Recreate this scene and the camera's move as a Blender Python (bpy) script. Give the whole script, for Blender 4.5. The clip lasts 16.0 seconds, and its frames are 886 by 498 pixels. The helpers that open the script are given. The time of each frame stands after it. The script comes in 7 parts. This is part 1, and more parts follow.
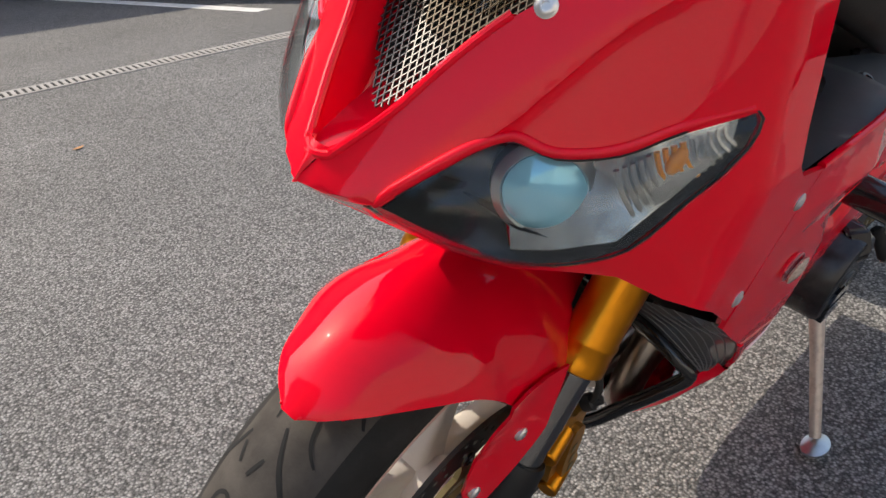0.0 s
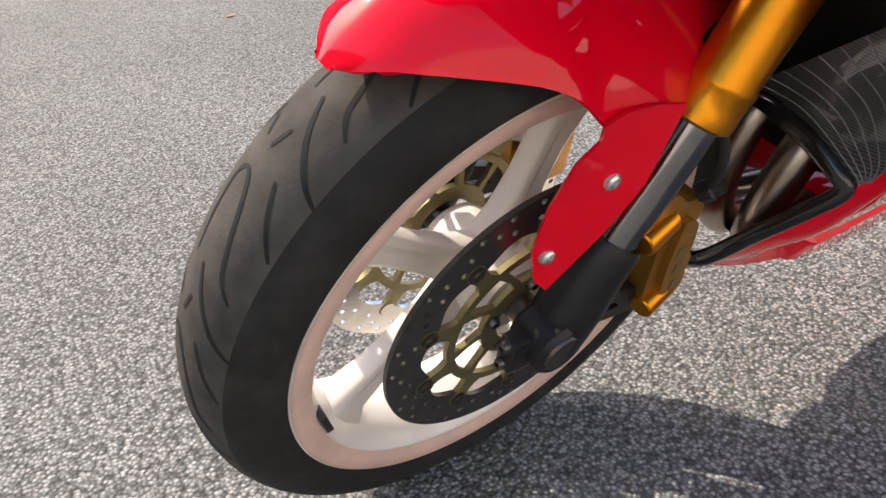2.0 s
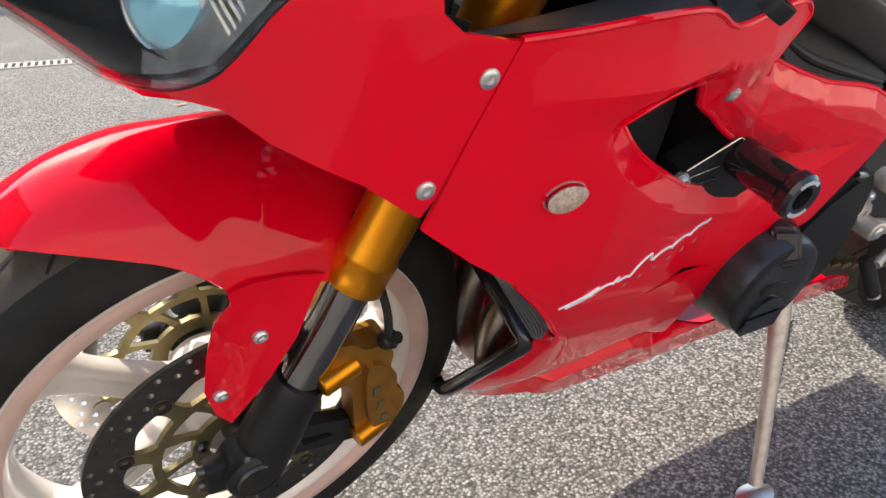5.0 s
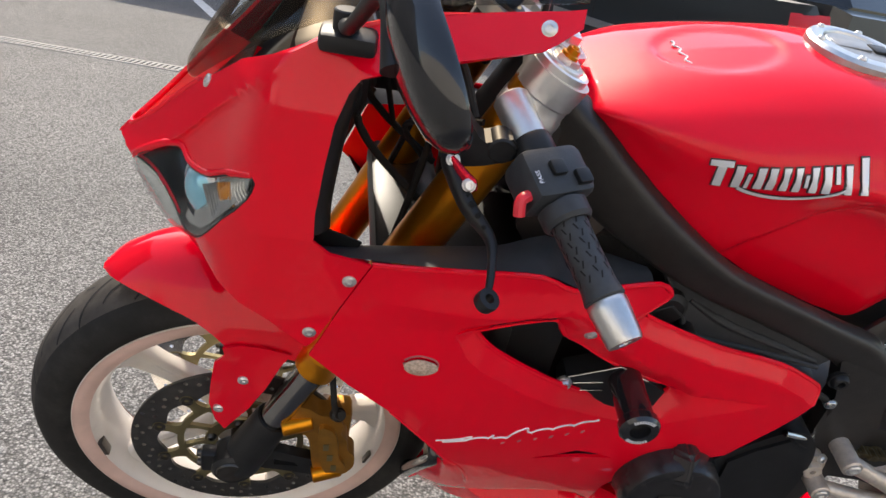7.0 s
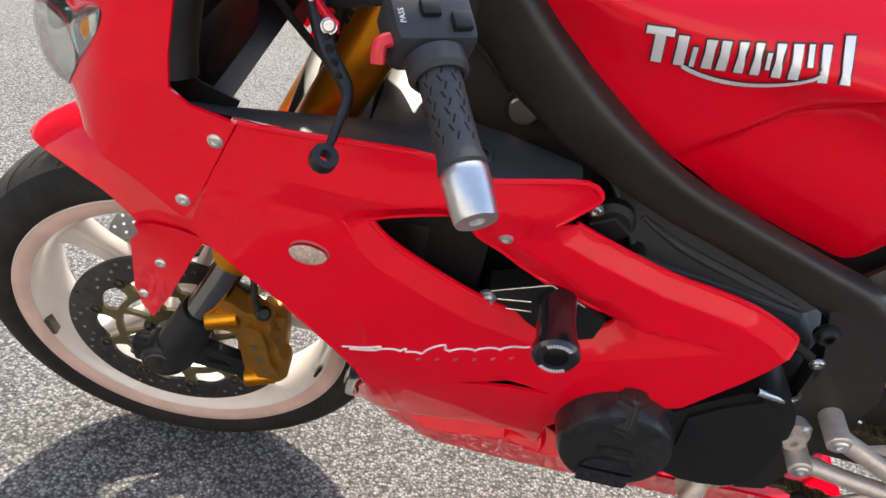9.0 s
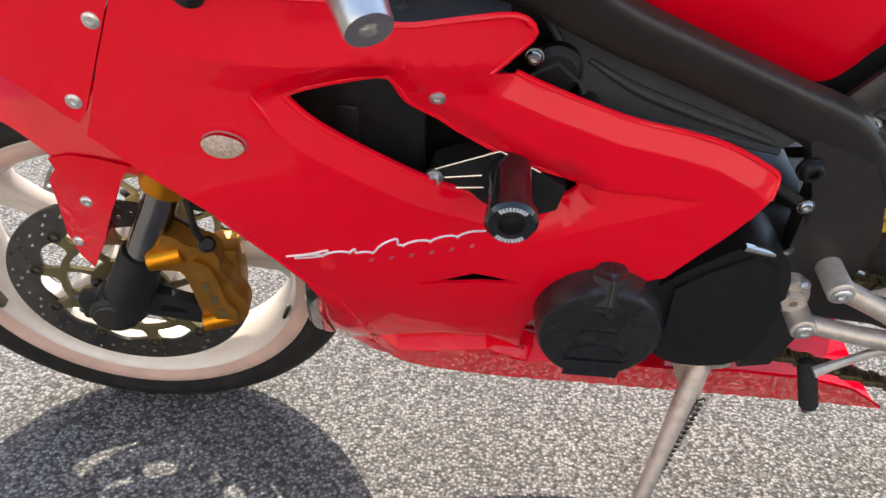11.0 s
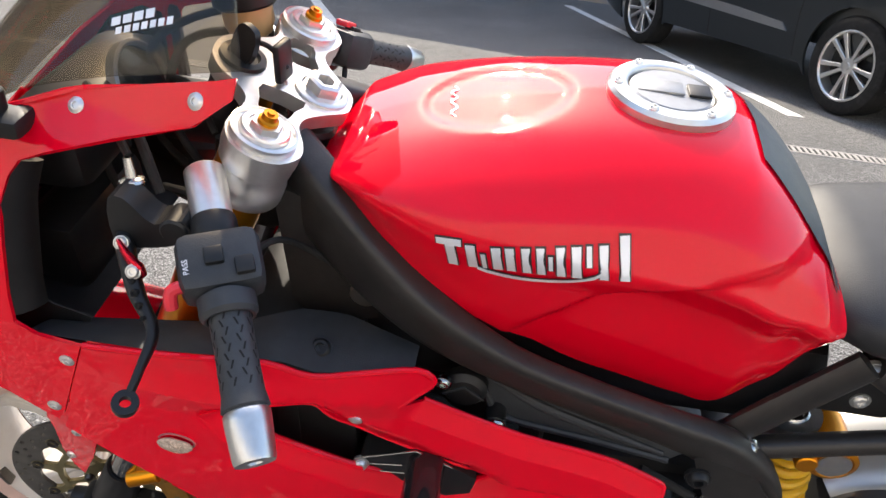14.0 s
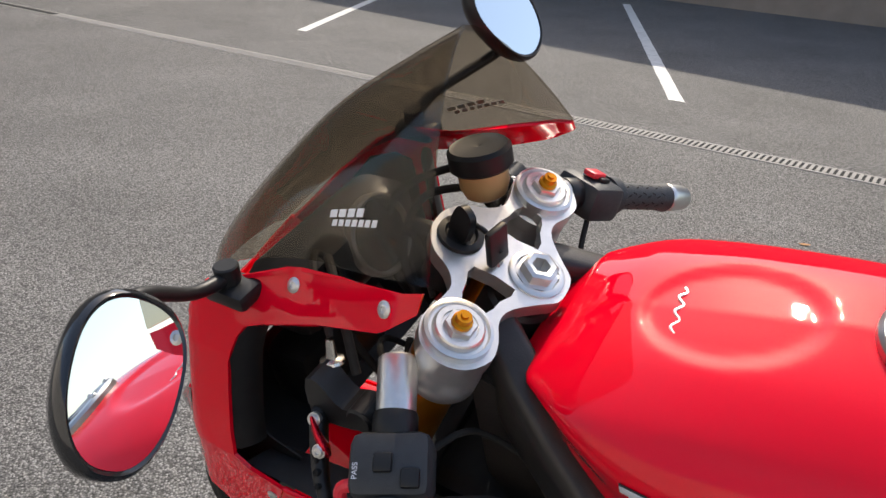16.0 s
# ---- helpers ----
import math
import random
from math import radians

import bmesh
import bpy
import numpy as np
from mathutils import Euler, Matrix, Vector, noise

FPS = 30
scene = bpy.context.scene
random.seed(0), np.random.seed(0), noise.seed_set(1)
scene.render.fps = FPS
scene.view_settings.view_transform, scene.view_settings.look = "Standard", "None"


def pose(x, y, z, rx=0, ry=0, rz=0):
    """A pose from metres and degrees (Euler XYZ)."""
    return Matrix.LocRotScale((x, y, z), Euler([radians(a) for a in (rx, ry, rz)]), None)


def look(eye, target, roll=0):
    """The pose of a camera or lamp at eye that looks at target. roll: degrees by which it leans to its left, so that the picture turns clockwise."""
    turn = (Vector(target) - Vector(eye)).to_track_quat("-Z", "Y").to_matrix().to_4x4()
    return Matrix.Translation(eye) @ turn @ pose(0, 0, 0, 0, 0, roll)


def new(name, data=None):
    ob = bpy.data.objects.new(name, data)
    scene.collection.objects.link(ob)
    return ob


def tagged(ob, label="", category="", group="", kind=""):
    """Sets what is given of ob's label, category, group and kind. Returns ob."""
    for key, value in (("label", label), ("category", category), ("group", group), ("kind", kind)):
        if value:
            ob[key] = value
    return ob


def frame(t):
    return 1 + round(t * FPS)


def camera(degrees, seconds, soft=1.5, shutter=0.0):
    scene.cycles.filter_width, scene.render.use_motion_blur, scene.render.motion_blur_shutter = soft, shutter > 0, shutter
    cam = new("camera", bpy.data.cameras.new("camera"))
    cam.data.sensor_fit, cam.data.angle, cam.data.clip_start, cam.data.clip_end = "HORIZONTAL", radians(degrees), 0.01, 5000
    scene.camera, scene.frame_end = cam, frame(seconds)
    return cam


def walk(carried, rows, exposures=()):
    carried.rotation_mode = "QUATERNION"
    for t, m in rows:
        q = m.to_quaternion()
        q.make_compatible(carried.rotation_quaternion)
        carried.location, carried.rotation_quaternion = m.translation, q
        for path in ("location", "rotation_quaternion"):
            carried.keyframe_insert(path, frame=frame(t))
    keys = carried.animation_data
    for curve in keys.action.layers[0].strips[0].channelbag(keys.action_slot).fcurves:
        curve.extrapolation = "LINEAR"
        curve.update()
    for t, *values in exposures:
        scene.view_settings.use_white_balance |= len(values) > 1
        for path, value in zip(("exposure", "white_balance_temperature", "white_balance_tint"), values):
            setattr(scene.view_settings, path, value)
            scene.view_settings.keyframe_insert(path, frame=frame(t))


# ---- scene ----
cam = camera(62.0, 16.0)
PATH = [
    (0, (-0.37, -0.579, 0.915), (0.806, 0.732, -0.033), -4.3),
    (0.5, (-0.366, -0.57, 0.838), (0.753, 0.777, -0.128), -2.8),
    (1, (-0.365, -0.575, 0.771), (0.677, 0.812, -0.225), -2.1),
    (1.5, (-0.361, -0.589, 0.72), (0.584, 0.846, -0.304), -2.3),
    (2, (-0.335, -0.599, 0.688), (0.504, 0.89, -0.351), -2.9),
    (2.5, (-0.308, -0.643, 0.678), (0.426, 0.904, -0.355), -3.4),
    (3, (-0.278, -0.729, 0.701), (0.373, 0.872, -0.307), -3.3),
    (3.5, (-0.21, -0.737, 0.673), (0.422, 0.897, -0.291), -2.4),
    (4, (-0.159, -0.715, 0.667), (0.548, 0.924, -0.236), -0.9),
    (4.5, (-0.11, -0.703, 0.677), (0.697, 0.906, -0.194), 0.1),
    (5, (-0.116, -0.776, 0.779), (0.781, 0.792, -0.081), 0.3),
    (5.2, (-0.133, -0.822, 0.841), (0.776, 0.729, -0.036), -0.2),
    (7.3, (0.174, -1.058, 1.0), (0.36, 0.781, 0.235), 12.0),
    (7.5, (0.203, -1.028, 0.992), (0.37, 0.809, 0.221), 12.8),
    (8, (0.258, -0.972, 0.982), (0.395, 0.851, 0.172), 14.2),
    (8.5, (0.31, -0.979, 0.96), (0.384, 0.832, 0.116), 13.6),
    (9, (0.34, -0.993, 0.924), (0.347, 0.793, 0.023), 12.5),
    (9.2, (0.342, -0.993, 0.913), (0.328, 0.776, -0.02), 11.9),
    (11.3, (0.435, -0.967, 0.809), (0.454, 0.796, -0.134), 4.2),
    (11.5, (0.452, -0.966, 0.81), (0.494, 0.799, -0.128), 4.4),
    (12, (0.506, -0.986, 0.834), (0.574, 0.795, -0.072), 4.8),
    (12.5, (0.551, -1.002, 0.907), (0.639, 0.797, 0.038), 5.4),
    (13, (0.577, -1.019, 0.966), (0.619, 0.8, 0.137), 5.5),
    (13.5, (0.555, -0.986, 1.024), (0.562, 0.843, 0.215), 5.8),
    (13.7, (0.55, -0.965, 1.045), (0.475, 0.868, 0.248), 5.0),
    (14, (0.509, -0.94, 1.099), (0.377, 0.866, 0.25), 5.9),
    (14.5, (0.441, -0.901, 1.171), (0.215, 0.836, 0.206), 7.0),
    (15, (0.445, -0.895, 1.201), (-0.025, 0.752, 0.168), 7.7),
    (15.5, (0.511, -0.814, 1.207), (-0.267, 0.749, 0.232), 5.6),
    (16, (0.554, -0.809, 1.224), (-0.36, 0.758, 0.381), 2.2),
]
walk(cam, [(t, look(eye, aim, roll)) for t, eye, aim, roll in PATH], exposures=[(0, 1.14, 7200, 10), (1.5, 1.60, 7200, 10), (3.5, 1.71, 7200, 10), (5, 1.79, 7200, 10), (7.5, 1.40, 7200, 10), (8.5, 1.65, 7200, 10), (9, 1.84, 7200, 10), (11.5, 1.94, 7200, 10), (13, 2.15, 7200, 10), (13.5, 2.10, 7200, 10), (14, 1.76, 7200, 10), (14.5, 1.43, 7200, 10), (16, 1.02, 7200, 10)])

# ---- world and sun ----
SUN_X, SUN_Y, SUN_Z = -0.30, 0.95, 1.0          # towards the sun
sun_el = math.atan2(SUN_Z, math.hypot(SUN_X, SUN_Y))
sun_az = math.atan2(SUN_X, SUN_Y)               # from +y towards +x
world = bpy.data.worlds.new("sky")
scene.world = world
world.use_nodes = True
wn, wl = world.node_tree.nodes, world.node_tree.links
sky = wn.new("ShaderNodeTexSky")
sky.sky_type, sky.sun_disc = "NISHITA", False
sky.sun_elevation, sky.sun_rotation = sun_el, sun_az
sky.air_density, sky.dust_density, sky.ozone_density = 1.0, 1.6, 1.0
wl.new(sky.outputs[0], wn["Background"].inputs[0])
wn["Background"].inputs[1].default_value = 0.15
sun_data = bpy.data.lights.new("sun", "SUN")
sun_data.energy, sun_data.angle, sun_data.color = 1.95, radians(0.53), (1.0, 0.95, 0.87)
sun = new("sun", sun_data)
sun.matrix_world = look((SUN_X * 10, SUN_Y * 10, SUN_Z * 10), (0, 0, 0))


# ---- materials ----
def mat(name, base, rough=0.5, metal=0.0, coat=0.0, vary=0.0, scale=40.0, bump=0.0, bump_scale=200.0, dirt=0.0, dirt_scale=6.0, dirt_col=None, rvary=0.0, spec=0.5):
    """A principled material with grain at one scale, stains at another, and a fine relief."""
    m = bpy.data.materials.new(name)
    m.use_nodes = True
    n, l = m.node_tree.nodes, m.node_tree.links
    b = n["Principled BSDF"]
    b.inputs["Roughness"].default_value, b.inputs["Metallic"].default_value = rough, metal
    b.inputs["Specular IOR Level"].default_value = spec
    b.inputs["Coat Weight"].default_value, b.inputs["Coat Roughness"].default_value = coat, 0.012
    b.inputs["Coat IOR"].default_value = 1.40
    tc = n.new("ShaderNodeTexCoord")
    col = None
    if vary or dirt:
        rgb = n.new("ShaderNodeRGB")
        rgb.outputs[0].default_value = (*base, 1)
        col = rgb.outputs[0]
    if vary:
        t = n.new("ShaderNodeTexNoise")
        t.inputs["Scale"].default_value, t.inputs["Detail"].default_value = scale, 4
        l.new(tc.outputs["Object"], t.inputs["Vector"])
        r = n.new("ShaderNodeMapRange")
        r.inputs[1].default_value, r.inputs[2].default_value, r.inputs[3].default_value, r.inputs[4].default_value = 0.3, 0.7, 1 - vary, 1 + vary
        l.new(t.outputs[0], r.inputs[0])
        mx = n.new("ShaderNodeVectorMath")
        mx.operation = "SCALE"
        l.new(col, mx.inputs[0])
        l.new(r.outputs[0], mx.inputs["Scale"])
        col = mx.outputs[0]
    if dirt:
        t = n.new("ShaderNodeTexNoise")
        t.inputs["Scale"].default_value, t.inputs["Detail"].default_value, t.inputs["Roughness"].default_value = dirt_scale, 6, 0.65
        l.new(tc.outputs["Object"], t.inputs["Vector"])
        r = n.new("ShaderNodeMapRange")
        r.inputs[1].default_value, r.inputs[2].default_value, r.inputs[4].default_value = 0.5, 0.72, dirt
        l.new(t.outputs[0], r.inputs[0])
        mx = n.new("ShaderNodeMix")
        mx.data_type = "RGBA"
        l.new(r.outputs[0], mx.inputs[0])
        l.new(col, mx.inputs[6])
        mx.inputs[7].default_value = (*(dirt_col or (0.25, 0.23, 0.2)), 1)
        col = mx.outputs[2]
        if rvary:
            rr = n.new("ShaderNodeMapRange")
            rr.inputs[1].default_value, rr.inputs[2].default_value, rr.inputs[3].default_value, rr.inputs[4].default_value = 0.35, 0.7, rough, rough + rvary
            l.new(t.outputs[0], rr.inputs[0])
            l.new(rr.outputs[0], b.inputs["Roughness"])
    if col is None:
        b.inputs["Base Color"].default_value = (*base, 1)
    else:
        l.new(col, b.inputs["Base Color"])
    if bump:
        t = n.new("ShaderNodeTexNoise")
        t.inputs["Scale"].default_value, t.inputs["Detail"].default_value = bump_scale, 3
        l.new(tc.outputs["Object"], t.inputs["Vector"])
        bp = n.new("ShaderNodeBump")
        bp.inputs["Strength"].default_value, bp.inputs["Distance"].default_value = bump, 0.002
        l.new(t.outputs[0], bp.inputs["Height"])
        l.new(bp.outputs[0], b.inputs["Normal"])
    return m


def asphalt_material():
    """Worn tarmac: grey stone chips in dark binder, with paler worn patches and damp-looking stains."""
    m = bpy.data.materials.new("asphalt")
    m.use_nodes = True
    n, l = m.node_tree.nodes, m.node_tree.links
    b = n["Principled BSDF"]
    b.inputs["Roughness"].default_value = 0.8
    tc = n.new("ShaderNodeTexCoord")
    vo = n.new("ShaderNodeTexVoronoi")
    vo.inputs["Scale"].default_value = 190
    l.new(tc.outputs["Object"], vo.inputs["Vector"])
    chips = n.new("ShaderNodeValToRGB")
    e = chips.color_ramp.elements
    e[0].position, e[0].color = 0.0, (0.060, 0.058, 0.055, 1)
    e[1].position, e[1].color = 1.0, (0.32, 0.31, 0.297, 1)
    mid = chips.color_ramp.elements.new(0.45)
    mid.color = (0.165, 0.160, 0.153, 1)
    sep = n.new("ShaderNodeSeparateColor")
    l.new(vo.outputs["Color"], sep.inputs[0])
    l.new(sep.outputs[0], chips.inputs[0])
    edge = n.new("ShaderNodeMapRange")
    edge.inputs[1].default_value, edge.inputs[2].default_value, edge.inputs[3].default_value, edge.inputs[4].default_value = 0.3, 0.70, 1.0, 0.32
    l.new(vo.outputs["Distance"], edge.inputs[0])
    m1 = n.new("ShaderNodeVectorMath")
    m1.operation = "SCALE"
    l.new(chips.outputs[0], m1.inputs[0])
    l.new(edge.outputs[0], m1.inputs["Scale"])
    big = n.new("ShaderNodeTexNoise")
    big.inputs["Scale"].default_value, big.inputs["Detail"].default_value = 1.1, 5
    l.new(tc.outputs["Object"], big.inputs["Vector"])
    rb = n.new("ShaderNodeMapRange")
    rb.inputs[1].default_value, rb.inputs[2].default_value, rb.inputs[3].default_value, rb.inputs[4].default_value = 0.3, 0.7, 0.95, 1.35
    l.new(big.outputs[0], rb.inputs[0])
    m2 = n.new("ShaderNodeVectorMath")
    m2.operation = "SCALE"
    l.new(m1.outputs[0], m2.inputs[0])
    l.new(rb.outputs[0], m2.inputs["Scale"])
    l.new(m2.outputs[0], b.inputs["Base Color"])
    hm = n.new("ShaderNodeMath")
    hm.operation = "SUBTRACT"
    hm.inputs[0].default_value = 1.0
    l.new(vo.outputs["Distance"], hm.inputs[1])
    bp = n.new("ShaderNodeBump")
    bp.inputs["Strength"].default_value, bp.inputs["Distance"].default_value = 0.8, 0.004
    l.new(hm.outputs[0], bp.inputs["Height"])
    l.new(bp.outputs[0], b.inputs["Normal"])
    return m


def carbon_material():
    """Carbon weave: fine diagonal twill under clear lacquer."""
    m = bpy.data.materials.new("carbon")
    m.use_nodes = True
    n, l = m.node_tree.nodes, m.node_tree.links
    b = n["Principled BSDF"]
    b.inputs["Roughness"].default_value, b.inputs["Coat Weight"].default_value = 0.4, 0.8
    tc = n.new("ShaderNodeTexCoord")
    mp = n.new("ShaderNodeMapping")
    mp.inputs["Rotation"].default_value = (0.0, 0.6, 0.0)
    l.new(tc.outputs["Object"], mp.inputs["Vector"])
    w = n.new("ShaderNodeTexWave")
    w.inputs["Scale"].default_value, w.inputs["Distortion"].default_value = 62, 0.4
    w.bands_direction = "Z"
    l.new(mp.outputs[0], w.inputs["Vector"])
    r = n.new("ShaderNodeValToRGB")
    r.color_ramp.elements[0].color, r.color_ramp.elements[1].color = (0.006, 0.006, 0.007, 1), (0.10, 0.10, 0.105, 1)
    l.new(w.outputs[0], r.inputs[0])
    l.new(r.outputs[0], b.inputs["Base Color"])
    return m


def glass_material(name, tint, rough=0.0, mix=0.5):
    """Thin clear or smoked sheet: tinted see-through with a glossy face."""
    m = bpy.data.materials.new(name)
    m.use_nodes = True
    n, l = m.node_tree.nodes, m.node_tree.links
    n.remove(n["Principled BSDF"])
    tr, gl, lw, mx = n.new("ShaderNodeBsdfTransparent"), n.new("ShaderNodeBsdfGlossy"), n.new("ShaderNodeLayerWeight"), n.new("ShaderNodeMixShader")
    pw, sc = n.new("ShaderNodeMath"), n.new("ShaderNodeMath")
    tr.inputs[0].default_value = (*tint, 1)
    gl.inputs["Roughness"].default_value = max(rough, 0.01)
    lw.inputs[0].default_value = 0.5
    pw.operation, sc.operation = "POWER", "MULTIPLY_ADD"
    l.new(lw.outputs["Facing"], pw.inputs[0])
    pw.inputs[1].default_value = 4.5
    l.new(pw.outputs[0], sc.inputs[0])
    sc.inputs[1].default_value, sc.inputs[2].default_value = mix, 0.025
    l.new(sc.outputs[0], mx.inputs[0])
    l.new(tr.outputs[0], mx.inputs[1])
    l.new(gl.outputs[0], mx.inputs[2])
    l.new(mx.outputs[0], n["Material Output"].inputs[0])
    return m


ASPHALT = asphalt_material()
RED = mat("red_paint", (0.86, 0.002, 0.020), 0.5, coat=1.0, spec=0.0, vary=0.03, scale=3, dirt=0.05, dirt_scale=14, dirt_col=(0.35, 0.06, 0.06))
BLACK = mat("satin_black", (0.012, 0.012, 0.0125), 0.42, spec=0.35, vary=0.2, scale=60, dirt=0.1, dirt_scale=20, dirt_col=(0.04, 0.039, 0.037), bump=0.006, bump_scale=500)
FRAME = mat("frame_black", (0.024, 0.021, 0.019), 0.42, spec=0.5, metal=0.1, vary=0.15, scale=80, bump=0.12, bump_scale=500, dirt=0.2, dirt_scale=12, dirt_col=(0.07, 0.065, 0.06))
PLASTIC = mat("grey_black_plastic", (0.032, 0.035, 0.039), 0.5, spec=0.4, vary=0.12, scale=90, bump=0.15, bump_scale=700)
RUBBER = mat("rubber", (0.018, 0.017, 0.016), 0.78, spec=0.25, vary=0.25, scale=30, bump=0.15, bump_scale=300, dirt=0.35, dirt_scale=18, dirt_col=(0.06, 0.058, 0.054))
WHITE = mat("white_rim", (0.80, 0.74, 0.68), 0.3, coat=0.5, vary=0.04, scale=15, dirt=0.25, dirt_scale=25, dirt_col=(0.55, 0.46, 0.38))
STEEL = mat("steel", (0.55, 0.54, 0.52), 0.25, metal=1.0, vary=0.12, scale=60, dirt=0.2, dirt_scale=40, dirt_col=(0.3, 0.27, 0.23))
CHROME = mat("chrome_tube", (0.28, 0.275, 0.27), 0.14, metal=1.0, vary=0.05, scale=30)
ALU = mat("aluminium", (0.62, 0.62, 0.61), 0.34, metal=1.0, vary=0.06, scale=120, bump=0.05, bump_scale=600, dirt=0.15, dirt_scale=30, dirt_col=(0.4, 0.38, 0.35))
SILVER = mat("satin_silver", (0.72, 0.71, 0.69), 0.33, metal=0.85, vary=0.05, scale=120, bump=0.05, bump_scale=600, dirt=0.15, dirt_scale=30, dirt_col=(0.5, 0.48, 0.45))
GOLD = mat("gold_anodised", (0.72, 0.265, 0.014), 0.28, metal=0.9, vary=0.08, scale=30, dirt=0.1, dirt_scale=25, dirt_col=(0.35, 0.2, 0.06))
BRONZE = mat("bronze_carrier", (0.27, 0.225, 0.115), 0.42, metal=0.8, vary=0.15, scale=60, dirt=0.3, dirt_scale=60, dirt_col=(0.2, 0.17, 0.1))
# darker steel for the near disc, with its shade put into the colour
DISC_SHADED = mat("disc_shaded", (0.10, 0.095, 0.09), 0.34, metal=0.8, vary=0.2, scale=50)
CARBON = carbon_material()
SMOKED = glass_material("smoked_screen", (0.688, 0.644, 0.581), 0.01, 0.6)
CLEAR = glass_material("clear_lens", (0.93, 0.945, 0.945), 0.02, 0.8)
MIRROR = mat("mirror_glass", (0.80, 0.81, 0.81), 0.01, metal=1.0)
LETTER = mat("silver_lettering", (0.82, 0.82, 0.84), 0.3, metal=0.3)
OUTLINE = mat("letter_outline", (0.02, 0.02, 0.02), 0.4)
SEAT = mat("seat_vinyl", (0.024, 0.025, 0.027), 0.5, spec=0.4, vary=0.12, scale=40, bump=0.2, bump_scale=900)
REDANO = mat("red_anodised", (0.55, 0.01, 0.03), 0.25, metal=0.8)
AMBER = mat("amber", (0.8, 0.28, 0.03), 0.3)
PAINT_LINE = mat("road_paint", (0.72, 0.71, 0.68), 0.6, vary=0.1, scale=20, dirt=0.5, dirt_scale=9, dirt_col=(0.35, 0.34, 0.32))
CONCRETE = mat("concrete", (0.36, 0.34, 0.31), 0.85, vary=0.15, scale=30, dirt=0.4, dirt_scale=5, dirt_col=(0.22, 0.2, 0.18))
PIPE = mat("exhaust_pipe", (0.42, 0.36, 0.30), 0.3, metal=1.0, vary=0.15, scale=20)
BRICK = mat("render_wall", (0.30, 0.25, 0.21), 0.8, vary=0.1, scale=4, dirt=0.3, dirt_scale=1.5)


# ---- mesh helpers ----
from mathutils.geometry import delaunay_2d_cdt


def link(name, me, material, parent=None, label=""):
    ob = new(name, me)
    if material and not me.materials:
        me.materials.append(material)
    ob.parent = parent
    if label:
        tagged(ob, label)
    return ob


def part(name, bm, material, parent=None, label="", smooth=35.0):
    """Links a bmesh as one mesh object under a thing or a part; edges sharper than smooth degrees stay sharp."""
    bmesh.ops.recalc_face_normals(bm, faces=bm.faces)
    lim = radians(smooth)
    for fc in bm.faces:
        fc.smooth = True
    for ed in bm.edges:
        if len(ed.link_faces) == 2 and ed.calc_face_angle(0) > lim:
            ed.smooth = False
    me = bpy.data.meshes.new(name)
    bm.to_mesh(me)
    bm.free()
    return link(name, me, material, parent, label)


def spline(pts, n=6, closed=False):
    """A smooth curve through the points (Catmull-Rom), with n steps from point to point."""
    p = [Vector(q) for q in pts]
    out, m = [], len(p)
    for i in range(m if closed else m - 1):
        a, b, c, d = (p[(i - 1) % m], p[i], p[(i + 1) % m], p[(i + 2) % m]) if closed else (p[max(i - 1, 0)], p[i], p[i + 1], p[min(i + 2, m - 1)])
        for k in range(n):
            t = k / n
            out.append(0.5 * (2 * b + (c - a) * t + (2 * a - 5 * b + 4 * c - d) * t * t + (3 * b - a - 3 * c + d) * t ** 3))
    if not closed:
        out.append(p[-1])
    return out


def lathe(bm, profile, m=None, seg=48, closed=False):
    """Turns (radius, along) pairs round the local y axis; m places it."""
    m = m or Matrix()
    rings = []
    for k in range(seg):
        a = 2 * math.pi * k / seg
        rings.append([bm.verts.new(m @ Vector((r * math.cos(a), y, r * math.sin(a)))) for r, y in profile])
    np_ = len(profile)
    for k in range(seg):
        p, q = rings[k], rings[(k + 1) % seg]
        for i in range(np_ if closed else np_ - 1):
            j = (i + 1) % np_
            bm.faces.new((p[i], p[j], q[j], q[i]))
    if not closed:
        for i in (0, np_ - 1):
            if profile[i][0] > 1e-5:
                bm.faces.new([r[i] for r in rings])
    return bm


def axis_matrix(a, b):
    """A pose whose local y axis runs from a to b, with its origin at a."""
    a, b = Vector(a), Vector(b)
    return Matrix.Translation(a) @ (b - a).to_track_quat("Y", "Z").to_matrix().to_4x4()


def rod(bm, a, b, r1, r2=None, seg=20, bevel=0.0):
    """A round bar from a to b with softened ends."""
    r2 = r1 if r2 is None else r2
    ln = (Vector(b) - Vector(a)).length
    e = min(bevel or 0.12 * min(r1, r2), ln / 3)
    return lathe(bm, [(0, 0), (r1 - e, 0), (r1, e), (r2, ln - e), (r2 - e, ln), (0, ln)], axis_matrix(a, b), seg)


def squared(v, p):
    return math.copysign(abs(v) ** p, v)


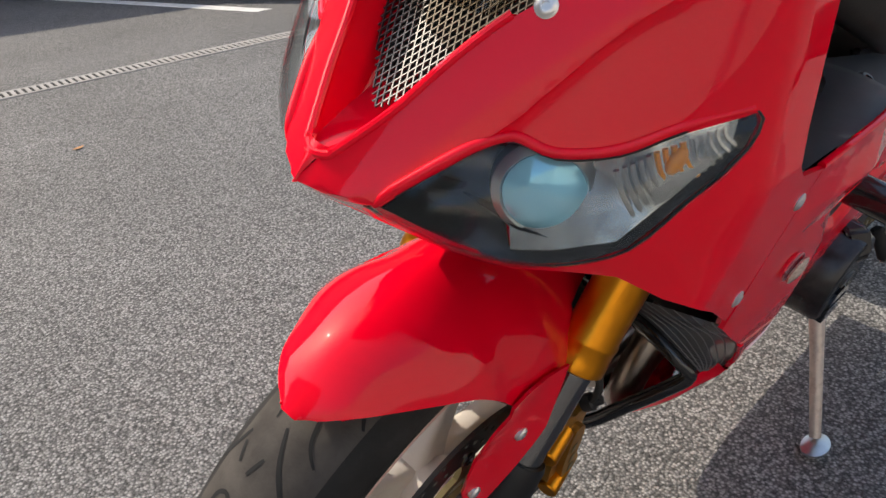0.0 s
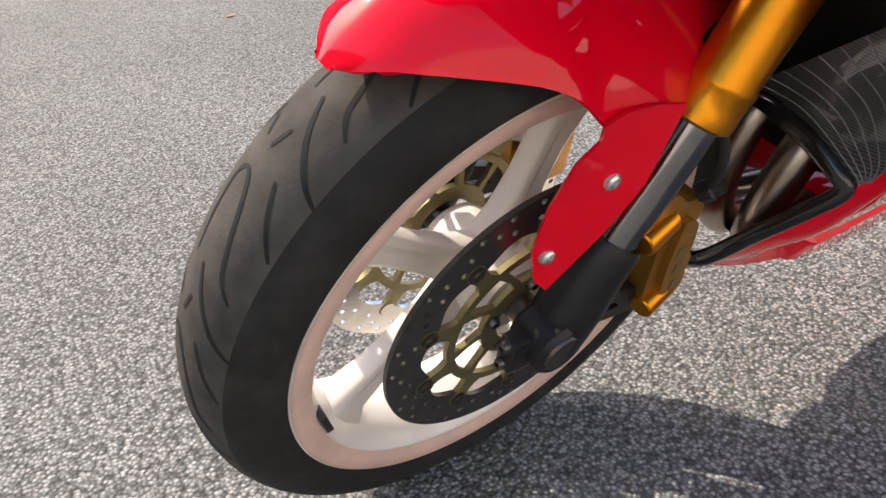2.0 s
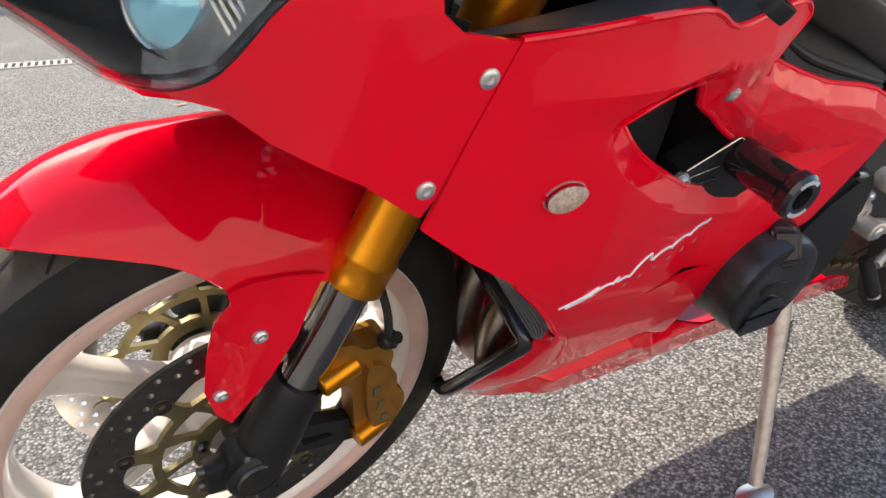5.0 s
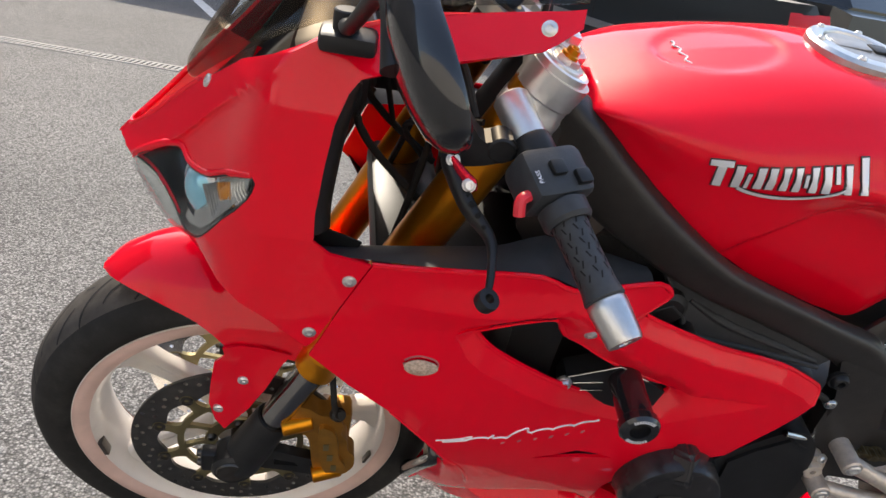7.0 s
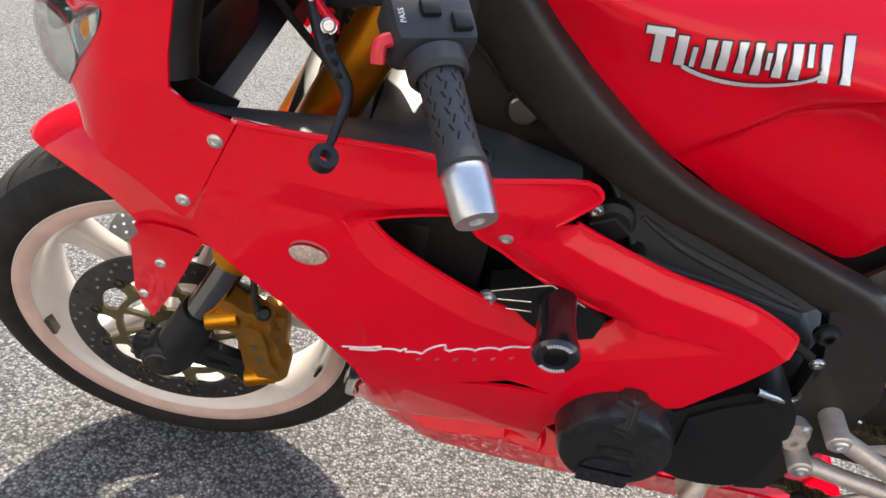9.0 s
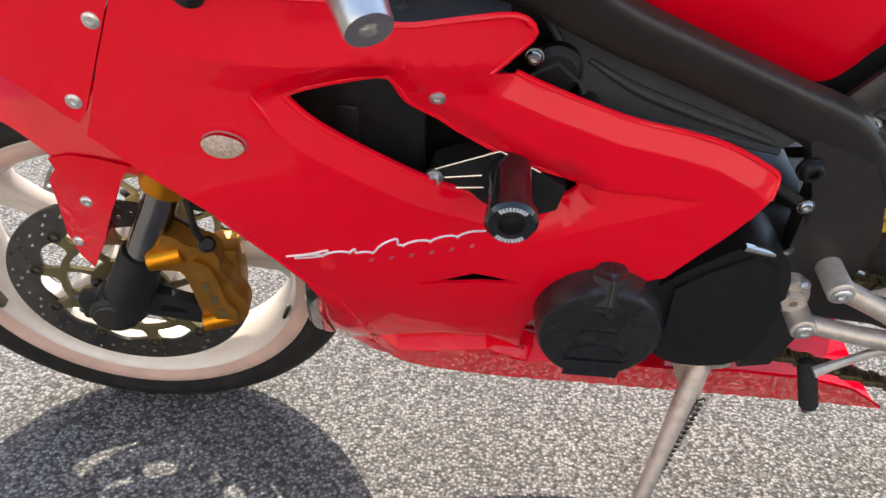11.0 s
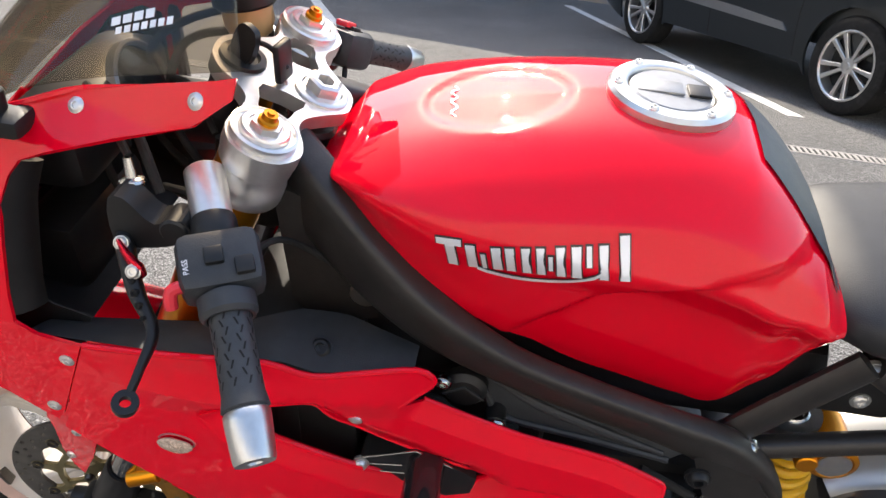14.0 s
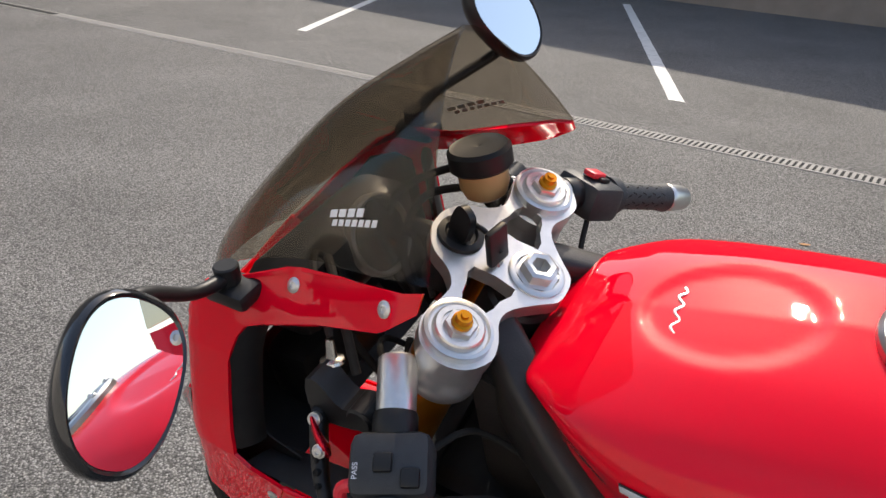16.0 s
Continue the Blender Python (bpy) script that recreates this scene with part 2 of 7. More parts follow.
def tube(bm, pts, radius, seg=12, n=6, flat=1.0, sq=1.0):
    """Sweeps a round (or flattened) section along a smooth curve through pts; radius may be a list."""
    path = spline(pts, n)
    rad = [radius] * len(path) if not hasattr(radius, "__len__") else [radius[min(int(i / n), len(radius) - 1)] * (1 - (i / n) % 1) + radius[min(int(i / n) + 1, len(radius) - 1)] * ((i / n) % 1) for i in range(len(path))]
    rings, up = [], Vector((0, 0, 1))
    for i, p in enumerate(path):
        d = (path[min(i + 1, len(path) - 1)] - path[max(i - 1, 0)]).normalized()
        if abs(d.dot(up)) > 0.95:
            up = Vector((0, 1, 0))
        s = d.cross(up).normalized()
        up = s.cross(d).normalized()
        rings.append([bm.verts.new(p + (s * squared(math.cos(2 * math.pi * k / seg), sq) * flat + up * squared(math.sin(2 * math.pi * k / seg), sq)) * rad[i]) for k in range(seg)])
    for a, b in zip(rings, rings[1:]):
        for k in range(seg):
            bm.faces.new((a[k], a[(k + 1) % seg], b[(k + 1) % seg], b[k]))
    bm.faces.new(rings[0])
    bm.faces.new(rings[-1])
    return bm


def inside(p, poly):
    x, y, c = p[0], p[1], False
    for i in range(len(poly)):
        (ax, ay), (bx, by) = poly[i][:2], poly[i - 1][:2]
        if (ay > y) != (by > y) and x < (bx - ax) * (y - ay) / (by - ay) + ax:
            c = not c
    return c


def sheet(bm, outline, surf, holes=(), step=0.02, thick=0.004, toward=None, creases=()):
    """A sheet cut to the outline (and holes) in two parameters, laid on surf(a, b) and given a thickness."""
    loops = [[Vector(p[:2]) for p in o] for o in (outline, *holes)]
    verts, edges = [], []
    for lp in loops:
        s = len(verts)
        verts += lp
        edges += [(s + i, s + (i + 1) % len(lp)) for i in range(len(lp))]
    for c in creases:
        s = len(verts)
        verts += [Vector(p[:2]) for p in c]
        edges += [(s + i, s + i + 1) for i in range(len(c) - 1)]
    fixed = len(verts)
    xs, ys = [v[0] for v in loops[0]], [v[1] for v in loops[0]]
    if step:
        a, i = min(xs) + step / 2, 0
        while a < max(xs):
            b = min(ys) + step / 2 + (step / 2 if i % 2 else 0)
            while b < max(ys):
                p = Vector((a, b))
                if inside(p, loops[0]) and not any(inside(p, h) for h in loops[1:]) and min((p - v).length for v in verts[:fixed]) > step * 0.45:
                    verts.append(p)
                b += step
            a, i = a + step * 0.87, i + 1
    vo, _, fo, *_ = delaunay_2d_cdt(verts, edges, [], 0, 1e-6)
    keep = []
    for fc in fo:
        c = sum((vo[i] for i in fc), Vector((0, 0))) / len(fc)
        if inside(c, loops[0]) and not any(inside(c, h) for h in loops[1:]):
            keep.append(fc)
    fo = keep
    top = [Vector(surf(v[0], v[1])) for v in vo]
    nor = [Vector() for _ in top]
    for fc in fo:
        nn = (top[fc[1]] - top[fc[0]]).cross(top[fc[2]] - top[fc[0]])
        for i in fc:
            nor[i] += nn
    h = thick
    A = [bm.verts.new(p) for p in top]
    flip = 1
    if toward is not None and sum((n.dot(Vector(toward)) for n in nor)) < 0:
        flip = -1
    B = [bm.verts.new(p - n.normalized() * h * flip if n.length > 0 else p) for p, n in zip(top, nor)]
    count = {}
    for fc in fo:
        bm.faces.new([A[i] for i in fc])
        bm.faces.new([B[i] for i in reversed(fc)])
        for i in range(len(fc)):
            e = (fc[i], fc[(i + 1) % len(fc)])
            count[e] = 1
    for (i, j) in list(count):
        if (j, i) not in count:
            bm.faces.new((A[j], A[i], B[i], B[j]))
    return bm


def plate(bm, outline, m, thick, holes=()):
    """A flat plate: outline in the local x-z plane, its thickness along local +y; m places it."""
    k = len(bm.verts)
    sheet(bm, outline, lambda a, b: (a, 0, b), holes, 0, thick, toward=(0, -1, 0))
    bm.verts.ensure_lookup_table()
    for v in bm.verts[k:]:
        v.co = m @ v.co
    return bm


def circle(cx, cz, r, n=16, r2=None, turn=0.0):
    return [(cx + r * math.cos(2 * math.pi * i / n + turn), cz + (r2 or r) * math.sin(2 * math.pi * i / n + turn)) for i in range(n)]


def smooth_loop(pts, n=4):
    return [(p[0], p[1]) for p in spline([(a, b, 0) for a, b in pts], n, True)]


def box(bm, lo, hi, m=None, bevel=0.0):
    k = len(bm.verts)
    g = bmesh.ops.create_cube(bm, size=1.0)
    mm = (m or Matrix()) @ Matrix.Translation([(a + b) / 2 for a, b in zip(lo, hi)]) @ Matrix.Diagonal([*[b - a for a, b in zip(lo, hi)], 1])
    bmesh.ops.transform(bm, matrix=mm, verts=g["verts"])
    if bevel:
        es = list({e for v in g["verts"] for e in v.link_edges})
        bmesh.ops.bevel(bm, geom=es, offset=bevel, segments=2, affect="EDGES", profile=0.5)
    return bm


def loft(bm, sections, cap=True):
    """Skins closed rings of equal length."""
    rings = [[bm.verts.new(p) for p in s] for s in sections]
    for a, b in zip(rings, rings[1:]):
        for k in range(len(a)):
            bm.faces.new((a[k], a[(k + 1) % len(a)], b[(k + 1) % len(a)], b[k]))
    if cap:
        bm.faces.new(rings[0])
        bm.faces.new(rings[-1])
    return bm


def mirrored(bm):
    """A copy of the bmesh on the other side of the machine."""
    c = bm.copy()
    for v in c.verts:
        v.co.y = -v.co.y
    return c


def moved(bm, m):
    for v in bm.verts:
        v.co = m @ v.co
    return bm


NB = bmesh.new


# ---- ground, drain, bay lines, walls ----
def ground():
    bm = NB()
    q = [bm.verts.new(p) for p in ((-700, -700, 0), (700, -700, 0), (700, 700, 0), (-700, 700, 0))]
    bm.faces.new(q)
    tagged(part("ground", bm, ASPHALT), "worn grey tarmac of a car park", "ground", kind="structure")


def road_lines():
    for a, b in (((-0.70, 4.62), (-3.0, 10.4)), ((-4.75, 5.2), (-6.75, 10.2)), ((2.44, 4.25), (1.08, 9.5))):
        a, b = Vector((*a, 0)), Vector((*b, 0))
        d = (b - a).normalized()
        s = Vector((0.055 / abs(d.y), 0, 0))
        bm = NB()
        n = 60
        rows = []
        for i in range(n + 1):
            p = a + (b - a) * i / n
            j = random.uniform(-0.003, 0.003)
            rows.append([bm.verts.new(p + s * e + Vector((j * (1 if e > 0 else -1), 0, h))) for e, h in ((-1, 0.0), (-0.94, 0.004), (0.94, 0.004), (1, 0.0))])
        for r, t in zip(rows, rows[1:]):
            for i in range(3):
                bm.faces.new((r[i], r[i + 1], t[i + 1], t[i]))
        tagged(part("parking_line", bm, PAINT_LINE), "worn white painted parking bay line on tarmac", "road marking", "parking bay lines", "structure")


DRAIN_Y = 3.35


def drain():
    bm = NB()
    for y0, y1 in ((-0.075, -0.055), (0.055, 0.075)):
        box(bm, (-14, DRAIN_Y + y0, -0.02), (9, DRAIN_Y + y1, 0.006), None, 0.003)
    turn = Matrix.Translation((0, 3.56, 0)) @ Matrix.Rotation(radians(-5.0), 4, "Z") @ Matrix.Translation((0, -DRAIN_Y, 0))
    root = part("drain_channel", bm, CONCRETE)
    root.matrix_world = turn
    tagged(root, "galvanised slotted drain channel set in the tarmac", "drain", kind="structure")
    bm = NB()
    box(bm, (-14, DRAIN_Y - 0.054, 0.0005), (9, DRAIN_Y + 0.054, 0.0015))
    part("gutter", bm, mat("drain_dark", (0.012, 0.012, 0.012), 0.9), root)
    bm = NB()
    box(bm, (-0.0095, -0.054, 0.001), (0.0095, 0.054, 0.006), None, 0.0015)
    me = bpy.data.meshes.new("bar")
    bm.to_mesh(me)
    bm.free()
    for i in range(295):
        ob = link("bar", me, CONCRETE, root)
        ob.location = (-7.4 + i * 0.0345, DRAIN_Y, 0)


def walls():
    # long unseen wall, added to cast the shadow that lies over the far bays
    d = Vector((0.963, -0.268, 0))
    p = Vector((-1.05, 5.79, 0)) + Vector((SUN_X, SUN_Y, 0)) * 6.0 / SUN_Z
    m = Matrix.Translation(p) @ Matrix.Rotation(math.atan2(d.y, d.x), 4, "Z")
    bm = NB()
    box(bm, (-40, 0, 0), (10, 0.4, 6.0), m)
    tagged(part("shadow_wall", bm, BRICK), "plain long wall out of view, added to cast a shadow", "wall", kind="structure")
    # unseen pale wall, added to bounce sunlight onto the machine's shaded flank
    bm = NB()
    box(bm, (-40, -13.4, 0), (44, -13.0, 9.0))
    tagged(part("bounce_wall", bm, PALE), "plain pale wall out of view, added to bounce fill light", "wall", kind="structure")
    bm = NB()
    box(bm, (-16.4, -4.5, 0), (-16, 14.6, 16.0))
    tagged(part("wall_west", bm, BRICK), "plain rendered wall of a tall building", "wall", kind="structure")


PALE = mat("pale_render", (0.55, 0.52, 0.48), 0.8, vary=0.08, scale=0.8, dirt=0.3, dirt_scale=0.6, dirt_col=(0.38, 0.35, 0.32))
ground()
road_lines()
walls()

# ---- motorcycle ----
bike = new("motorcycle")
bike.matrix_world = Matrix.Translation((0, 0, 0.0043)) @ Matrix.Rotation(radians(15.0), 4, "X")
tagged(bike, "red sports motorcycle with white rims leaning on its side stand", "motorcycle")

STEM = Vector((0.325, 0, 0.97))
STEER = Matrix.Translation(STEM) @ Matrix.Rotation(radians(5.0), 4, Vector((0.4, 0, 0.9165))) @ Matrix.Translation(-STEM)


def fork_x(z):
    return 0.008 + 0.437 * (z - 0.317)


def bolt(parent, p, n, r=0.008, h=0.004, material=None, name="bolt"):
    """A button-head screw with a hex socket, on a washer."""
    m = axis_matrix(p, Vector(p) + Vector(n))
    bm = NB()
    lathe(bm, [(0, -0.004), (r * 1.15, -0.004), (r * 1.15, 0.0008), (r, 0.001), (r * 0.93, h * 0.6), (r * 0.72, h), (r * 0.45, h), (r * 0.42, h * 0.25), (0, h * 0.25)], m, 18)
    return part(name, bm, material or SILVER, parent)


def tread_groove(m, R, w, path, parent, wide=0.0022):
    """One groove: its shade painted as a near-black strip laid on the tyre's crown; path in (degrees round, sideways).
    """
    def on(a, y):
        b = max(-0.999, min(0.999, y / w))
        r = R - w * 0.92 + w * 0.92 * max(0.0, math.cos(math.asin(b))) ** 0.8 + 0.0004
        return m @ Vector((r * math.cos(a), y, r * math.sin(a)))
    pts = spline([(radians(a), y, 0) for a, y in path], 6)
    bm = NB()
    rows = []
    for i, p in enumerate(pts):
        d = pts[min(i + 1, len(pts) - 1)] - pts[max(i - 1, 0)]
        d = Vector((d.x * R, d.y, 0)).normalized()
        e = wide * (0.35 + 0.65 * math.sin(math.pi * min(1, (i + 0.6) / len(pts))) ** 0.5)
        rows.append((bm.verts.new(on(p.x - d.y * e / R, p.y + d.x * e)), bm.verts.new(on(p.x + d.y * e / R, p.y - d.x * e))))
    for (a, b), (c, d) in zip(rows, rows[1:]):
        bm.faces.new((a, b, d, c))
    return part("tread_groove", bm, RECESS_BLACK, parent)


# near-black that stands for the shade inside grooves, cuts and drilled holes
RECESS_BLACK = mat("recess_black", (0.006, 0.006, 0.006), 0.9)


TREAD = mat("dusty_tread", (0.060, 0.053, 0.046), 0.9, spec=0.25, vary=0.3, scale=35, bump=0.2, bump_scale=350, dirt=0.5, dirt_scale=14, dirt_col=(0.085, 0.078, 0.07))
LIP = mat("rim_lip", (0.66, 0.45, 0.38), 0.5, vary=0.1, scale=25, dirt=0.3, dirt_scale=20, dirt_col=(0.5, 0.38, 0.32))


def ring_band(bm, profile, m, seg=128):
    """An open band turned round the wheel's axle."""
    rings = []
    for k in range(seg):
        a = 2 * math.pi * k / seg
        rings.append([bm.verts.new(m @ Vector((r * math.cos(a), y, r * math.sin(a)))) for r, y in profile])
    for k in range(seg):
        p, q = rings[k], rings[(k + 1) % seg]
        for i in range(len(profile) - 1):
            bm.faces.new((p[i], p[i + 1], q[i + 1], q[i]))


def wheel(front, centre, m):
    name = "front_wheel" if front else "rear_wheel"
    R, w = (0.300, 0.060) if front else (0.312, 0.090)
    rw = 0.050 if front else 0.078
    prof = []
    for i in range(29):
        a = math.pi * (i / 28 - 0.5)
        prof.append((R - w * 0.92 + w * 0.92 * max(0.0, math.cos(a)) ** 0.8, w * math.sin(a)))
    prof = [(0.222, -rw + 0.004), (0.233, -rw), (0.236, -rw - 0.001)] + prof + [(0.236, rw + 0.001), (0.233, rw), (0.222, rw - 0.004)]
    tm = m @ Matrix.Translation(centre)
    bm = NB()
    lathe(bm, prof, tm, 128, True)
    root = part(name, bm, RUBBER, bike, "worn black road tyre with curved tread grooves on a white rim", 50)
    root.data.materials.append(TREAD)
    back = tm.inverted()
    for p in root.data.polygons:
        c = back @ p.center
        if abs(c.y) < w * 0.72 and math.hypot(c.x, c.z) > R - 0.04:
            p.material_index = 1
    bm = NB()
    prof = [(0.237, -rw + 0.001), (0.237, -rw - 0.003), (0.232, -rw - 0.0045), (0.222, -rw - 0.003), (0.214, -rw + 0.002), (0.206, -rw + 0.012), (0.201, -rw + 0.03), (0.198, 0),
            (0.201, rw - 0.03), (0.206, rw - 0.012), (0.214, rw - 0.002), (0.222, rw + 0.003), (0.232, rw + 0.0045), (0.237, rw + 0.003), (0.237, rw - 0.001), (0.215, 0)]
    lathe(bm, prof, tm, 128, True)
    part("rim", bm, WHITE, root, "white painted rim with a dusty lip", 40)
    for sd in (-1, 1):
        bm = NB()
        ring_band(bm, [(0.2355, sd * (rw + 0.0042)), (0.232, sd * (rw + 0.0056)), (0.222, sd * (rw + 0.0041)), (0.2135, sd * (rw - 0.0007))], tm)
        part("rim_lip", bm, LIP, root, "dusty pinkish rim lip", 60)
    bm = NB()
    lathe(bm, [(0.014, -0.052), (0.038, -0.052), (0.046, -0.03), (0.040, 0), (0.046, 0.03), (0.038, 0.052), (0.014, 0.052)], tm, 40, True)
    part("hub", bm, WHITE, root)
    for k in range(5):
        turn = Matrix.Rotation(-radians((0 if front else 20) + 72 * k), 4, "Y")
        bm = NB()
        secs = []
        for r, hw, ht in ((0.034, 0.030, 0.020), (0.07, 0.020, 0.017), (0.11, 0.0165, 0.015), (0.15, 0.016, 0.015), (0.185, 0.020, 0.018), (0.205, 0.034, 0.028)):
            ring = []
            for j in range(20):
                t = 2 * math.pi * j / 20
                cx, cy = math.copysign(abs(math.cos(t)) ** 0.5, math.cos(t)), math.copysign(abs(math.sin(t)) ** 0.5, math.sin(t))
                dip = 0.0045 if (abs(cx) < 0.45 and 0.06 < r < 0.19) else 0.0
                ring.append(tm @ (turn @ Vector((r, cy * ht - math.copysign(dip, cy), cx * hw))))
            secs.append(ring)
        loft(bm, secs)
        part("spoke", bm, WHITE, root)
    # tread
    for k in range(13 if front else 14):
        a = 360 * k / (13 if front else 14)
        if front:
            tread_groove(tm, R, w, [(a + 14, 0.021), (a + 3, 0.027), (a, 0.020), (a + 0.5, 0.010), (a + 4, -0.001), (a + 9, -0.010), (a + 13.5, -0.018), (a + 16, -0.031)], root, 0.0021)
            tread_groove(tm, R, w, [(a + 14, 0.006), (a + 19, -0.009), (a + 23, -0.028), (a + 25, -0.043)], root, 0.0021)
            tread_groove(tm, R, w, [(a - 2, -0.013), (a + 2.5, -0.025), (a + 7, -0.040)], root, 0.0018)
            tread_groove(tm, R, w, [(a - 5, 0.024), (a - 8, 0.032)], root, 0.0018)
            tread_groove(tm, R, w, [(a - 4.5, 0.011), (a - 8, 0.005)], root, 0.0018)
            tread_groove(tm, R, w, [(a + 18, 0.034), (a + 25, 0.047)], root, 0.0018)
        else:
            for sd in (-1, 1):
                tread_groove(tm, R, w, [(a + 4, sd * 0.02), (a - 4, sd * 0.04), (a - 14, sd * 0.066)], root)
    return root, tm


front, FW = wheel(True, (0, 0, 0.30), STEER)
rear, RW = wheel(False, (1.41, 0, 0.312), Matrix())


def brake_disc(y, side, wheel_root):
    bm = NB()
    rows = ((0.1475, 30, 0.0), (0.1385, 30, 0.5), (0.1295, 30, 0.0))
    holes = []
    for r, n, o in rows:
        for i in range(n):
            if (i * 7 + int(r * 1000)) % 5 == 4:
                continue
            a = 2 * math.pi * (i + o) / n
            holes.append(circle(r * math.cos(a), r * math.sin(a), 0.0034, 8))
    inner = []
    for i in range(120):
        a = 2 * math.pi * i / 120
        inner.append(((0.114 + 0.004 * math.cos(10 * a)) * math.cos(a), (0.114 + 0.004 * math.cos(10 * a)) * math.sin(a)))
    plate(bm, circle(0, 0, 0.154, 96), FW @ Matrix.Translation((0, y - 0.0025, 0)), 0.005, [inner] + holes)
    # the disc turned from the sun takes the colour darkened for shade
    root = part("brake_disc", bm, DISC_SHADED if side < 0 else STEEL, wheel_root, "drilled floating brake disc with a bronze carrier", 25)
    # carrier: inner ring, outer ring and curved arms
    for i in range(10):
        a0 = 2 * math.pi * (i + 0.5) / 10
        lobe = [(0.0885, -0.0125), (0.096, -0.0085), (0.104, -0.0075)] + [(0.1175 + 0.0098 * math.cos(q), 0.0098 * math.sin(q)) for q in [radians(v) for v in range(-110, 111, 22)]] + [(0.104, 0.0075), (0.096, 0.0085), (0.0885, 0.0125)]
        turn = lambda r, v, a: (r * math.cos(a) - v * math.sin(a), r * math.sin(a) + v * math.cos(a))
        bm = NB()
        plate(bm, [turn(r, v, a0 + 0.05) for r, v in lobe], FW @ Matrix.Translation((0, y - 0.003, 0)), 0.006)
        part("carrier_lobe", bm, BRONZE, root)
        rib = [(0.050, -0.0045), (0.066, -0.0032), (0.083, -0.0050), (0.083, 0.0050), (0.066, 0.0032), (0.050, 0.0045)]
        bm = NB()
        plate(bm, [turn(r, v, a0 - 0.25 + 4.5 * (r - 0.05)) for r, v in rib], FW @ Matrix.Translation((0, y - 0.003, 0)), 0.006)
        part("carrier_arm", bm, BRONZE, root)
        p = FW @ Vector((0.1175 * math.cos(a0 + 0.05), y, 0.1175 * math.sin(a0 + 0.05)))
        n = FW.to_3x3() @ Vector((0, side, 0))
        bm = NB()
        lathe(bm, [(0, -0.004), (0.0088, -0.004), (0.0088, 0.005), (0.0066, 0.0058), (0.0062, 0.004), (0.0035, 0.004), (0.003, 0.001), (0, 0.001)], axis_matrix(p, p + n), 16)
        # near bobbins likewise: darker steel stands for their shade
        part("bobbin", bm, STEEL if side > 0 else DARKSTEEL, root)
    for r0, r1 in ((0.034, 0.052), (0.0815, 0.0905)):
        bm = NB()
        plate(bm, circle(0, 0, r1, 60), FW @ Matrix.Translation((0, y - 0.003, 0)), 0.006, [circle(0, 0, r0, 48)])
        part("carrier_ring", bm, BRONZE, root)
    for i in range(5):
        a = 2 * math.pi * (i + 0.3) / 5
        p = FW @ Vector((0.043 * math.cos(a), y + side * 0.003, 0.043 * math.sin(a)))
        bolt(root, p, FW.to_3x3() @ Vector((0, side, 0)), 0.0065, 0.006, DARKSTEEL)


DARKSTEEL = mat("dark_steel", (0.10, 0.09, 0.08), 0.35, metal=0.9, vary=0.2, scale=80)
brake_disc(-0.066, -1, front)
brake_disc(0.066, 1, front)
bm = NB()
box(bm, (-0.012, -0.0495, -0.209), (0.012, -0.040, -0.204), FW @ Matrix.Rotation(radians(-70), 4, "Y"), 0.001)
part("balance_weight", bm, DARKSTEEL, front, "dark stick-on wheel weight")
bm = NB()
box(bm, (-0.015, -0.052, -0.2115), (0.015, -0.037, -0.2045), FW @ Matrix.Rotation(radians(75), 4, "Y"), 0.001)
part("balance_weight", bm, DARKSTEEL, front)


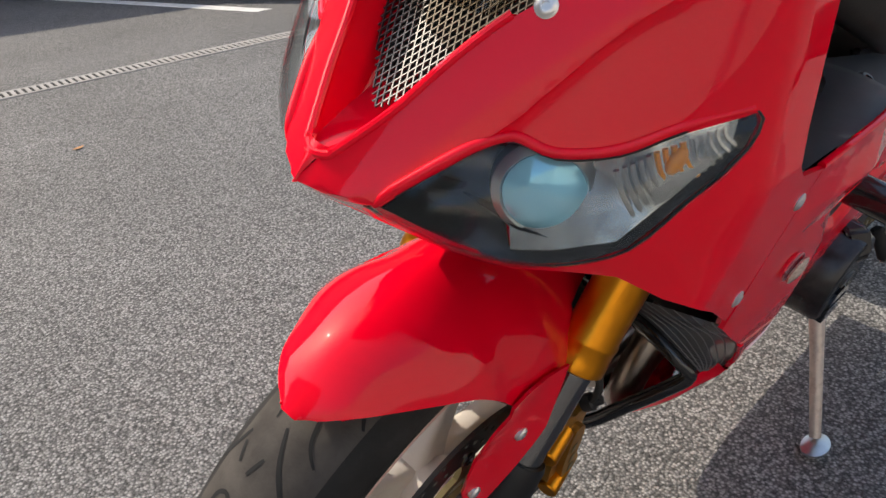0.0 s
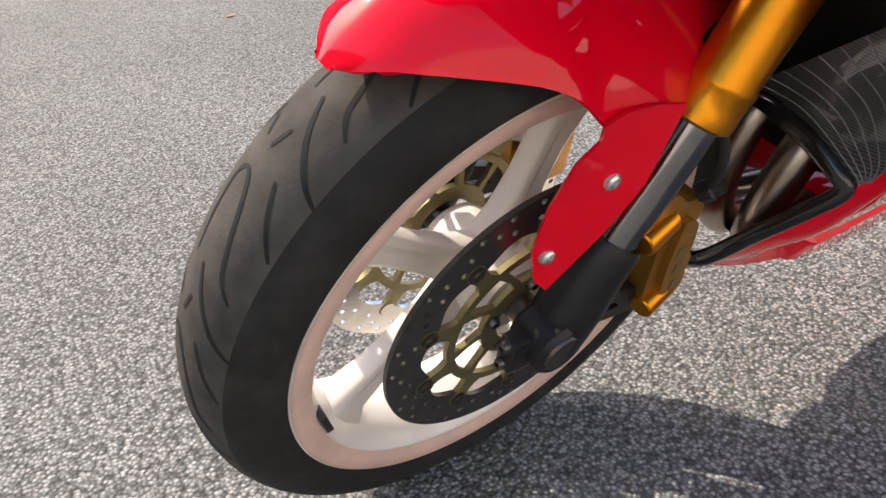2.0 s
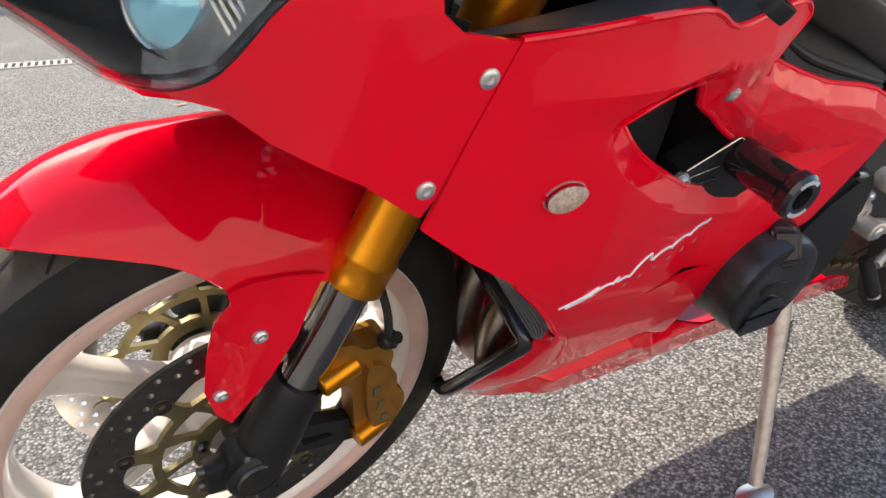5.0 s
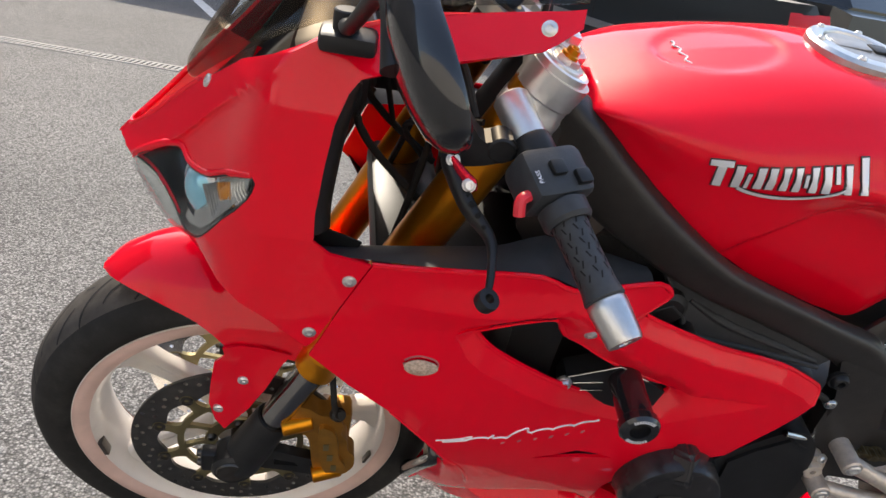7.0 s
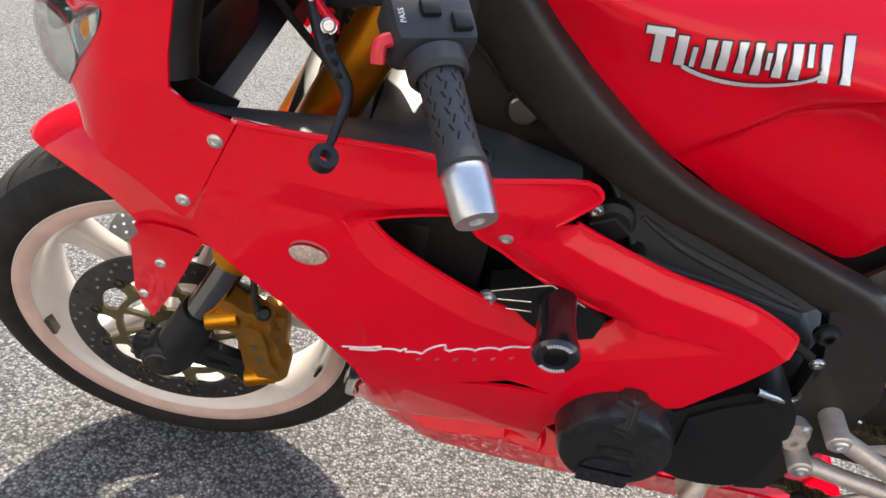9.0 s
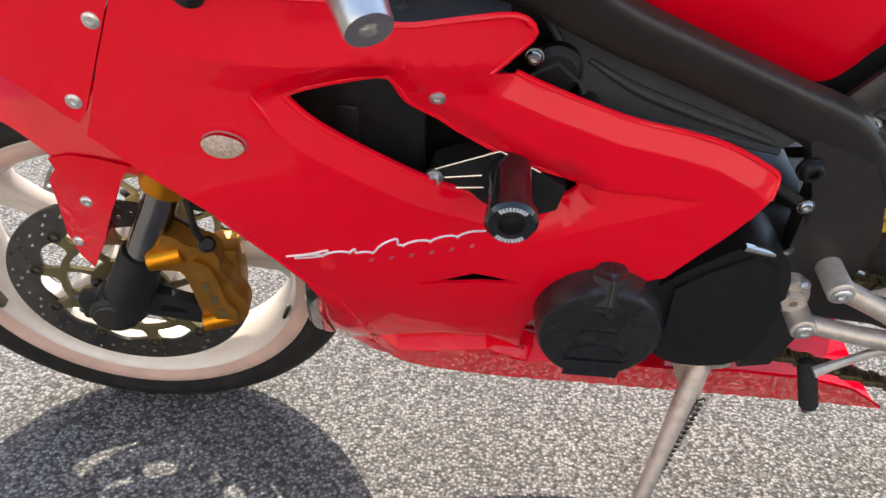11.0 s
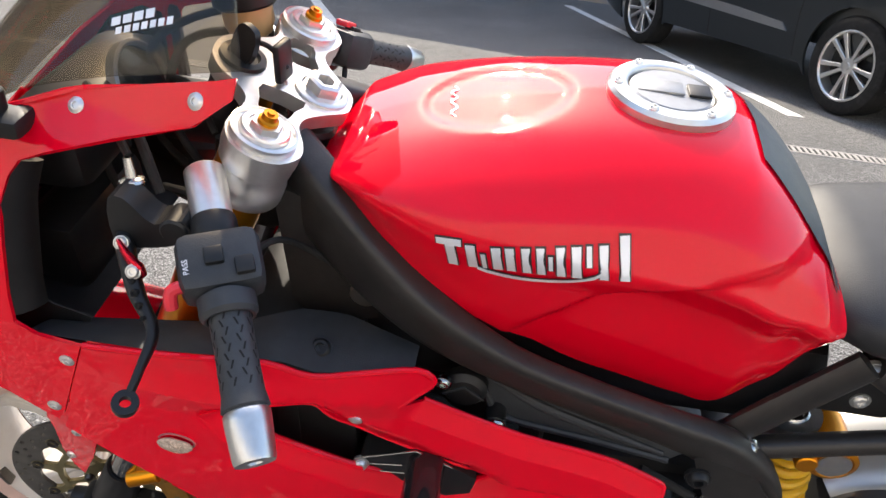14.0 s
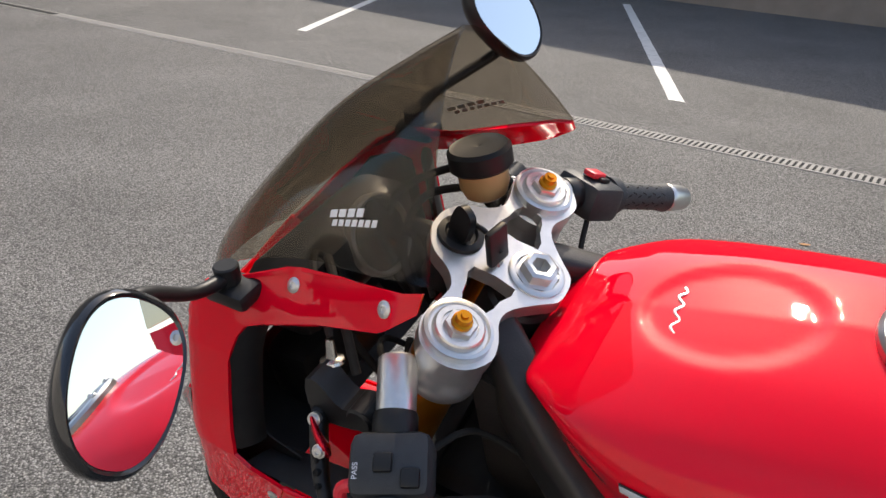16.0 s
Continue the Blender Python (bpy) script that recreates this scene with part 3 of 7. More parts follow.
def fork():
    for side in (-1, 1):
        y = 0.102 * side
        P = lambda z, dx=0, dy=0: STEER @ Vector((fork_x(z) + dx, y + dy, z))
        bm = NB()
        lathe(bm, [(0, 0), (0.024, 0), (0.0285, 0.003), (0.0285, 0.012), (0.0278, 0.014), (0.0278, 0.030), (0.0285, 0.032), (0.0285, 0.036), (0.0268, 0.040), (0.0268, 0.16), (0.0275, 0.165), (0.0275, 0.47), (0, 0.47)], axis_matrix(P(0.512), P(0.95)), 48)
        leg = part("fork_leg", bm, GOLD, bike, "gold anodised upside-down fork leg")
        bm = NB()
        rod(bm, P(0.395), P(0.515), 0.0208, seg=40)
        part("slider_tube", bm, CHROME, leg, "polished dark chrome fork slider")
        bm = NB()
        lathe(bm, [(0, 0), (0.027, 0), (0.030, 0.006), (0.030, 0.05), (0.0275, 0.085), (0.0268, 0.112), (0.0245, 0.118), (0, 0.118)], axis_matrix(P(0.298), P(0.41)), 36)
        part("fork_bottom", bm, BLACK, leg, "black cast fork bottom")
        bm = NB()
        rod(bm, STEER @ Vector((-0.006, y - side * 0.02, 0.308)), STEER @ Vector((-0.006, y + side * 0.026, 0.308)), 0.030, seg=32, bevel=0.005)
        box(bm, (-0.052, y - 0.010, 0.285), (-0.008, y + 0.012, 0.325), STEER, 0.005)
        part("axle_clamp", bm, BLACK, leg)
        bm = NB()
        e = y + side * 0.026
        lathe(bm, [(0.012, 0.003), (0.019, 0.003), (0.021, 0.0), (0.021, -0.002), (0.0135, -0.002), (0.012, -0.012), (0, -0.012)][::-1], axis_matrix(STEER @ Vector((-0.008, e, 0.310)), STEER @ Vector((-0.008, e + side, 0.310))), 28)
        part("axle_nut", bm, DARKSTEEL, leg)
        for zz in (0.294, 0.317):
            bolt(leg, STEER @ Vector((-0.052, y + 0.001, zz)), STEER.to_3x3() @ Vector((-1, 0, 0)), 0.006, 0.006, DARKSTEEL)
        # caliper carrier and caliper
        bm = NB()
        lug = [(0.012, 0.345), (0.055, 0.335), (0.10, 0.318), (0.128, 0.290), (0.110, 0.278), (0.06, 0.290), (0.01, 0.300)]
        plate(bm, lug, STEER @ Matrix.Translation((0, y - 0.008, 0)), 0.016, [[(0.045, 0.318), (0.078, 0.309), (0.085, 0.300), (0.05, 0.304)]])
        part("caliper_lug", bm, BLACK, leg)
        bm = NB()
        body = [(0.060, 0.425), (0.075, 0.447), (0.092, 0.446), (0.108, 0.432), (0.128, 0.430), (0.140, 0.412), (0.139, 0.392), (0.148, 0.376), (0.152, 0.352), (0.162, 0.338), (0.163, 0.312), (0.148, 0.292), (0.125, 0.288), (0.108, 0.300), (0.102, 0.33), (0.098, 0.362), (0.090, 0.388), (0.062, 0.392)]
        yo = y - 0.016 if side < 0 else y - 0.012
        plate(bm, smooth_loop(body, 3), STEER @ Matrix.Translation((0, yo, 0)), 0.028)
        cal = part("brake_caliper", bm, CALIPER, bike, "gold four-piston brake caliper")
        bm = NB()
        plate(bm, smooth_loop([(0.108, 0.412), (0.128, 0.405), (0.137, 0.372), (0.140, 0.345), (0.150, 0.325), (0.148, 0.305), (0.130, 0.302), (0.117, 0.325), (0.110, 0.365)], 3), STEER @ Matrix.Translation((0, yo + (-0.008 if side < 0 else 0.026), 0)), 0.010)
        part("caliper_cover", bm, CALIPER, cal)
        bm = NB()
        box(bm, (0.118, y - side * 0.03 - 0.02, 0.315), (0.155, y - side * 0.03 + 0.02, 0.40), STEER, 0.008)
        part("inner_half", bm, CALIPER, cal)
        for cx, cz in ((0.070, 0.408), (0.117, 0.296)):
            bm = NB()
            rod(bm, STEER @ Vector((cx - 0.012, yo - 0.003 * side * -1, cz)), STEER @ Vector((cx + 0.028, yo + 0.004, cz + 0.008)), 0.0125, seg=20)
            part("mount_boss", bm, GOLD, cal)
        for cz in (0.372, 0.347, 0.322):
            bm = NB()
            box(bm, (0.116 + (0.372 - cz) * 0.28, yo - 0.0092, cz - 0.007), (0.124 + (0.372 - cz) * 0.28, yo - 0.0084, cz + 0.007), STEER)
            part("cast_mark", bm, BRONZE, cal)
        bm = NB()
        lathe(bm, [(0, 0), (0.009, 0), (0.010, 0.003), (0.010, 0.012), (0.007, 0.014), (0.006, 0.022), (0, 0.022)], axis_matrix(STEER @ Vector((0.128, yo + 0.004, 0.432)), STEER @ Vector((0.145, yo - 0.03, 0.47))), 16)
        part("banjo_bolt", bm, BLACK, cal)
        bm = NB()
        tube(bm, [STEER @ Vector((0.130, yo, 0.437)), STEER @ Vector((0.122, yo - 0.006, 0.478)), STEER @ Vector((0.12, y * 0.9, 0.56)), STEER @ Vector((0.17, y * 0.7, 0.72)), STEER @ Vector((0.20, y * 0.4, 0.86))], 0.0042, 10)
        part("brake_hose", bm, RUBBER, cal)
    bm = NB()
    rod(bm, STEER @ Vector((0, -0.085, 0.30)), STEER @ Vector((0, 0.085, 0.30)), 0.0165, seg=28)
    part("axle", bm, DARKSTEEL, bike, "hollow front axle")
    for z, nm in ((0.70, "lower_yoke"),):
        bm = NB()
        box(bm, (fork_x(z) - 0.03, -0.135, z - 0.02), (fork_x(z) + 0.06, 0.135, z + 0.02), STEER, 0.012)
        part(nm, bm, BLACK, bike)


CALIPER = mat("caliper_gold", (0.40, 0.19, 0.032), 0.45, metal=0.7, vary=0.15, scale=40, dirt=0.35, dirt_scale=25, dirt_col=(0.16, 0.11, 0.05), bump=0.1, bump_scale=400)
fork()


def side_y(x, z):
    """How far the left fairing skin lies from the middle plane."""
    s = -0.213 + max(0.0, min(1.0, (x - 0.28) / 0.18)) * 0.034
    s += max(0.0, z - 0.80) * 0.24
    lo = -0.100 - (z - 0.215) * 0.389
    if z < 0.215:
        lo = -0.1 + (0.215 - z) * 0.8
    lo += 0.32 * max(0.0, 0.33 - z) * max(0.0, min(1.0, (0.60 - x) / 0.12))
    k = 0.04
    h = max(0.0, min(1.0, 0.5 + 0.5 * (lo - s) / k))
    y = s * (1 - h) + lo * h + k * h * (1 - h)
    xn = -0.148 + max(0.0, z - 0.76) * 0.72 + max(0.0, min(0.32, 0.76 - z)) * 1.1
    kk = max(0.5, 1.263 - max(0.0, z - 0.76) * 4.0 - max(0.0, 0.76 - z) * 10)
    yn = -max(0.0, (x - xn) / kk) ** 0.77
    k = 0.03
    h = max(0.0, min(1.0, 0.5 + 0.5 * (y - yn) / k))
    y = yn * (1 - h) + y * h + k * h * (1 - h)
    # pressed wedge that runs back from the vent, and the crease above it
    if 0.50 < x < 0.655:
        zl, zu = 0.540 + 0.434 * (x - 0.510), 0.6035
        if zl < z < zu:
            y += 0.013 * (z - zl) / max(0.004, zu - zl) * min(1.0, (zu - zl) / 0.045)
        elif zu <= z < zu + 0.004:
            y += 0.013 * (zu + 0.004 - z) / 0.004 * min(1.0, (zu - zl) / 0.045)
    y -= 0.008 * max(0.0, 1 - abs(z - 0.735) / 0.032) * max(0.0, min(1.0, (x - 0.15) / 0.1)) * max(0.0, min(1.0, (0.47 - x) / 0.05))
    # the cowl's upper band draws in towards the screen
    y += 0.020 * max(0.0, min(1.0, (z - 0.92) / 0.07)) * max(0.0, min(1.0, (0.28 - x) / 0.10))
    if x > 0.09 and z > 0.94:
        y += 0.45 * max(0.0, z - float(np.interp(x, (0.118, 0.20, 0.268, 0.303), (0.949, 0.975, 0.995, 1.005)))) * min(1.0, (x - 0.09) / 0.06)
    # brow crease over the lamp
    if -0.13 < x < 0.06:
        d = (z - brow_z(x)) / 1.42
        if -0.075 < d < 0.0:
            y += 0.014 * (1 - math.exp(d / 0.005)) * min(1.0, (d + 0.075) / 0.070) * min(1.0, (0.06 - x) / 0.06, (x + 0.13) / 0.03)
    # folded upper edge of the arm behind the vent
    if x > 0.43 and z > 0.60:
        d = line_gap(BAND, x, z)
        if d < 0.019:
            y += 0.012 * (1 - d / 0.019)
    # the flank folds under above the keel
    zc = 0.362 - 0.35 * max(0.0, 0.42 - x) - 0.9 * max(0.0, x - 0.485)
    if z < zc and x < 0.57:
        y += 0.40 * (zc - z) * max(0.0, min(1.0, (0.57 - x) / 0.05))
    # rolled border of the vent
    if 0.22 < x < 0.58 and 0.53 < z < 0.76:
        d = vent_gap(x, z)
        if d < 0.022:
            y += 0.0115 * (1 - d / 0.022)
    return min(0.0, y)


VENT = [(0.268, 0.697), (0.288, 0.706), (0.325, 0.715), (0.356, 0.717), (0.372, 0.692), (0.399, 0.675), (0.429, 0.653), (0.471, 0.629), (0.515, 0.615), (0.537, 0.603), (0.540, 0.591), (0.525, 0.580), (0.498, 0.571), (0.447, 0.582), (0.398, 0.601), (0.348, 0.631), (0.306, 0.660), (0.284, 0.679)]


BAND = [(0.462, 0.717), (0.50, 0.702), (0.568, 0.680), (0.62, 0.671), (0.662, 0.661), (0.705, 0.641), (0.7185, 0.630)]


def brow_z(x):
    return float(np.interp(x, (-0.130, -0.114, -0.082, -0.055, -0.031, -0.013, 0.020, 0.060), (0.752, 0.7665, 0.796, 0.8235, 0.8535, 0.8765, 0.916, 0.960)))


def line_gap(line, x, z):
    best = 1.0
    for (ax, az), (bx, bz) in zip(line, line[1:]):
        dx, dz = bx - ax, bz - az
        t = max(0.0, min(1.0, ((x - ax) * dx + (z - az) * dz) / (dx * dx + dz * dz)))
        best = min(best, math.hypot(x - ax - dx * t, z - az - dz * t))
    return best


def vent_gap(x, z):
    best = 1.0
    for (ax, az), (bx, bz) in zip(VENT, VENT[1:] + VENT[:1]):
        dx, dz = bx - ax, bz - az
        t = max(0.0, min(1.0, ((x - ax) * dx + (z - az) * dz) / (dx * dx + dz * dz)))
        best = min(best, math.hypot(x - ax - dx * t, z - az - dz * t))
    return best


def belly_y(x, z):
    """The belly pan stands a little proud of the flank that folds under above it."""
    y = -0.103 - (z - 0.215) * 0.36
    if z < 0.215:
        y += (0.215 - z) * 0.9
    top = float(np.interp(x, (0.33, 0.37, 0.42, 0.478, 0.533, 0.60), (0.303, 0.286, 0.296, 0.316, 0.286, 0.30)))
    return y + 0.5 * max(0.0, 0.37 - x) + (1.6 * max(0.0, z - top) if x < 0.60 else 0.0)


def beside(line, d):
    # the line pushed downwards by d
    out = []
    for i, (x, z) in enumerate(line):
        (ax, az), (bx, bz) = line[max(0, i - 1)], line[min(len(line) - 1, i + 1)]
        t = Vector((bx - ax, bz - az)).normalized()
        out.append((x + t.y * d, z - t.x * d))
    return out


def grown(loop, d):
    # the loop pushed outwards by d
    out = []
    for i, (x, z) in enumerate(loop):
        (ax, az), (bx, bz) = loop[i - 1], loop[(i + 1) % len(loop)]
        t = Vector((bx - ax, bz - az)).normalized()
        out.append((x - t.y * d, z + t.x * d))
    return out


def skin(off=0.0):
    return lambda x, z: (x, side_y(x, z) - off, z)


def skin_normal(x, z):
    e = 0.004
    dx, dz = (side_y(x + e, z) - side_y(x - e, z)) / (2 * e), (side_y(x, z + e) - side_y(x, z - e)) / (2 * e)
    return Vector((dx, -1, dz)).normalized()


def both(name, bm, material, parent, label="", other=None, smooth=35.0, true=False):
    """The left piece and its mirror image; other: the right one's parent; true: shaded with the skin's own slope."""
    mir = mirrored(bm)
    a = part(name, bm, material, parent, label, smooth)
    b = part(name, mir, material, other or parent, label, smooth)
    if true:
        polish(a.data)
        polish(b.data)
    return a, b


SLOPE = {}


def polish(me, depth=None):
    """Even reflections: each corner takes the slope of the skin just inside its own face."""
    out, depth, known = [], depth or side_y, SLOPE if depth is None else {}
    for fc in me.polygons:
        c = sum((me.vertices[i].co for i in fc.vertices), Vector()) / len(fc.vertices)
        flip = c.y > 0
        for i in fc.vertices:
            p = me.vertices[i].co.lerp(c, 0.12)
            key = (round(p.x, 5), round(p.z, 5))
            if key not in known:
                e = 0.0006
                x, z = key
                known[key] = Vector(((depth(x + e, z) - depth(x - e, z)) / (2 * e), -1, (depth(x, z + e) - depth(x, z - e)) / (2 * e))).normalized()
            n = known[key].copy()
            if flip:
                n.y = -n.y
            k = n.dot(fc.normal)
            out.append(n if k > 0.8 else -n if k < -0.8 else fc.normal.copy())
    me.normals_split_custom_set(out)


def fairing():
    top = [(0.150, 0.779), (0.20, 0.781), (0.26, 0.786), (0.32, 0.783), (0.36, 0.765), (0.41, 0.769), (0.455, 0.773), (0.472, 0.760), (0.459, 0.742), (0.440, 0.724)]
    band = BAND + [(0.714, 0.612), (0.704, 0.590), (0.688, 0.564), (0.667, 0.535), (0.645, 0.503), (0.60, 0.482), (0.545, 0.452), (0.515, 0.395), (0.515, 0.34), (0.528, 0.300)]
    low = [(0.478, 0.322), (0.42, 0.306), (0.37, 0.296), (0.33, 0.318), (0.322, 0.385), (0.303, 0.437), (0.276, 0.466), (0.247, 0.508), (0.197, 0.565), (0.145, 0.606), (0.098, 0.648), (0.105, 0.665), (0.125, 0.72)]
    hole = VENT
    slot = [(0.390, 0.470), (0.420, 0.478), (0.448, 0.487), (0.475, 0.481), (0.500, 0.474), (0.45, 0.472)]
    bm = NB()
    sheet(bm, top + band + low, skin(), [smooth_loop(hole, 3), slot], 0.011, 0.004, (0, -1, 0), [grown(hole[11:] + hole[:4], 0.022)[1:-1], [(0.552 + 0.0165 * k, 0.6076) for k in range(7)], [(0.552 + 0.0165 * k, 0.6034) for k in range(7)], [(0.512 + 0.0174 * k, 0.5411 + 0.00755 * k) for k in range(9)], beside(BAND, 0.019)[:-1], [(0.17 + 0.02 * k, 0.735) for k in range(10)], [(0.36, 0.3405), (0.42, 0.3615), (0.485, 0.3615), (0.51, 0.339)]])
    side, side_r = both("side_fairing", bm, RED, bike, "glossy red side fairing panel with a vent opening", true=True)
    # rolled panel edges
    for line in (band[:8], top, low[:9]):
        bm = NB()
        tube(bm, [(x, side_y(x, z) + 0.0022, z) for x, z in line], 0.0032, 8, 3)
        both("panel_edge", bm, RED, side, other=side_r)
    # rolled lip round the vent
    bm = NB()
    tube(bm, [(x, side_y(x, z) + 0.003, z) for x, z in hole + hole[:1]], 0.004, 8, 3)
    both("vent_lip", bm, RED, side, other=side_r)
    cowl = [(0.1485, 0.779), (0.1235, 0.72), (0.1035, 0.672), (0.0945, 0.660), (0.083, 0.668), (0.052, 0.694), (0.024, 0.712), (0.0, 0.722), (-0.020, 0.733), (-0.036, 0.729), (-0.053, 0.716), (-0.072, 0.712), (-0.088, 0.718), (-0.12, 0.735), (-0.148, 0.761),
            (-0.128, 0.784), (-0.114, 0.795), (-0.100, 0.810), (-0.075, 0.838), (-0.056, 0.859), (-0.043, 0.872), (-0.025, 0.890), (0.008, 0.926), (0.04, 0.953), (0.09, 0.980), (0.166, 0.999), (0.23, 1.016), (0.285, 1.029), (0.301, 1.032), (0.300, 1.018),
            (0.268, 0.997), (0.20, 0.975), (0.14, 0.957), (0.118, 0.949), (0.109, 0.937), (0.100, 0.911), (0.095, 0.873), (0.091, 0.827), (0.092, 0.800), (0.108, 0.787)]
    lamp = [(-0.121, 0.752), (-0.113, 0.767), (-0.087, 0.790), (-0.071, 0.801), (-0.055, 0.807), (-0.042, 0.802), (-0.019, 0.811), (0.003, 0.830), (0.032, 0.849), (0.028, 0.827), (0.003, 0.792), (-0.020, 0.757), (-0.038, 0.736), (-0.055, 0.722), (-0.073, 0.719), (-0.100, 0.734)]
    bm = NB()
    sheet(bm, cowl, skin(), [smooth_loop(lamp, 2)], 0.0065, 0.004, (0, -1, 0), [[(-0.116 + 0.008 * k, brow_z(-0.116 + 0.008 * k) + o) for k in range(a, b)] for o, a, b in ((0.0002, 0, 16), (-0.005, 1, 16), (-0.012, 5, 16))])
    nose, nose_r = both("nose_fairing", bm, RED, bike, "glossy red nose fairing", true=True)
    # rounded tip joining the two halves below the intake
    bm = NB()
    rows = []
    for x, z in ((-0.1475, 0.7605), (-0.1445, 0.765), (-0.138, 0.773), (-0.132, 0.780), (-0.1285, 0.7835)):
        y = -side_y(x, z) + 0.001
        rows.append([bm.verts.new((x - 0.0025 * (1 - e * e), e * y, z)) for e in (-1, -0.6, -0.2, 0.2, 0.6, 1)])
    for r, t in zip(rows, rows[1:]):
        for i in range(5):
            bm.faces.new((r[i], r[i + 1], t[i + 1], t[i]))
    bmesh.ops.recalc_face_normals(bm, faces=bm.faces[:])
    part("nose_tip", bm, RED, nose)
    lin = [(0.138, 0.775), (0.115, 0.72), (0.098, 0.675), (0.05, 0.705), (0.0, 0.735), (-0.045, 0.738), (-0.10, 0.745), (-0.080, 0.785), (-0.045, 0.815), (-0.02, 0.845), (-0.005, 0.875), (0.018, 0.908), (0.045, 0.942), (0.09, 0.962), (0.110, 0.955), (0.098, 0.911), (0.092, 0.873), (0.088, 0.827), (0.088, 0.800), (0.102, 0.787)]
    bm = NB()
    sheet(bm, lin, lambda x, z: (x, min(-0.002, side_y(x, z) + 0.040), z), [lamp], 0.018, 0.002, (0, -1, 0))
    both("cowl_liner", bm, BLACK, nose, "matt black inner liner", nose_r)
    bm = NB()
    tube(bm, [(x + 0.001, side_y(x, z) + 0.02, z) for x, z in ((0.109, 0.940), (0.102, 0.911), (0.097, 0.873), (0.093, 0.827), (0.094, 0.800))], 0.018, 10, 4, 0.4)
    both("pillar_return", bm, BLACK, nose, "", nose_r)
    bm = NB()
    rim = [(-0.121, 0.757), (-0.114, 0.7695), (-0.088, 0.7925), (-0.0715, 0.804), (-0.055, 0.810), (-0.042, 0.8055), (-0.019, 0.8145), (0.003, 0.8335), (0.030, 0.8505)]
    tube(bm, [(x, side_y(x, z) + 0.0005, z) for x, z in rim], [0.002, 0.004, 0.0045, 0.004, 0.0035, 0.0035, 0.0035, 0.003, 0.002], 12, 4)
    both("lamp_brow", bm, RED, nose, other=nose_r)
    # headlights
    bm = NB()
    lens_loop = smooth_loop(lamp, 2)

    def inset(x, z):
        return min((Vector((x, z)) - Vector(a).lerp(Vector(b), k / 4)).length for a, b in zip(lens_loop, lens_loop[1:] + lens_loop[:1]) for k in range(4))

    def bulge(x, z):
        d = inset(x, z)
        return Vector((x, side_y(x, z) - 0.001, z)) + skin_normal(x, z) * 0.014 * (1 - math.exp(-d / 0.010))
    sheet(bm, lens_loop, bulge, (), 0.007, 0.002, (0, -1, 0))
    lens, lens_r = both("headlight", bm, CLEAR, bike, "clear headlight with a bluish projector and an amber indicator")
    for o in (lens, lens_r):
        o.visible_shadow = False
    bm = NB()
    tube(bm, [(x, side_y(x, z) + 0.001, z) for x, z in smooth_loop(lamp, 1) + lamp[:1]], 0.0010, 8, 3)
    both("seal", bm, BLACK, lens, other=lens_r)
    seg = [(-0.028, 0.8025), (-0.017, 0.808), (0.003, 0.826), (0.029, 0.8455), (0.025, 0.8245), (0.0012, 0.7915), (-0.0215, 0.758), (-0.040, 0.739), (-0.052, 0.729), (-0.047, 0.746), (-0.038, 0.766), (-0.031, 0.785)]
    bm = NB()
    sheet(bm, lens_loop, lambda x, z: (x + min(0.012, inset(x, z) * 0.5), min(-0.003, side_y(x, z) + min(0.060, 0.003 + 3.6 * inset(x, z))), z), [seg], 0.007, 0.002, (0, -1, 0))
    both("bezel", bm, BEZEL, lens, other=lens_r)
    n = Vector((-0.75, -0.62, 0.12)).normalized()
    c = Vector((-0.035, -0.110, 0.771))
    bm = NB()
    lathe(bm, [(0, 0.012), (0.010, 0.0112), (0.020, 0.008), (0.027, 0.002), (0.027, -0.006)], axis_matrix(c, c + n), 32)
    both("projector_lens", bm, PROJ, lens, "bluish projector lens", lens_r)
    bm = NB()
    lathe(bm, [(0.0275, -0.012), (0.0275, 0.002), (0.0285, 0.003), (0.0345, -0.002), (0.0355, -0.014)], axis_matrix(c, c + n), 32)
    both("projector_ring", bm, ALU, lens, other=lens_r)
    bm = NB()
    sheet(bm, seg, lambda x, z: (x, side_y(x, z) + min(0.004 + 2.6 * inset(x, z), 0.008 + (-0.048 - side_y(x, z)) * max(0.0, min(1.0, (-0.006 - x) / 0.030))), z), (), 0.006, 0.003, (0, -1, 0))
    both("reflector", bm, REFLECT, lens, "ribbed silver reflector", lens_r)
    for k in range(14):
        t = k / 13
        x, z = -0.018 + 0.040 * t, 0.788 + 0.043 * t
        bm = NB()
        tube(bm, [(x - 0.004 + 0.006 * t, side_y(x, z + 0.014) + 0.006, z + 0.015 - 0.009 * t), (x + 0.001, side_y(x, z) + 0.008, z), (x + 0.007, side_y(x, z - 0.014) + 0.006, z - 0.014 + 0.008 * t)], 0.0019, 6, 3)
        # the indicator's amber glow is painted into the middle ribs' colour
        both("rib", bm, AMBER if 4 < k < 9 else LAMPRIB, lens, other=lens_r)
    bm = NB()
    c2 = Vector((0.006, side_y(0.006, 0.812) + 0.012, 0.813))
    bmesh.ops.create_uvsphere(bm, u_segments=16, v_segments=10, radius=0.010, matrix=Matrix.Translation(c2) @ Matrix.Rotation(radians(-45), 4, "Y") @ Matrix.Diagonal((1.1, 0.5, 0.7, 1)))
    both("indicator_bulb", bm, AMBER, lens, "amber indicator bulb", lens_r)
    # intake mesh in the nose
    bm = NB()
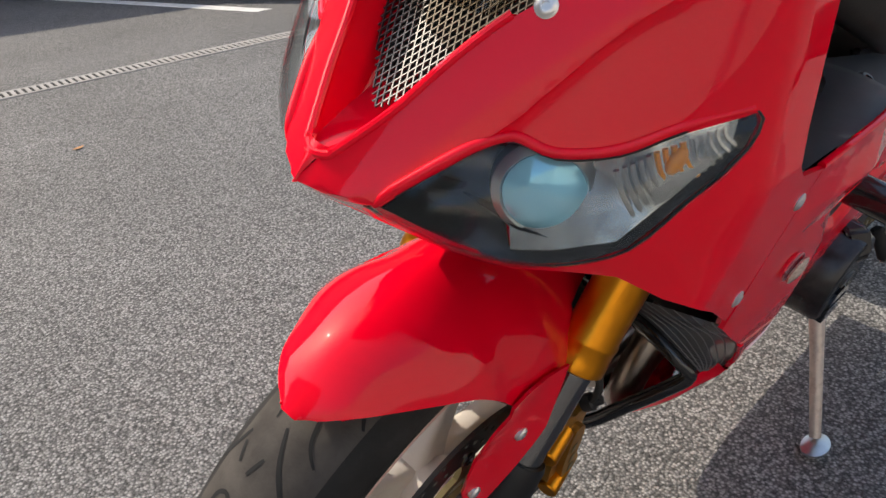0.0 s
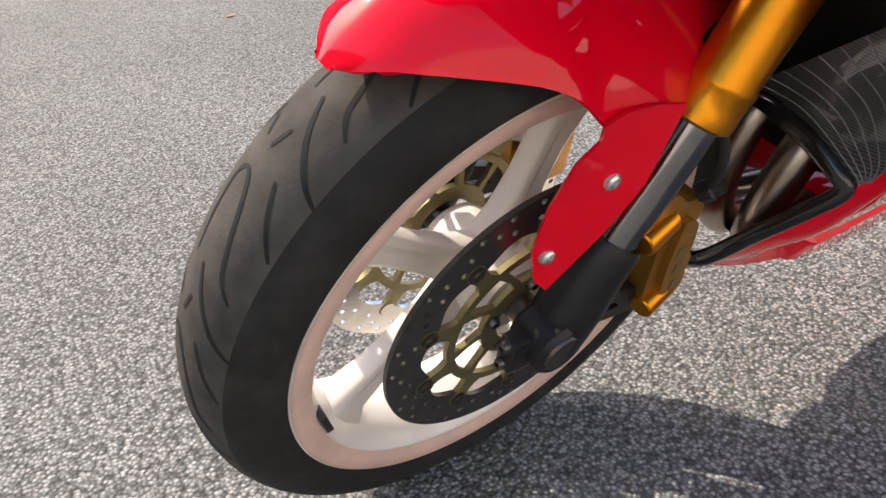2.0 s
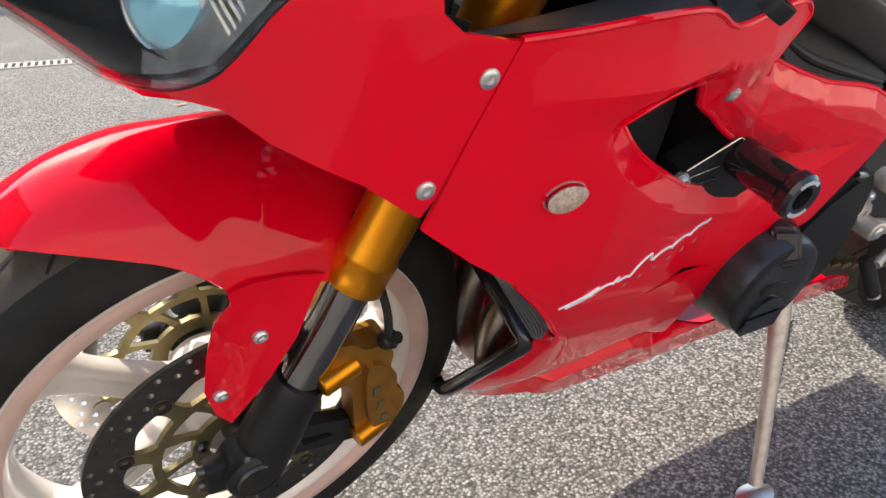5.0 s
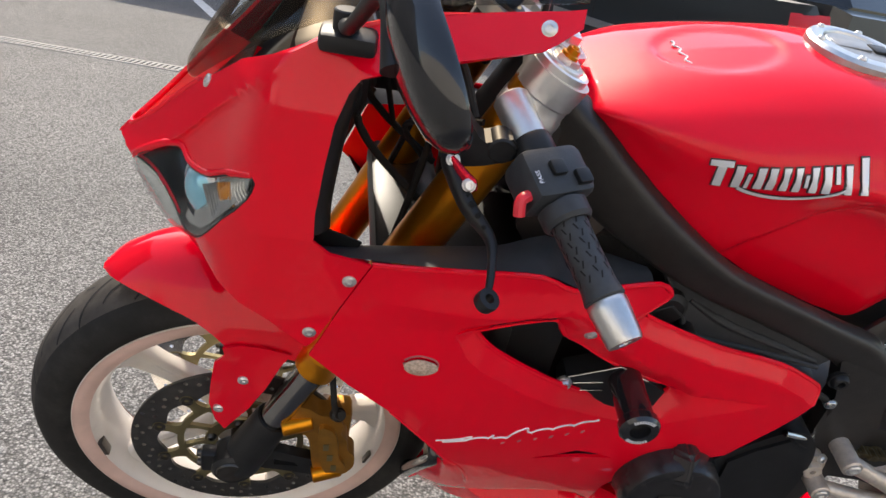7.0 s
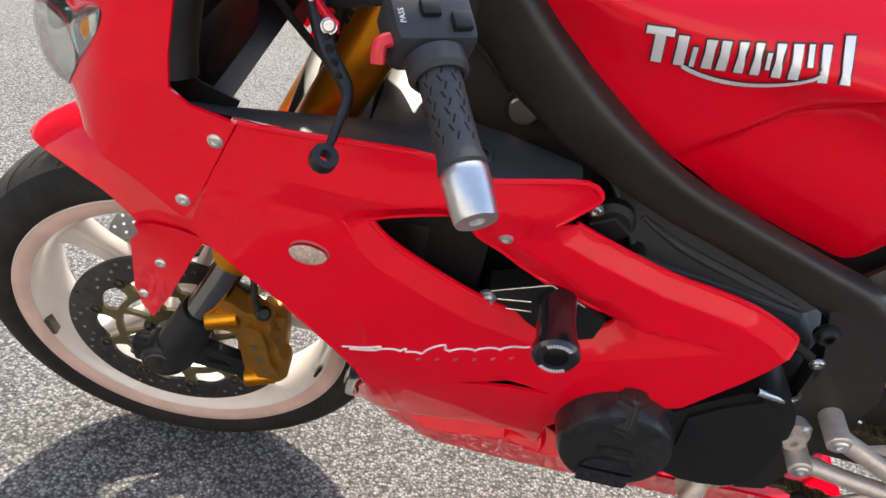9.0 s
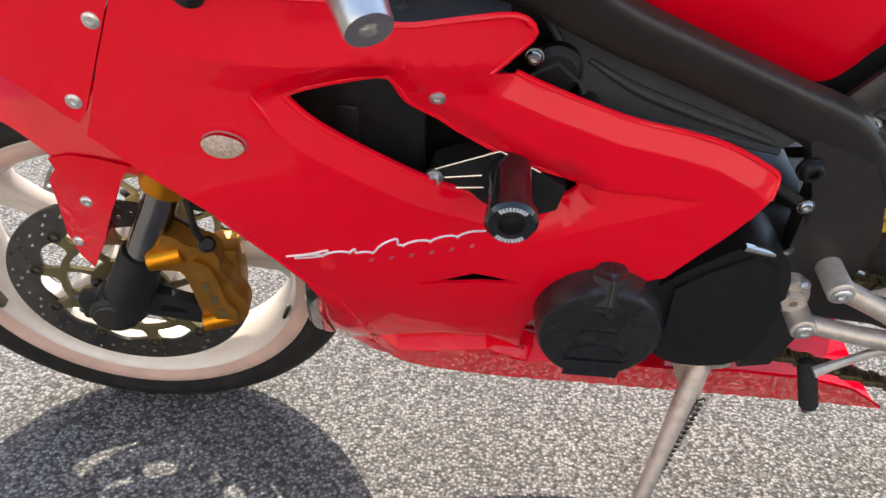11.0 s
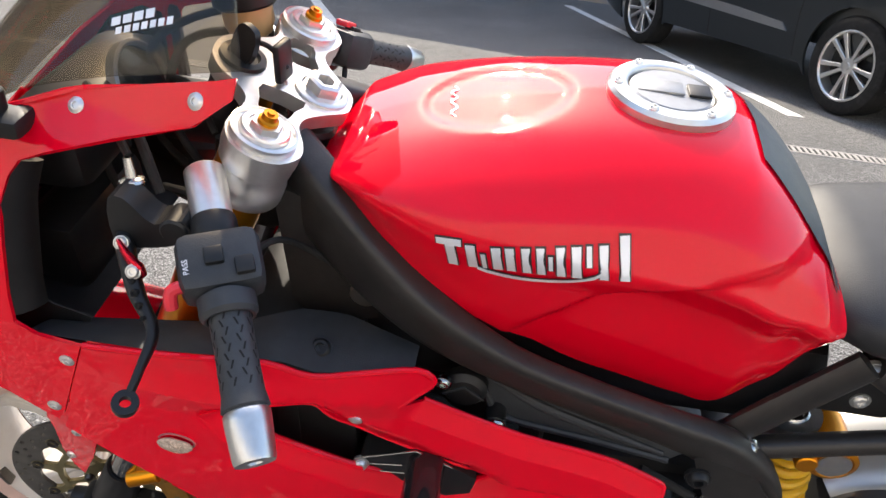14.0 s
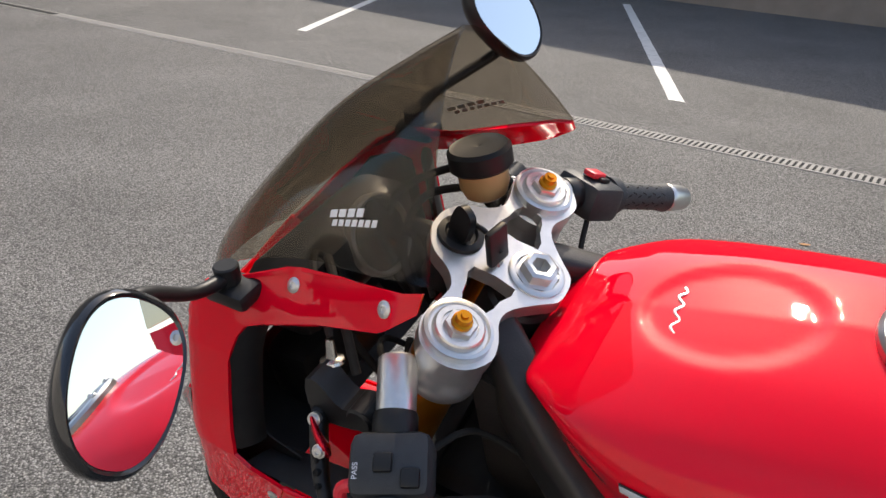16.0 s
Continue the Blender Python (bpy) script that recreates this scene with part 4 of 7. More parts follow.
    plate(bm, [(-0.014, 0.004), (0.014, 0.004), (0.125, 0.145), (-0.125, 0.145)], Matrix.Translation((-0.066, 0, 0.795)) @ Matrix.Rotation(radians(-90), 4, "Z") @ Matrix.Rotation(radians(-46), 4, "X"), 0.004)
    duct = part("intake_duct", bm, RECESS_BLACK, bike, "black air intake behind steel mesh")
    mm = Matrix.Translation((-0.079, 0, 0.800)) @ Matrix.Rotation(radians(-90), 4, "Z") @ Matrix.Rotation(radians(-46), 4, "X")
    bm = NB()
    st = 0.0056
    for sgn in (-1, 1):
        for k in range(-38, 39):
            a = Vector((k * st, 0, -0.008))
            d = Vector((sgn * 0.55, 0, 1)).normalized()
            q = [a + d * (0.13 * i / 60) for i in range(61)]
            q = [p for p in q if abs(p.x) < 0.010 + 0.80 * p.z and p.z < 0.115]
            if len(q) < 2:
                continue
            q = [q[0], q[-1]]
            s = Vector((0.0005, 0, 0))
            u = Vector((0, 0.0009 * sgn, 0))
            vs = [bm.verts.new(mm @ (p + o)) for p in q for o in (s + u, -s + u, -s - u, s - u)]
            for i in range(4):
                bm.faces.new((vs[i], vs[(i + 1) % 4], vs[4 + (i + 1) % 4], vs[4 + i]))
    part("mesh_grille", bm, WIRE, duct, "woven steel mesh")
    for sd in (-1, 1):
        bm = NB()
        edge = [(-0.130, 0.780), (-0.100, 0.810), (-0.075, 0.838), (-0.056, 0.859), (-0.043, 0.873)]
        rows = []
        for x, z in [(p.x, p.z) for p in spline([(a, 0, b) for a, b in edge], 4)]:
            y = side_y(x, z)
            rows.append([bm.verts.new((x + e * 0.042, sd * (-y) * (1 - 0.08 * e), z - 0.014 * e)) for e in (0, 0.3, 0.65, 1)])
        for r, t in zip(rows, rows[1:]):
            for i in range(3):
                bm.faces.new((r[i], r[i + 1], t[i + 1], t[i]))
        part("duct_wall", bm, RED, duct)
        bm = NB()
        tube(bm, [(x + 0.001, sd * -side_y(x, z) * 0.985, z - 0.001) for x, z in edge], 0.0035, 10, 4)
        part("duct_lip", bm, RED, duct)
    bm = NB()
    ye = side_y(-0.130, 0.780) * 0.985
    tube(bm, [(-0.127, -ye, 0.782), (-0.129, -ye, 0.779), (-0.1325, -ye * 0.5, 0.7775), (-0.1335, 0, 0.777), (-0.1325, ye * 0.5, 0.7775), (-0.129, ye, 0.779), (-0.127, ye, 0.782)], 0.0035, 10, 4)
    part("duct_lip", bm, RED, duct)
    bm = NB()
    rows = []
    for k in range(7):
        t = k / 6
        rows.append([bm.verts.new((-0.136 + 0.082 * t, e * (0.008 + 0.036 * t), 0.776 + 0.020 * t)) for e in (-1, -0.5, 0, 0.5, 1)])
    for r, t in zip(rows, rows[1:]):
        for i in range(4):
            bm.faces.new((r[i], r[i + 1], t[i + 1], t[i]))
    part("duct_floor", bm, RED, duct)
    # belly pan
    belly = [(0.330, 0.326), (0.37, 0.308), (0.42, 0.318), (0.478, 0.340), (0.533, 0.310), (0.62, 0.30), (0.72, 0.30), (0.80, 0.31), (0.891, 0.303), (0.961, 0.276), (1.032, 0.216), (0.893, 0.205), (0.736, 0.203), (0.62, 0.208), (0.545, 0.214), (0.477, 0.221), (0.404, 0.232), (0.36, 0.248), (0.325, 0.270)]
    bm = NB()
    sheet(bm, belly, lambda x, z: (x, belly_y(x, z), z), (), 0.015, 0.004, (0, -1, 0), [[(0.345, 0.2967), (0.37, 0.286), (0.395, 0.291), (0.42, 0.296), (0.449, 0.306), (0.478, 0.316), (0.505, 0.3015), (0.533, 0.286), (0.565, 0.2928), (0.599, 0.2998)]])
    pan, pan_r = both("belly_pan", bm, RED, bike, "glossy red belly pan reflecting the tarmac")
    polish(pan.data, belly_y)
    polish(pan_r.data, belly_y)
    for sd, pr in ((1, pan), (-1, pan_r)):
        bm = NB()
        rows = []
        for x, zb in ((0.325, 0.270), (0.36, 0.248), (0.404, 0.232), (0.477, 0.221), (0.545, 0.214), (0.62, 0.208), (0.736, 0.203), (0.893, 0.204), (1.032, 0.215)):
            yb = belly_y(x, zb)
            rows.append([bm.verts.new((x, sd * yb * c, zb - 0.014 * s)) for c, s in ((1, 0), (0.85, 0.45), (0.6, 0.8), (0.3, 0.96), (0, 1))])
        for r, t in zip(rows, rows[1:]):
            for i in range(4):
                bm.faces.new((r[i], r[i + 1], t[i + 1], t[i]))
        part("keel", bm, RED, pr)
    # red lip that runs forward to the chin, and the black duct trim behind the wheel
    bm = NB()
    tube(bm, [(0.272, -0.110, 0.318), (0.264, -0.075, 0.258), (0.270, -0.045, 0.225), (0.280, -0.020, 0.212), (0.288, 0.0, 0.209)], [0.004, 0.006, 0.008, 0.009, 0.008], 14, 6, 1.0)
    both("chin", bm, RED, pan, other=pan_r)
    lips = spline([(0.277, -0.178, 0.463), (0.277, -0.173, 0.440), (0.270, -0.158, 0.412), (0.262, -0.120, 0.340), (0.258, -0.075, 0.268), (0.268, -0.045, 0.232), (0.277, -0.027, 0.209)], 4)
    backs = spline([(x, (side_y(x, z) if z > 0.30 else belly_y(x, z)) + 0.001, z) for x, z in ((0.281, 0.464), (0.302, 0.440), (0.324, 0.388), (0.332, 0.335), (0.336, 0.290), (0.343, 0.270), (0.356, 0.252))], 4)
    bm = NB()
    rows = [[bm.verts.new(a.lerp(b, e / 6) + Vector((-0.006, -0.008, -0.002)) * math.sin(math.pi * e / 6)) for e in range(7)] for a, b in zip(lips, backs)]
    for r, t in zip(rows, rows[1:]):
        for i in range(6):
            bm.faces.new((r[i], r[i + 1], t[i + 1], t[i]))
    both("chin_skin", bm, RED, pan, other=pan_r)
    bm = NB()
    tube(bm, [(0.300, -0.008, 0.430), (0.276, -0.055, 0.450), (0.271, -0.085, 0.451), (0.269, -0.115, 0.447), (0.269, -0.145, 0.437), (0.272, -0.162, 0.424), (0.266, -0.145, 0.388), (0.260, -0.115, 0.335), (0.256, -0.075, 0.266), (0.266, -0.045, 0.235)], [0.008, 0.010, 0.0105, 0.010, 0.009, 0.009, 0.009, 0.009, 0.010, 0.011], 16, 6, 1.0, 0.75)
    trim, trim_r = both("duct_trim", bm, GLOSSBLACK, bike, "glossy black trim round the radiator duct")
    edge_o = spline([(x, side_y(x, z) + 0.003, z) for x, z in ((0.106, 0.645), (0.142, 0.611), (0.198, 0.567), (0.248, 0.510), (0.277, 0.468))] + [Vector((0.279, -0.176, 0.440))], 5)
    edge_i = spline([(0.298, -0.010, 0.436), (0.274, -0.065, 0.457), (0.270, -0.100, 0.456), (0.269, -0.130, 0.449), (0.271, -0.155, 0.440), (0.276, -0.170, 0.434)], 5)
    bm = NB()
    rows = [[bm.verts.new(a.lerp(b, e / 10)) for e in range(11)] for a, b in zip(edge_o, edge_i)]
    for r, t in zip(rows, rows[1:]):
        for i in range(10):
            bm.faces.new((r[i], r[i + 1], t[i + 1], t[i]))
    both("duct_liner", bm, CARBON, trim, "ribbed carbon duct liner", trim_r)
    for k in range(8):
        bm = NB()
        f = 0.06 + 0.118 * k
        tube(bm, [a.lerp(b, f) + Vector((0, -0.0006, 0)) for a, b in zip(edge_o, edge_i)][::3], 0.0007, 6, 2)
        both("liner_rib", bm, RIBGREY, trim, other=trim_r)
    # screws
    for x, z in ((0.096, 0.682), (0.130, 0.757), (0.398, 0.700), (0.161, 0.988), (0.271, 1.014), (-0.032, 0.8805)):
        nrm = skin_normal(x, z)
        bolt(nose if x < 0.15 or z > 0.9 else side, (x, side_y(x, z), z), nrm, 0.0062, 0.0022)
    # side marker lamp
    bm = NB()
    sheet(bm, smooth_loop([(0.1995, 0.6555), (0.2135, 0.664), (0.2315, 0.660), (0.236, 0.6495), (0.2205, 0.640), (0.2035, 0.6435)], 3), lambda x, z: (x, side_y(x, z) - 0.009 * max(0.0, 1 - ((x - 0.218) / 0.026) ** 2 - ((z - 0.652) / 0.018) ** 2) ** 0.6, z), (), 0.004, 0.002, (0, -1, 0))
    both("side_marker", bm, MARKER, side, "clear ribbed side marker lens", side_r)
    bm = NB()
    tube(bm, [(x, side_y(x, z) - 0.0004, z) for x, z in smooth_loop([(0.1995, 0.6555), (0.2135, 0.664), (0.2315, 0.660), (0.236, 0.6495), (0.2205, 0.640), (0.2035, 0.6435)], 3)], 0.0012, 6, 2)
    both("marker_rim", bm, DIMSILVER, side, other=side_r)
    # script-like silver stroke and small bars under it
    wave = [(0.258, 0.5135), (0.285, 0.5215), (0.300, 0.5265), (0.293, 0.5175), (0.268, 0.5120)]
    for k in range(64):
        t = k / 63
        q = 2 * math.pi * 6.5 * t
        h = 0.0026 + 0.0022 * (0.28 < t < 0.36) + 0.0038 * (0.46 < t < 0.54)
        u, v = 0.268 + 0.172 * t - 0.0042 * math.sin(q), h * (1 - math.cos(q)) - 0.0055 * (0.36 < t < 0.44)
        wave.append((u + 0.5 * v, 0.5120 + 0.031 * t + v))
    wave += [(0.452, 0.5480), (0.458, 0.5500)]
    bm = NB()
    tube(bm, [(x, side_y(x, z) - 0.0002, z) for x, z in wave], 0.0013, 6, 3)
    part("emblem_stroke", bm, LETTER, side, "flowing silver emblem stroke")
    for i in range(6):
        x, z = 0.340 + 0.020 * i, 0.508 + 0.0035 * i
        bm = NB()
        sheet(bm, [(x, z), (x + 0.004, z + 0.001), (x + 0.005, z + 0.0055), (x + 0.001, z + 0.0045)], skin(0.0006), (), 0, 0.0005, (0, -1, 0))
        part("emblem_bar", bm, DIMSILVER, side)


RIBGREY = mat("rib_grey", (0.16, 0.16, 0.165), 0.35, spec=0.5)
WIRE = mat("wire_mesh", (0.16, 0.155, 0.15), 0.35, metal=0.9, vary=0.2, scale=300)
BEZEL = mat("lamp_bezel", (0.014, 0.017, 0.020), 0.22, coat=0.5)
PROJ = mat("projector_blue", (0.36, 0.78, 0.95), 0.10, metal=0.35, coat=1.0, vary=0.15, scale=30)
REFLECT = mat("reflector", (0.55, 0.55, 0.54), 0.24, metal=0.9, vary=0.25, scale=60)
LAMPRIB = mat("lamp_rib", (0.50, 0.49, 0.47), 0.20, metal=0.8, vary=0.15, scale=60)
GLOSSBLACK = mat("gloss_black", (0.015, 0.015, 0.016), 0.14, coat=0.6)
MARKER = mat("marker_lens", (0.55, 0.42, 0.33), 0.2, vary=0.3, scale=350, bump=0.9, bump_scale=420, coat=0.6)
DIMSILVER = mat("dim_silver", (0.45, 0.12, 0.13), 0.35)
fairing()


def screen():
    L = spline([(-0.050, 0.058, 0.870), (0.008, 0.098, 0.928), (0.09, 0.120, 0.982), (0.166, 0.117, 1.003), (0.24, 0.132, 1.023), (0.303, 0.137, 1.036)], 6)
    C = spline([(-0.066, 0, 0.872), (-0.022, 0, 0.945), (0.055, 0, 1.025), (0.135, 0, 1.094), (0.21, 0, 1.143), (0.270, 0, 1.179)], 6)

    def surf(a, s):
        t = max(0.0, min(1.0, a)) * (len(L) - 1)
        i = min(int(t), len(L) - 2)
        l, c = L[i].lerp(L[i + 1], t - i), C[i].lerp(C[i + 1], t - i)
        q = s * math.pi / 2
        k = max(0.0, min(1.0, a * 1.3))
        e = (1 - k) * (1 - math.cos(q)) + k * abs(s) ** 1.45
        return Vector((c.x + (l.x - c.x) * e, l.y * ((1 - k) * math.sin(q) + k * s), c.z + (l.z - c.z) * e))

    bm = NB()
    n = 20
    out = [(i / n, -1) for i in range(n + 1)] + [(1, s / 10) for s in range(-9, 11)] + [(i / n, 1) for i in range(n - 1, -1, -1)] + [(0, s / 10) for s in range(9, -10, -1)]
    sheet(bm, out, surf, (), 0.06, 0.003, (0, 0, 1))
    root = part("windscreen", bm, SMOKED, bike, "smoked bubble windscreen", 60)
    for sd in (-1, 1):
        for row, (n, s0, w, h) in enumerate(((4, 0.755, 0.022, 0.034), (7, 0.80, 0.0150, 0.028))):
            for i in range(n):
                a0 = 0.65 + (0.024 if row == 0 else 0.032) + i * (w + 0.007)
                bm = NB()
                sheet(bm, [(a0, sd * s0), (a0 + w, sd * s0), (a0 + w - 0.004, sd * (s0 + h)), (a0 - 0.004, sd * (s0 + h))], lambda a, s: surf(a, s) + (surf(a, s) - Vector((0.12, 0, 0.95))).normalized() * 0.0012, (), 0, 0.0004, (0, -1, 0))
                part("sticker_bar", bm, LETTER, root)


screen()


def fender():
    tip, back = 122.6, 50.0
    ANG = [122.6, 121.5, 119.7, 117.7, 115.6, 111, 106.3, 102, 98, 95, 93, 88, 50]
    RIDGE = [0.328, 0.331, 0.334, 0.336, 0.338, 0.342, 0.341, 0.341, 0.340, 0.339, 0.339, 0.338, 0.338]
    EDGE = [0.327, 0.327, 0.326, 0.324, 0.317, 0.304, 0.293, 0.282, 0.267, 0.250, 0.238, 0.236, 0.236]
    WIDE = [0.003, 0.018, 0.030, 0.041, 0.050, 0.065, 0.079, 0.088, 0.097, 0.100, 0.102, 0.104, 0.104]

    def at(L, a):
        i = 0
        while i < len(ANG) - 2 and a < ANG[i + 1]:
            i += 1
        return L[i] + (L[i + 1] - L[i]) * max(0.0, min(1.0, (ANG[i] - a) / (ANG[i] - ANG[i + 1])))

    def surf(u, s):
        # u: 0 at the tip, 1 at the back; s: -1 to 1 across
        a = tip + (back - tip) * u
        R, E, W = (sum(at(L, a + k) for k in (-1.2, -0.6, 0, 0.6, 1.2)) / 5 for L in (RIDGE, EDGE, WIDE))
        r = R - (R - E) * abs(s) ** 1.7
        a = radians(a)
        return STEER @ Vector((r * math.cos(a), W * (1.12 * s - 0.12 * s ** 3), 0.30 + r * math.sin(a)))

    bm = NB()
    end = lambda s: 1 - 0.26 * max(0.0, min(1.0, (abs(s) - 0.35) / 0.3))
    out = [(0.74 * (u / 44) ** 1.4, -1) for u in range(45)] + [(end(s / 12), s / 12) for s in range(-11, 12)] + [(0.74 * (u / 44) ** 1.4, 1) for u in range(44, -1, -1)] + [(0, s / 10) for s in range(9, -10, -1)]
    sheet(bm, out, surf, (), 0.035, 0.003, (-1, 0, 1))
    root = part("front_fender", bm, RED, bike, "glossy red front mudguard", 60)
    leg = [(-0.020, 0.546), (-0.018, 0.531), (-0.031, 0.513), (-0.037, 0.468), (-0.041, 0.420), (-0.033, 0.386), (-0.020, 0.372), (0.013, 0.435), (0.034, 0.484), (0.053, 0.526), (0.064, 0.540), (0.030, 0.548), (0.0, 0.551)]
    for side in (-1, 1):
        f = lambda x, z: STEER @ Vector((x, side * (0.1055 + (0.001 + 0.38 * x) * min(1.0, max(0.0, (0.545 - z) / 0.07))), z))
        bm = NB()
        sheet(bm, leg, f, (), 0.014, 0.003, (0, side, 0))
        lg = part("fender_leg", bm, RED, root)
        for x, z in ((0.006, 0.489), (-0.027, 0.414)):
            bolt(lg, f(x, z), STEER.to_3x3() @ Vector((0, side, 0)), 0.0068, 0.003)


fender()

TANK_X = [0.335, 0.36, 0.41, 0.47, 0.53, 0.60, 0.66, 0.72, 0.762, 0.800, 0.828]
TANK_T = [0.905, 0.928, 0.950, 0.968, 0.981, 0.991, 0.992, 0.978, 0.950, 0.912, 0.868]
TANK_B = [0.897, 0.902, 0.874, 0.826, 0.786, 0.746, 0.722, 0.702, 0.698, 0.752, 0.805]
TANK_W = [0.055, 0.095, 0.130, 0.152, 0.160, 0.165, 0.167, 0.166, 0.161, 0.150, 0.128]
TANK_L = [0.050, 0.085, 0.115, 0.130, 0.126, 0.118, 0.110, 0.105, 0.104, 0.106, 0.100]


def tank_at(L, x):
    i = max(j for j in range(len(TANK_X) - 1) if TANK_X[j] <= x + 1e-9)
    t = (x - TANK_X[i]) / (TANK_X[i + 1] - TANK_X[i])
    a, b, c, d = L[max(i - 1, 0)], L[i], L[i + 1], L[min(i + 2, len(L) - 1)]
    return 0.5 * (2 * b + (c - a) * t + (2 * a - 5 * b + 4 * c - d) * t * t + (3 * b - a - 3 * c + d) * t ** 3)


def tank_half(x):
    """The left half of the tank's cross-section at x, from the top down, as (y, z)."""
    zt, zb, wm, wb = (tank_at(L, x) for L in (TANK_T, TANK_B, TANK_W, TANK_L))
    h = zt - zb
    k = max(0.0, min(1.0, (x - 0.45) / 0.2)) * max(0.0, min(1.0, (0.82 - x) / 0.04))
    half = [(0, zt), (-0.45 * wm, zt - 0.035 * h), (-0.78 * wm, zt - 0.14 * h), (-0.95 * wm, zt - 0.27 * h), (-wm, zt - (0.40 - 0.06 * k) * h), (-(wm * (0.8 - 0.25 * k) + wb * (0.2 + 0.25 * k)), zt - (0.55 - 0.05 * k) * h), (-(wm * 0.35 + wb * 0.65), zt - 0.76 * h), (-wb, zb)]
    return [(p.x, p.y) for p in spline([(a, b, 0) for a, b in half], 9)]


def tank_y(x, z):
    """The tank's left face at a place along and a height."""
    hs = tank_half(x)
    for (a, b), (c, d) in zip(hs, hs[1:]):
        if d <= z <= b:
            return a + (c - a) * (b - z) / max(b - d, 1e-6)
    return hs[-1][0]


def tank_z(x, y):
    """The tank's top at a place along and across."""
    hs = tank_half(x)
    for (a, b), (c, d) in zip(hs, hs[1:]):
        if c <= -abs(y) <= a:
            return b + (d - b) * (a + abs(y)) / max(a - c, 1e-6)
    return hs[-1][1]


def tank():
    secs = []
    n = 120
    for j in range(n + 1):
        x = TANK_X[0] + (TANK_X[-1] - TANK_X[0]) * j / n
        hs = tank_half(x)
        ring = []
        for y, z in hs:
            # raised oval ring on top
            q = math.hypot((x - 0.495) / 0.068, y / 0.058)
            z2 = z - 0.0045 * max(0.0, min(1.0, (1.06 - q) / 0.14)) if x < 0.60 and abs(y) < 0.09 else z
            # recessed knee panel below a rising crease
            zc = 0.794 + 1.08 * min(0.070, x - 0.535) + 0.60 * max(0.0, min(0.06, x - 0.605)) + 0.15 * max(0.0, x - 0.665)
            y2 = y * (1 - 0.085 * max(0.0, min(1.0, (zc - z) / 0.012)) * max(0.0, min(1.0, (x - 0.52) / 0.04)) * max(0.0, min(1.0, (0.815 - x) / 0.03)))
            # shallow groove along the shoulder
            w = math.exp(-((z - 0.945 - 0.10 * (x - 0.5)) / 0.007) ** 2) * max(0.0, min(1.0, (x - 0.43) / 0.06)) * max(0.0, min(1.0, (0.74 - x) / 0.08)) if abs(y) > 0.08 else 0.0
            ring.append(Vector((x, y2 * (1 - 0.022 * w), z2)))
        secs.append(ring + [Vector((x, -p.y, p.z)) for p in reversed(ring[1:])])
    bm = NB()
    loft(bm, secs)
    root = part("fuel_tank", bm, RED, bike, "glossy red fuel tank with silver lettering shapes and a round filler cap", 50)
    # emblem on both flanks: upright slabs with cross-bars, and an arc under them
    blocks = ((0.0, 0.135, 0.80, 1.0), (0.045, 0.096, 0.0, 0.80), (0.155, 0.206, 0.0, 0.86), (0.232, 0.256, 0.0, 0.60), (0.290, 0.340, 0.0, 0.82), (0.362, 0.408, 0.0, 0.82), (0.446, 0.490, 0.0, 0.82), (0.522, 0.564, 0.0, 0.82), (0.582, 0.604, 0.20, 0.62), (0.622, 0.666, 0.0, 0.82), (0.700, 0.748, 0.0, 0.82), (0.774, 0.800, 0.36, 0.82), (0.838, 0.882, 0.0, 0.82), (0.940, 0.988, 0.0, 1.0))

    def emblem_at(u, v):
        return 0.467 + 0.157 * u - 0.006 * v, 0.883 + 0.026 * u + 0.031 * v
    for side in (-1, 1):
        for a, b, c, d in blocks:
            for g, off, mt, nm in ((0.0, 0.0032, LETTER, "emblem_slab"), (0.0011, 0.0022, OUTLINE, "emblem_edge")):
                q = [emblem_at(a, c), emblem_at(b, c), emblem_at(b, d), emblem_at(a, d)]
                q = [(x + g * e, z + g * h) for (x, z), (e, h) in zip(q, ((-1, -1), (1, -1), (1, 1), (-1, 1)))]
                bm = NB()
                sheet(bm, q, lambda x, z: (x, side * -(tank_y(x, z) - off), z), (), 0.0045, 0.0006, (0, side, 0))
                part(nm, bm, mt, root)
        for off, rr, mt in ((0.0032, 0.0018, LETTER), (0.0022, 0.0028, OUTLINE)):
            bm = NB()
            pts = []
            for i in range(15):
                t = i / 14
                u = 0.20 + 0.66 * t
                pts.append(emblem_at(u, -0.02 - 0.42 * math.sin(math.pi * t) ** 0.8 + 0.22 * t * t))
            up = [(x, z + rr) for x, z in pts]
            dn = [(x, z - rr) for x, z in reversed(pts)]
            sheet(bm, up + dn, lambda u, v: (u, side * -(tank_y(u, v) - off), v), (), 0, 0.0006, (0, side, 0))
            part("emblem_arc", bm, mt, root)
    # small script stroke across the top
    bm = NB()
    tube(bm, [(0.452 + 0.0028 * math.sin(i * 0.62) + 0.0002 * i, 0.026 - 0.0018 * i, tank_z(0.455, 0.026 - 0.0018 * i) - 0.0042) for i in range(34)], 0.0012, 6, 2)
    part("emblem_stroke", bm, LETTER, root)
    # filler cap
    zc = tank_z(0.65, 0)
    up = Vector((0.05, 0, 1)).normalized()
    m = axis_matrix((0.65, 0, zc - 0.002), Vector((0.65, 0, zc - 0.002)) + up)
    bm = NB()
    lathe(bm, [(0.039, 0.002), (0.041, 0.006), (0.044, 0.0075), (0.055, 0.006), (0.058, 0.002), (0.058, -0.012), (0.039, -0.012)], m, 56, True)
    cap = part("filler_cap", bm, ALU, root, "brushed silver filler cap ring")
    bm = NB()
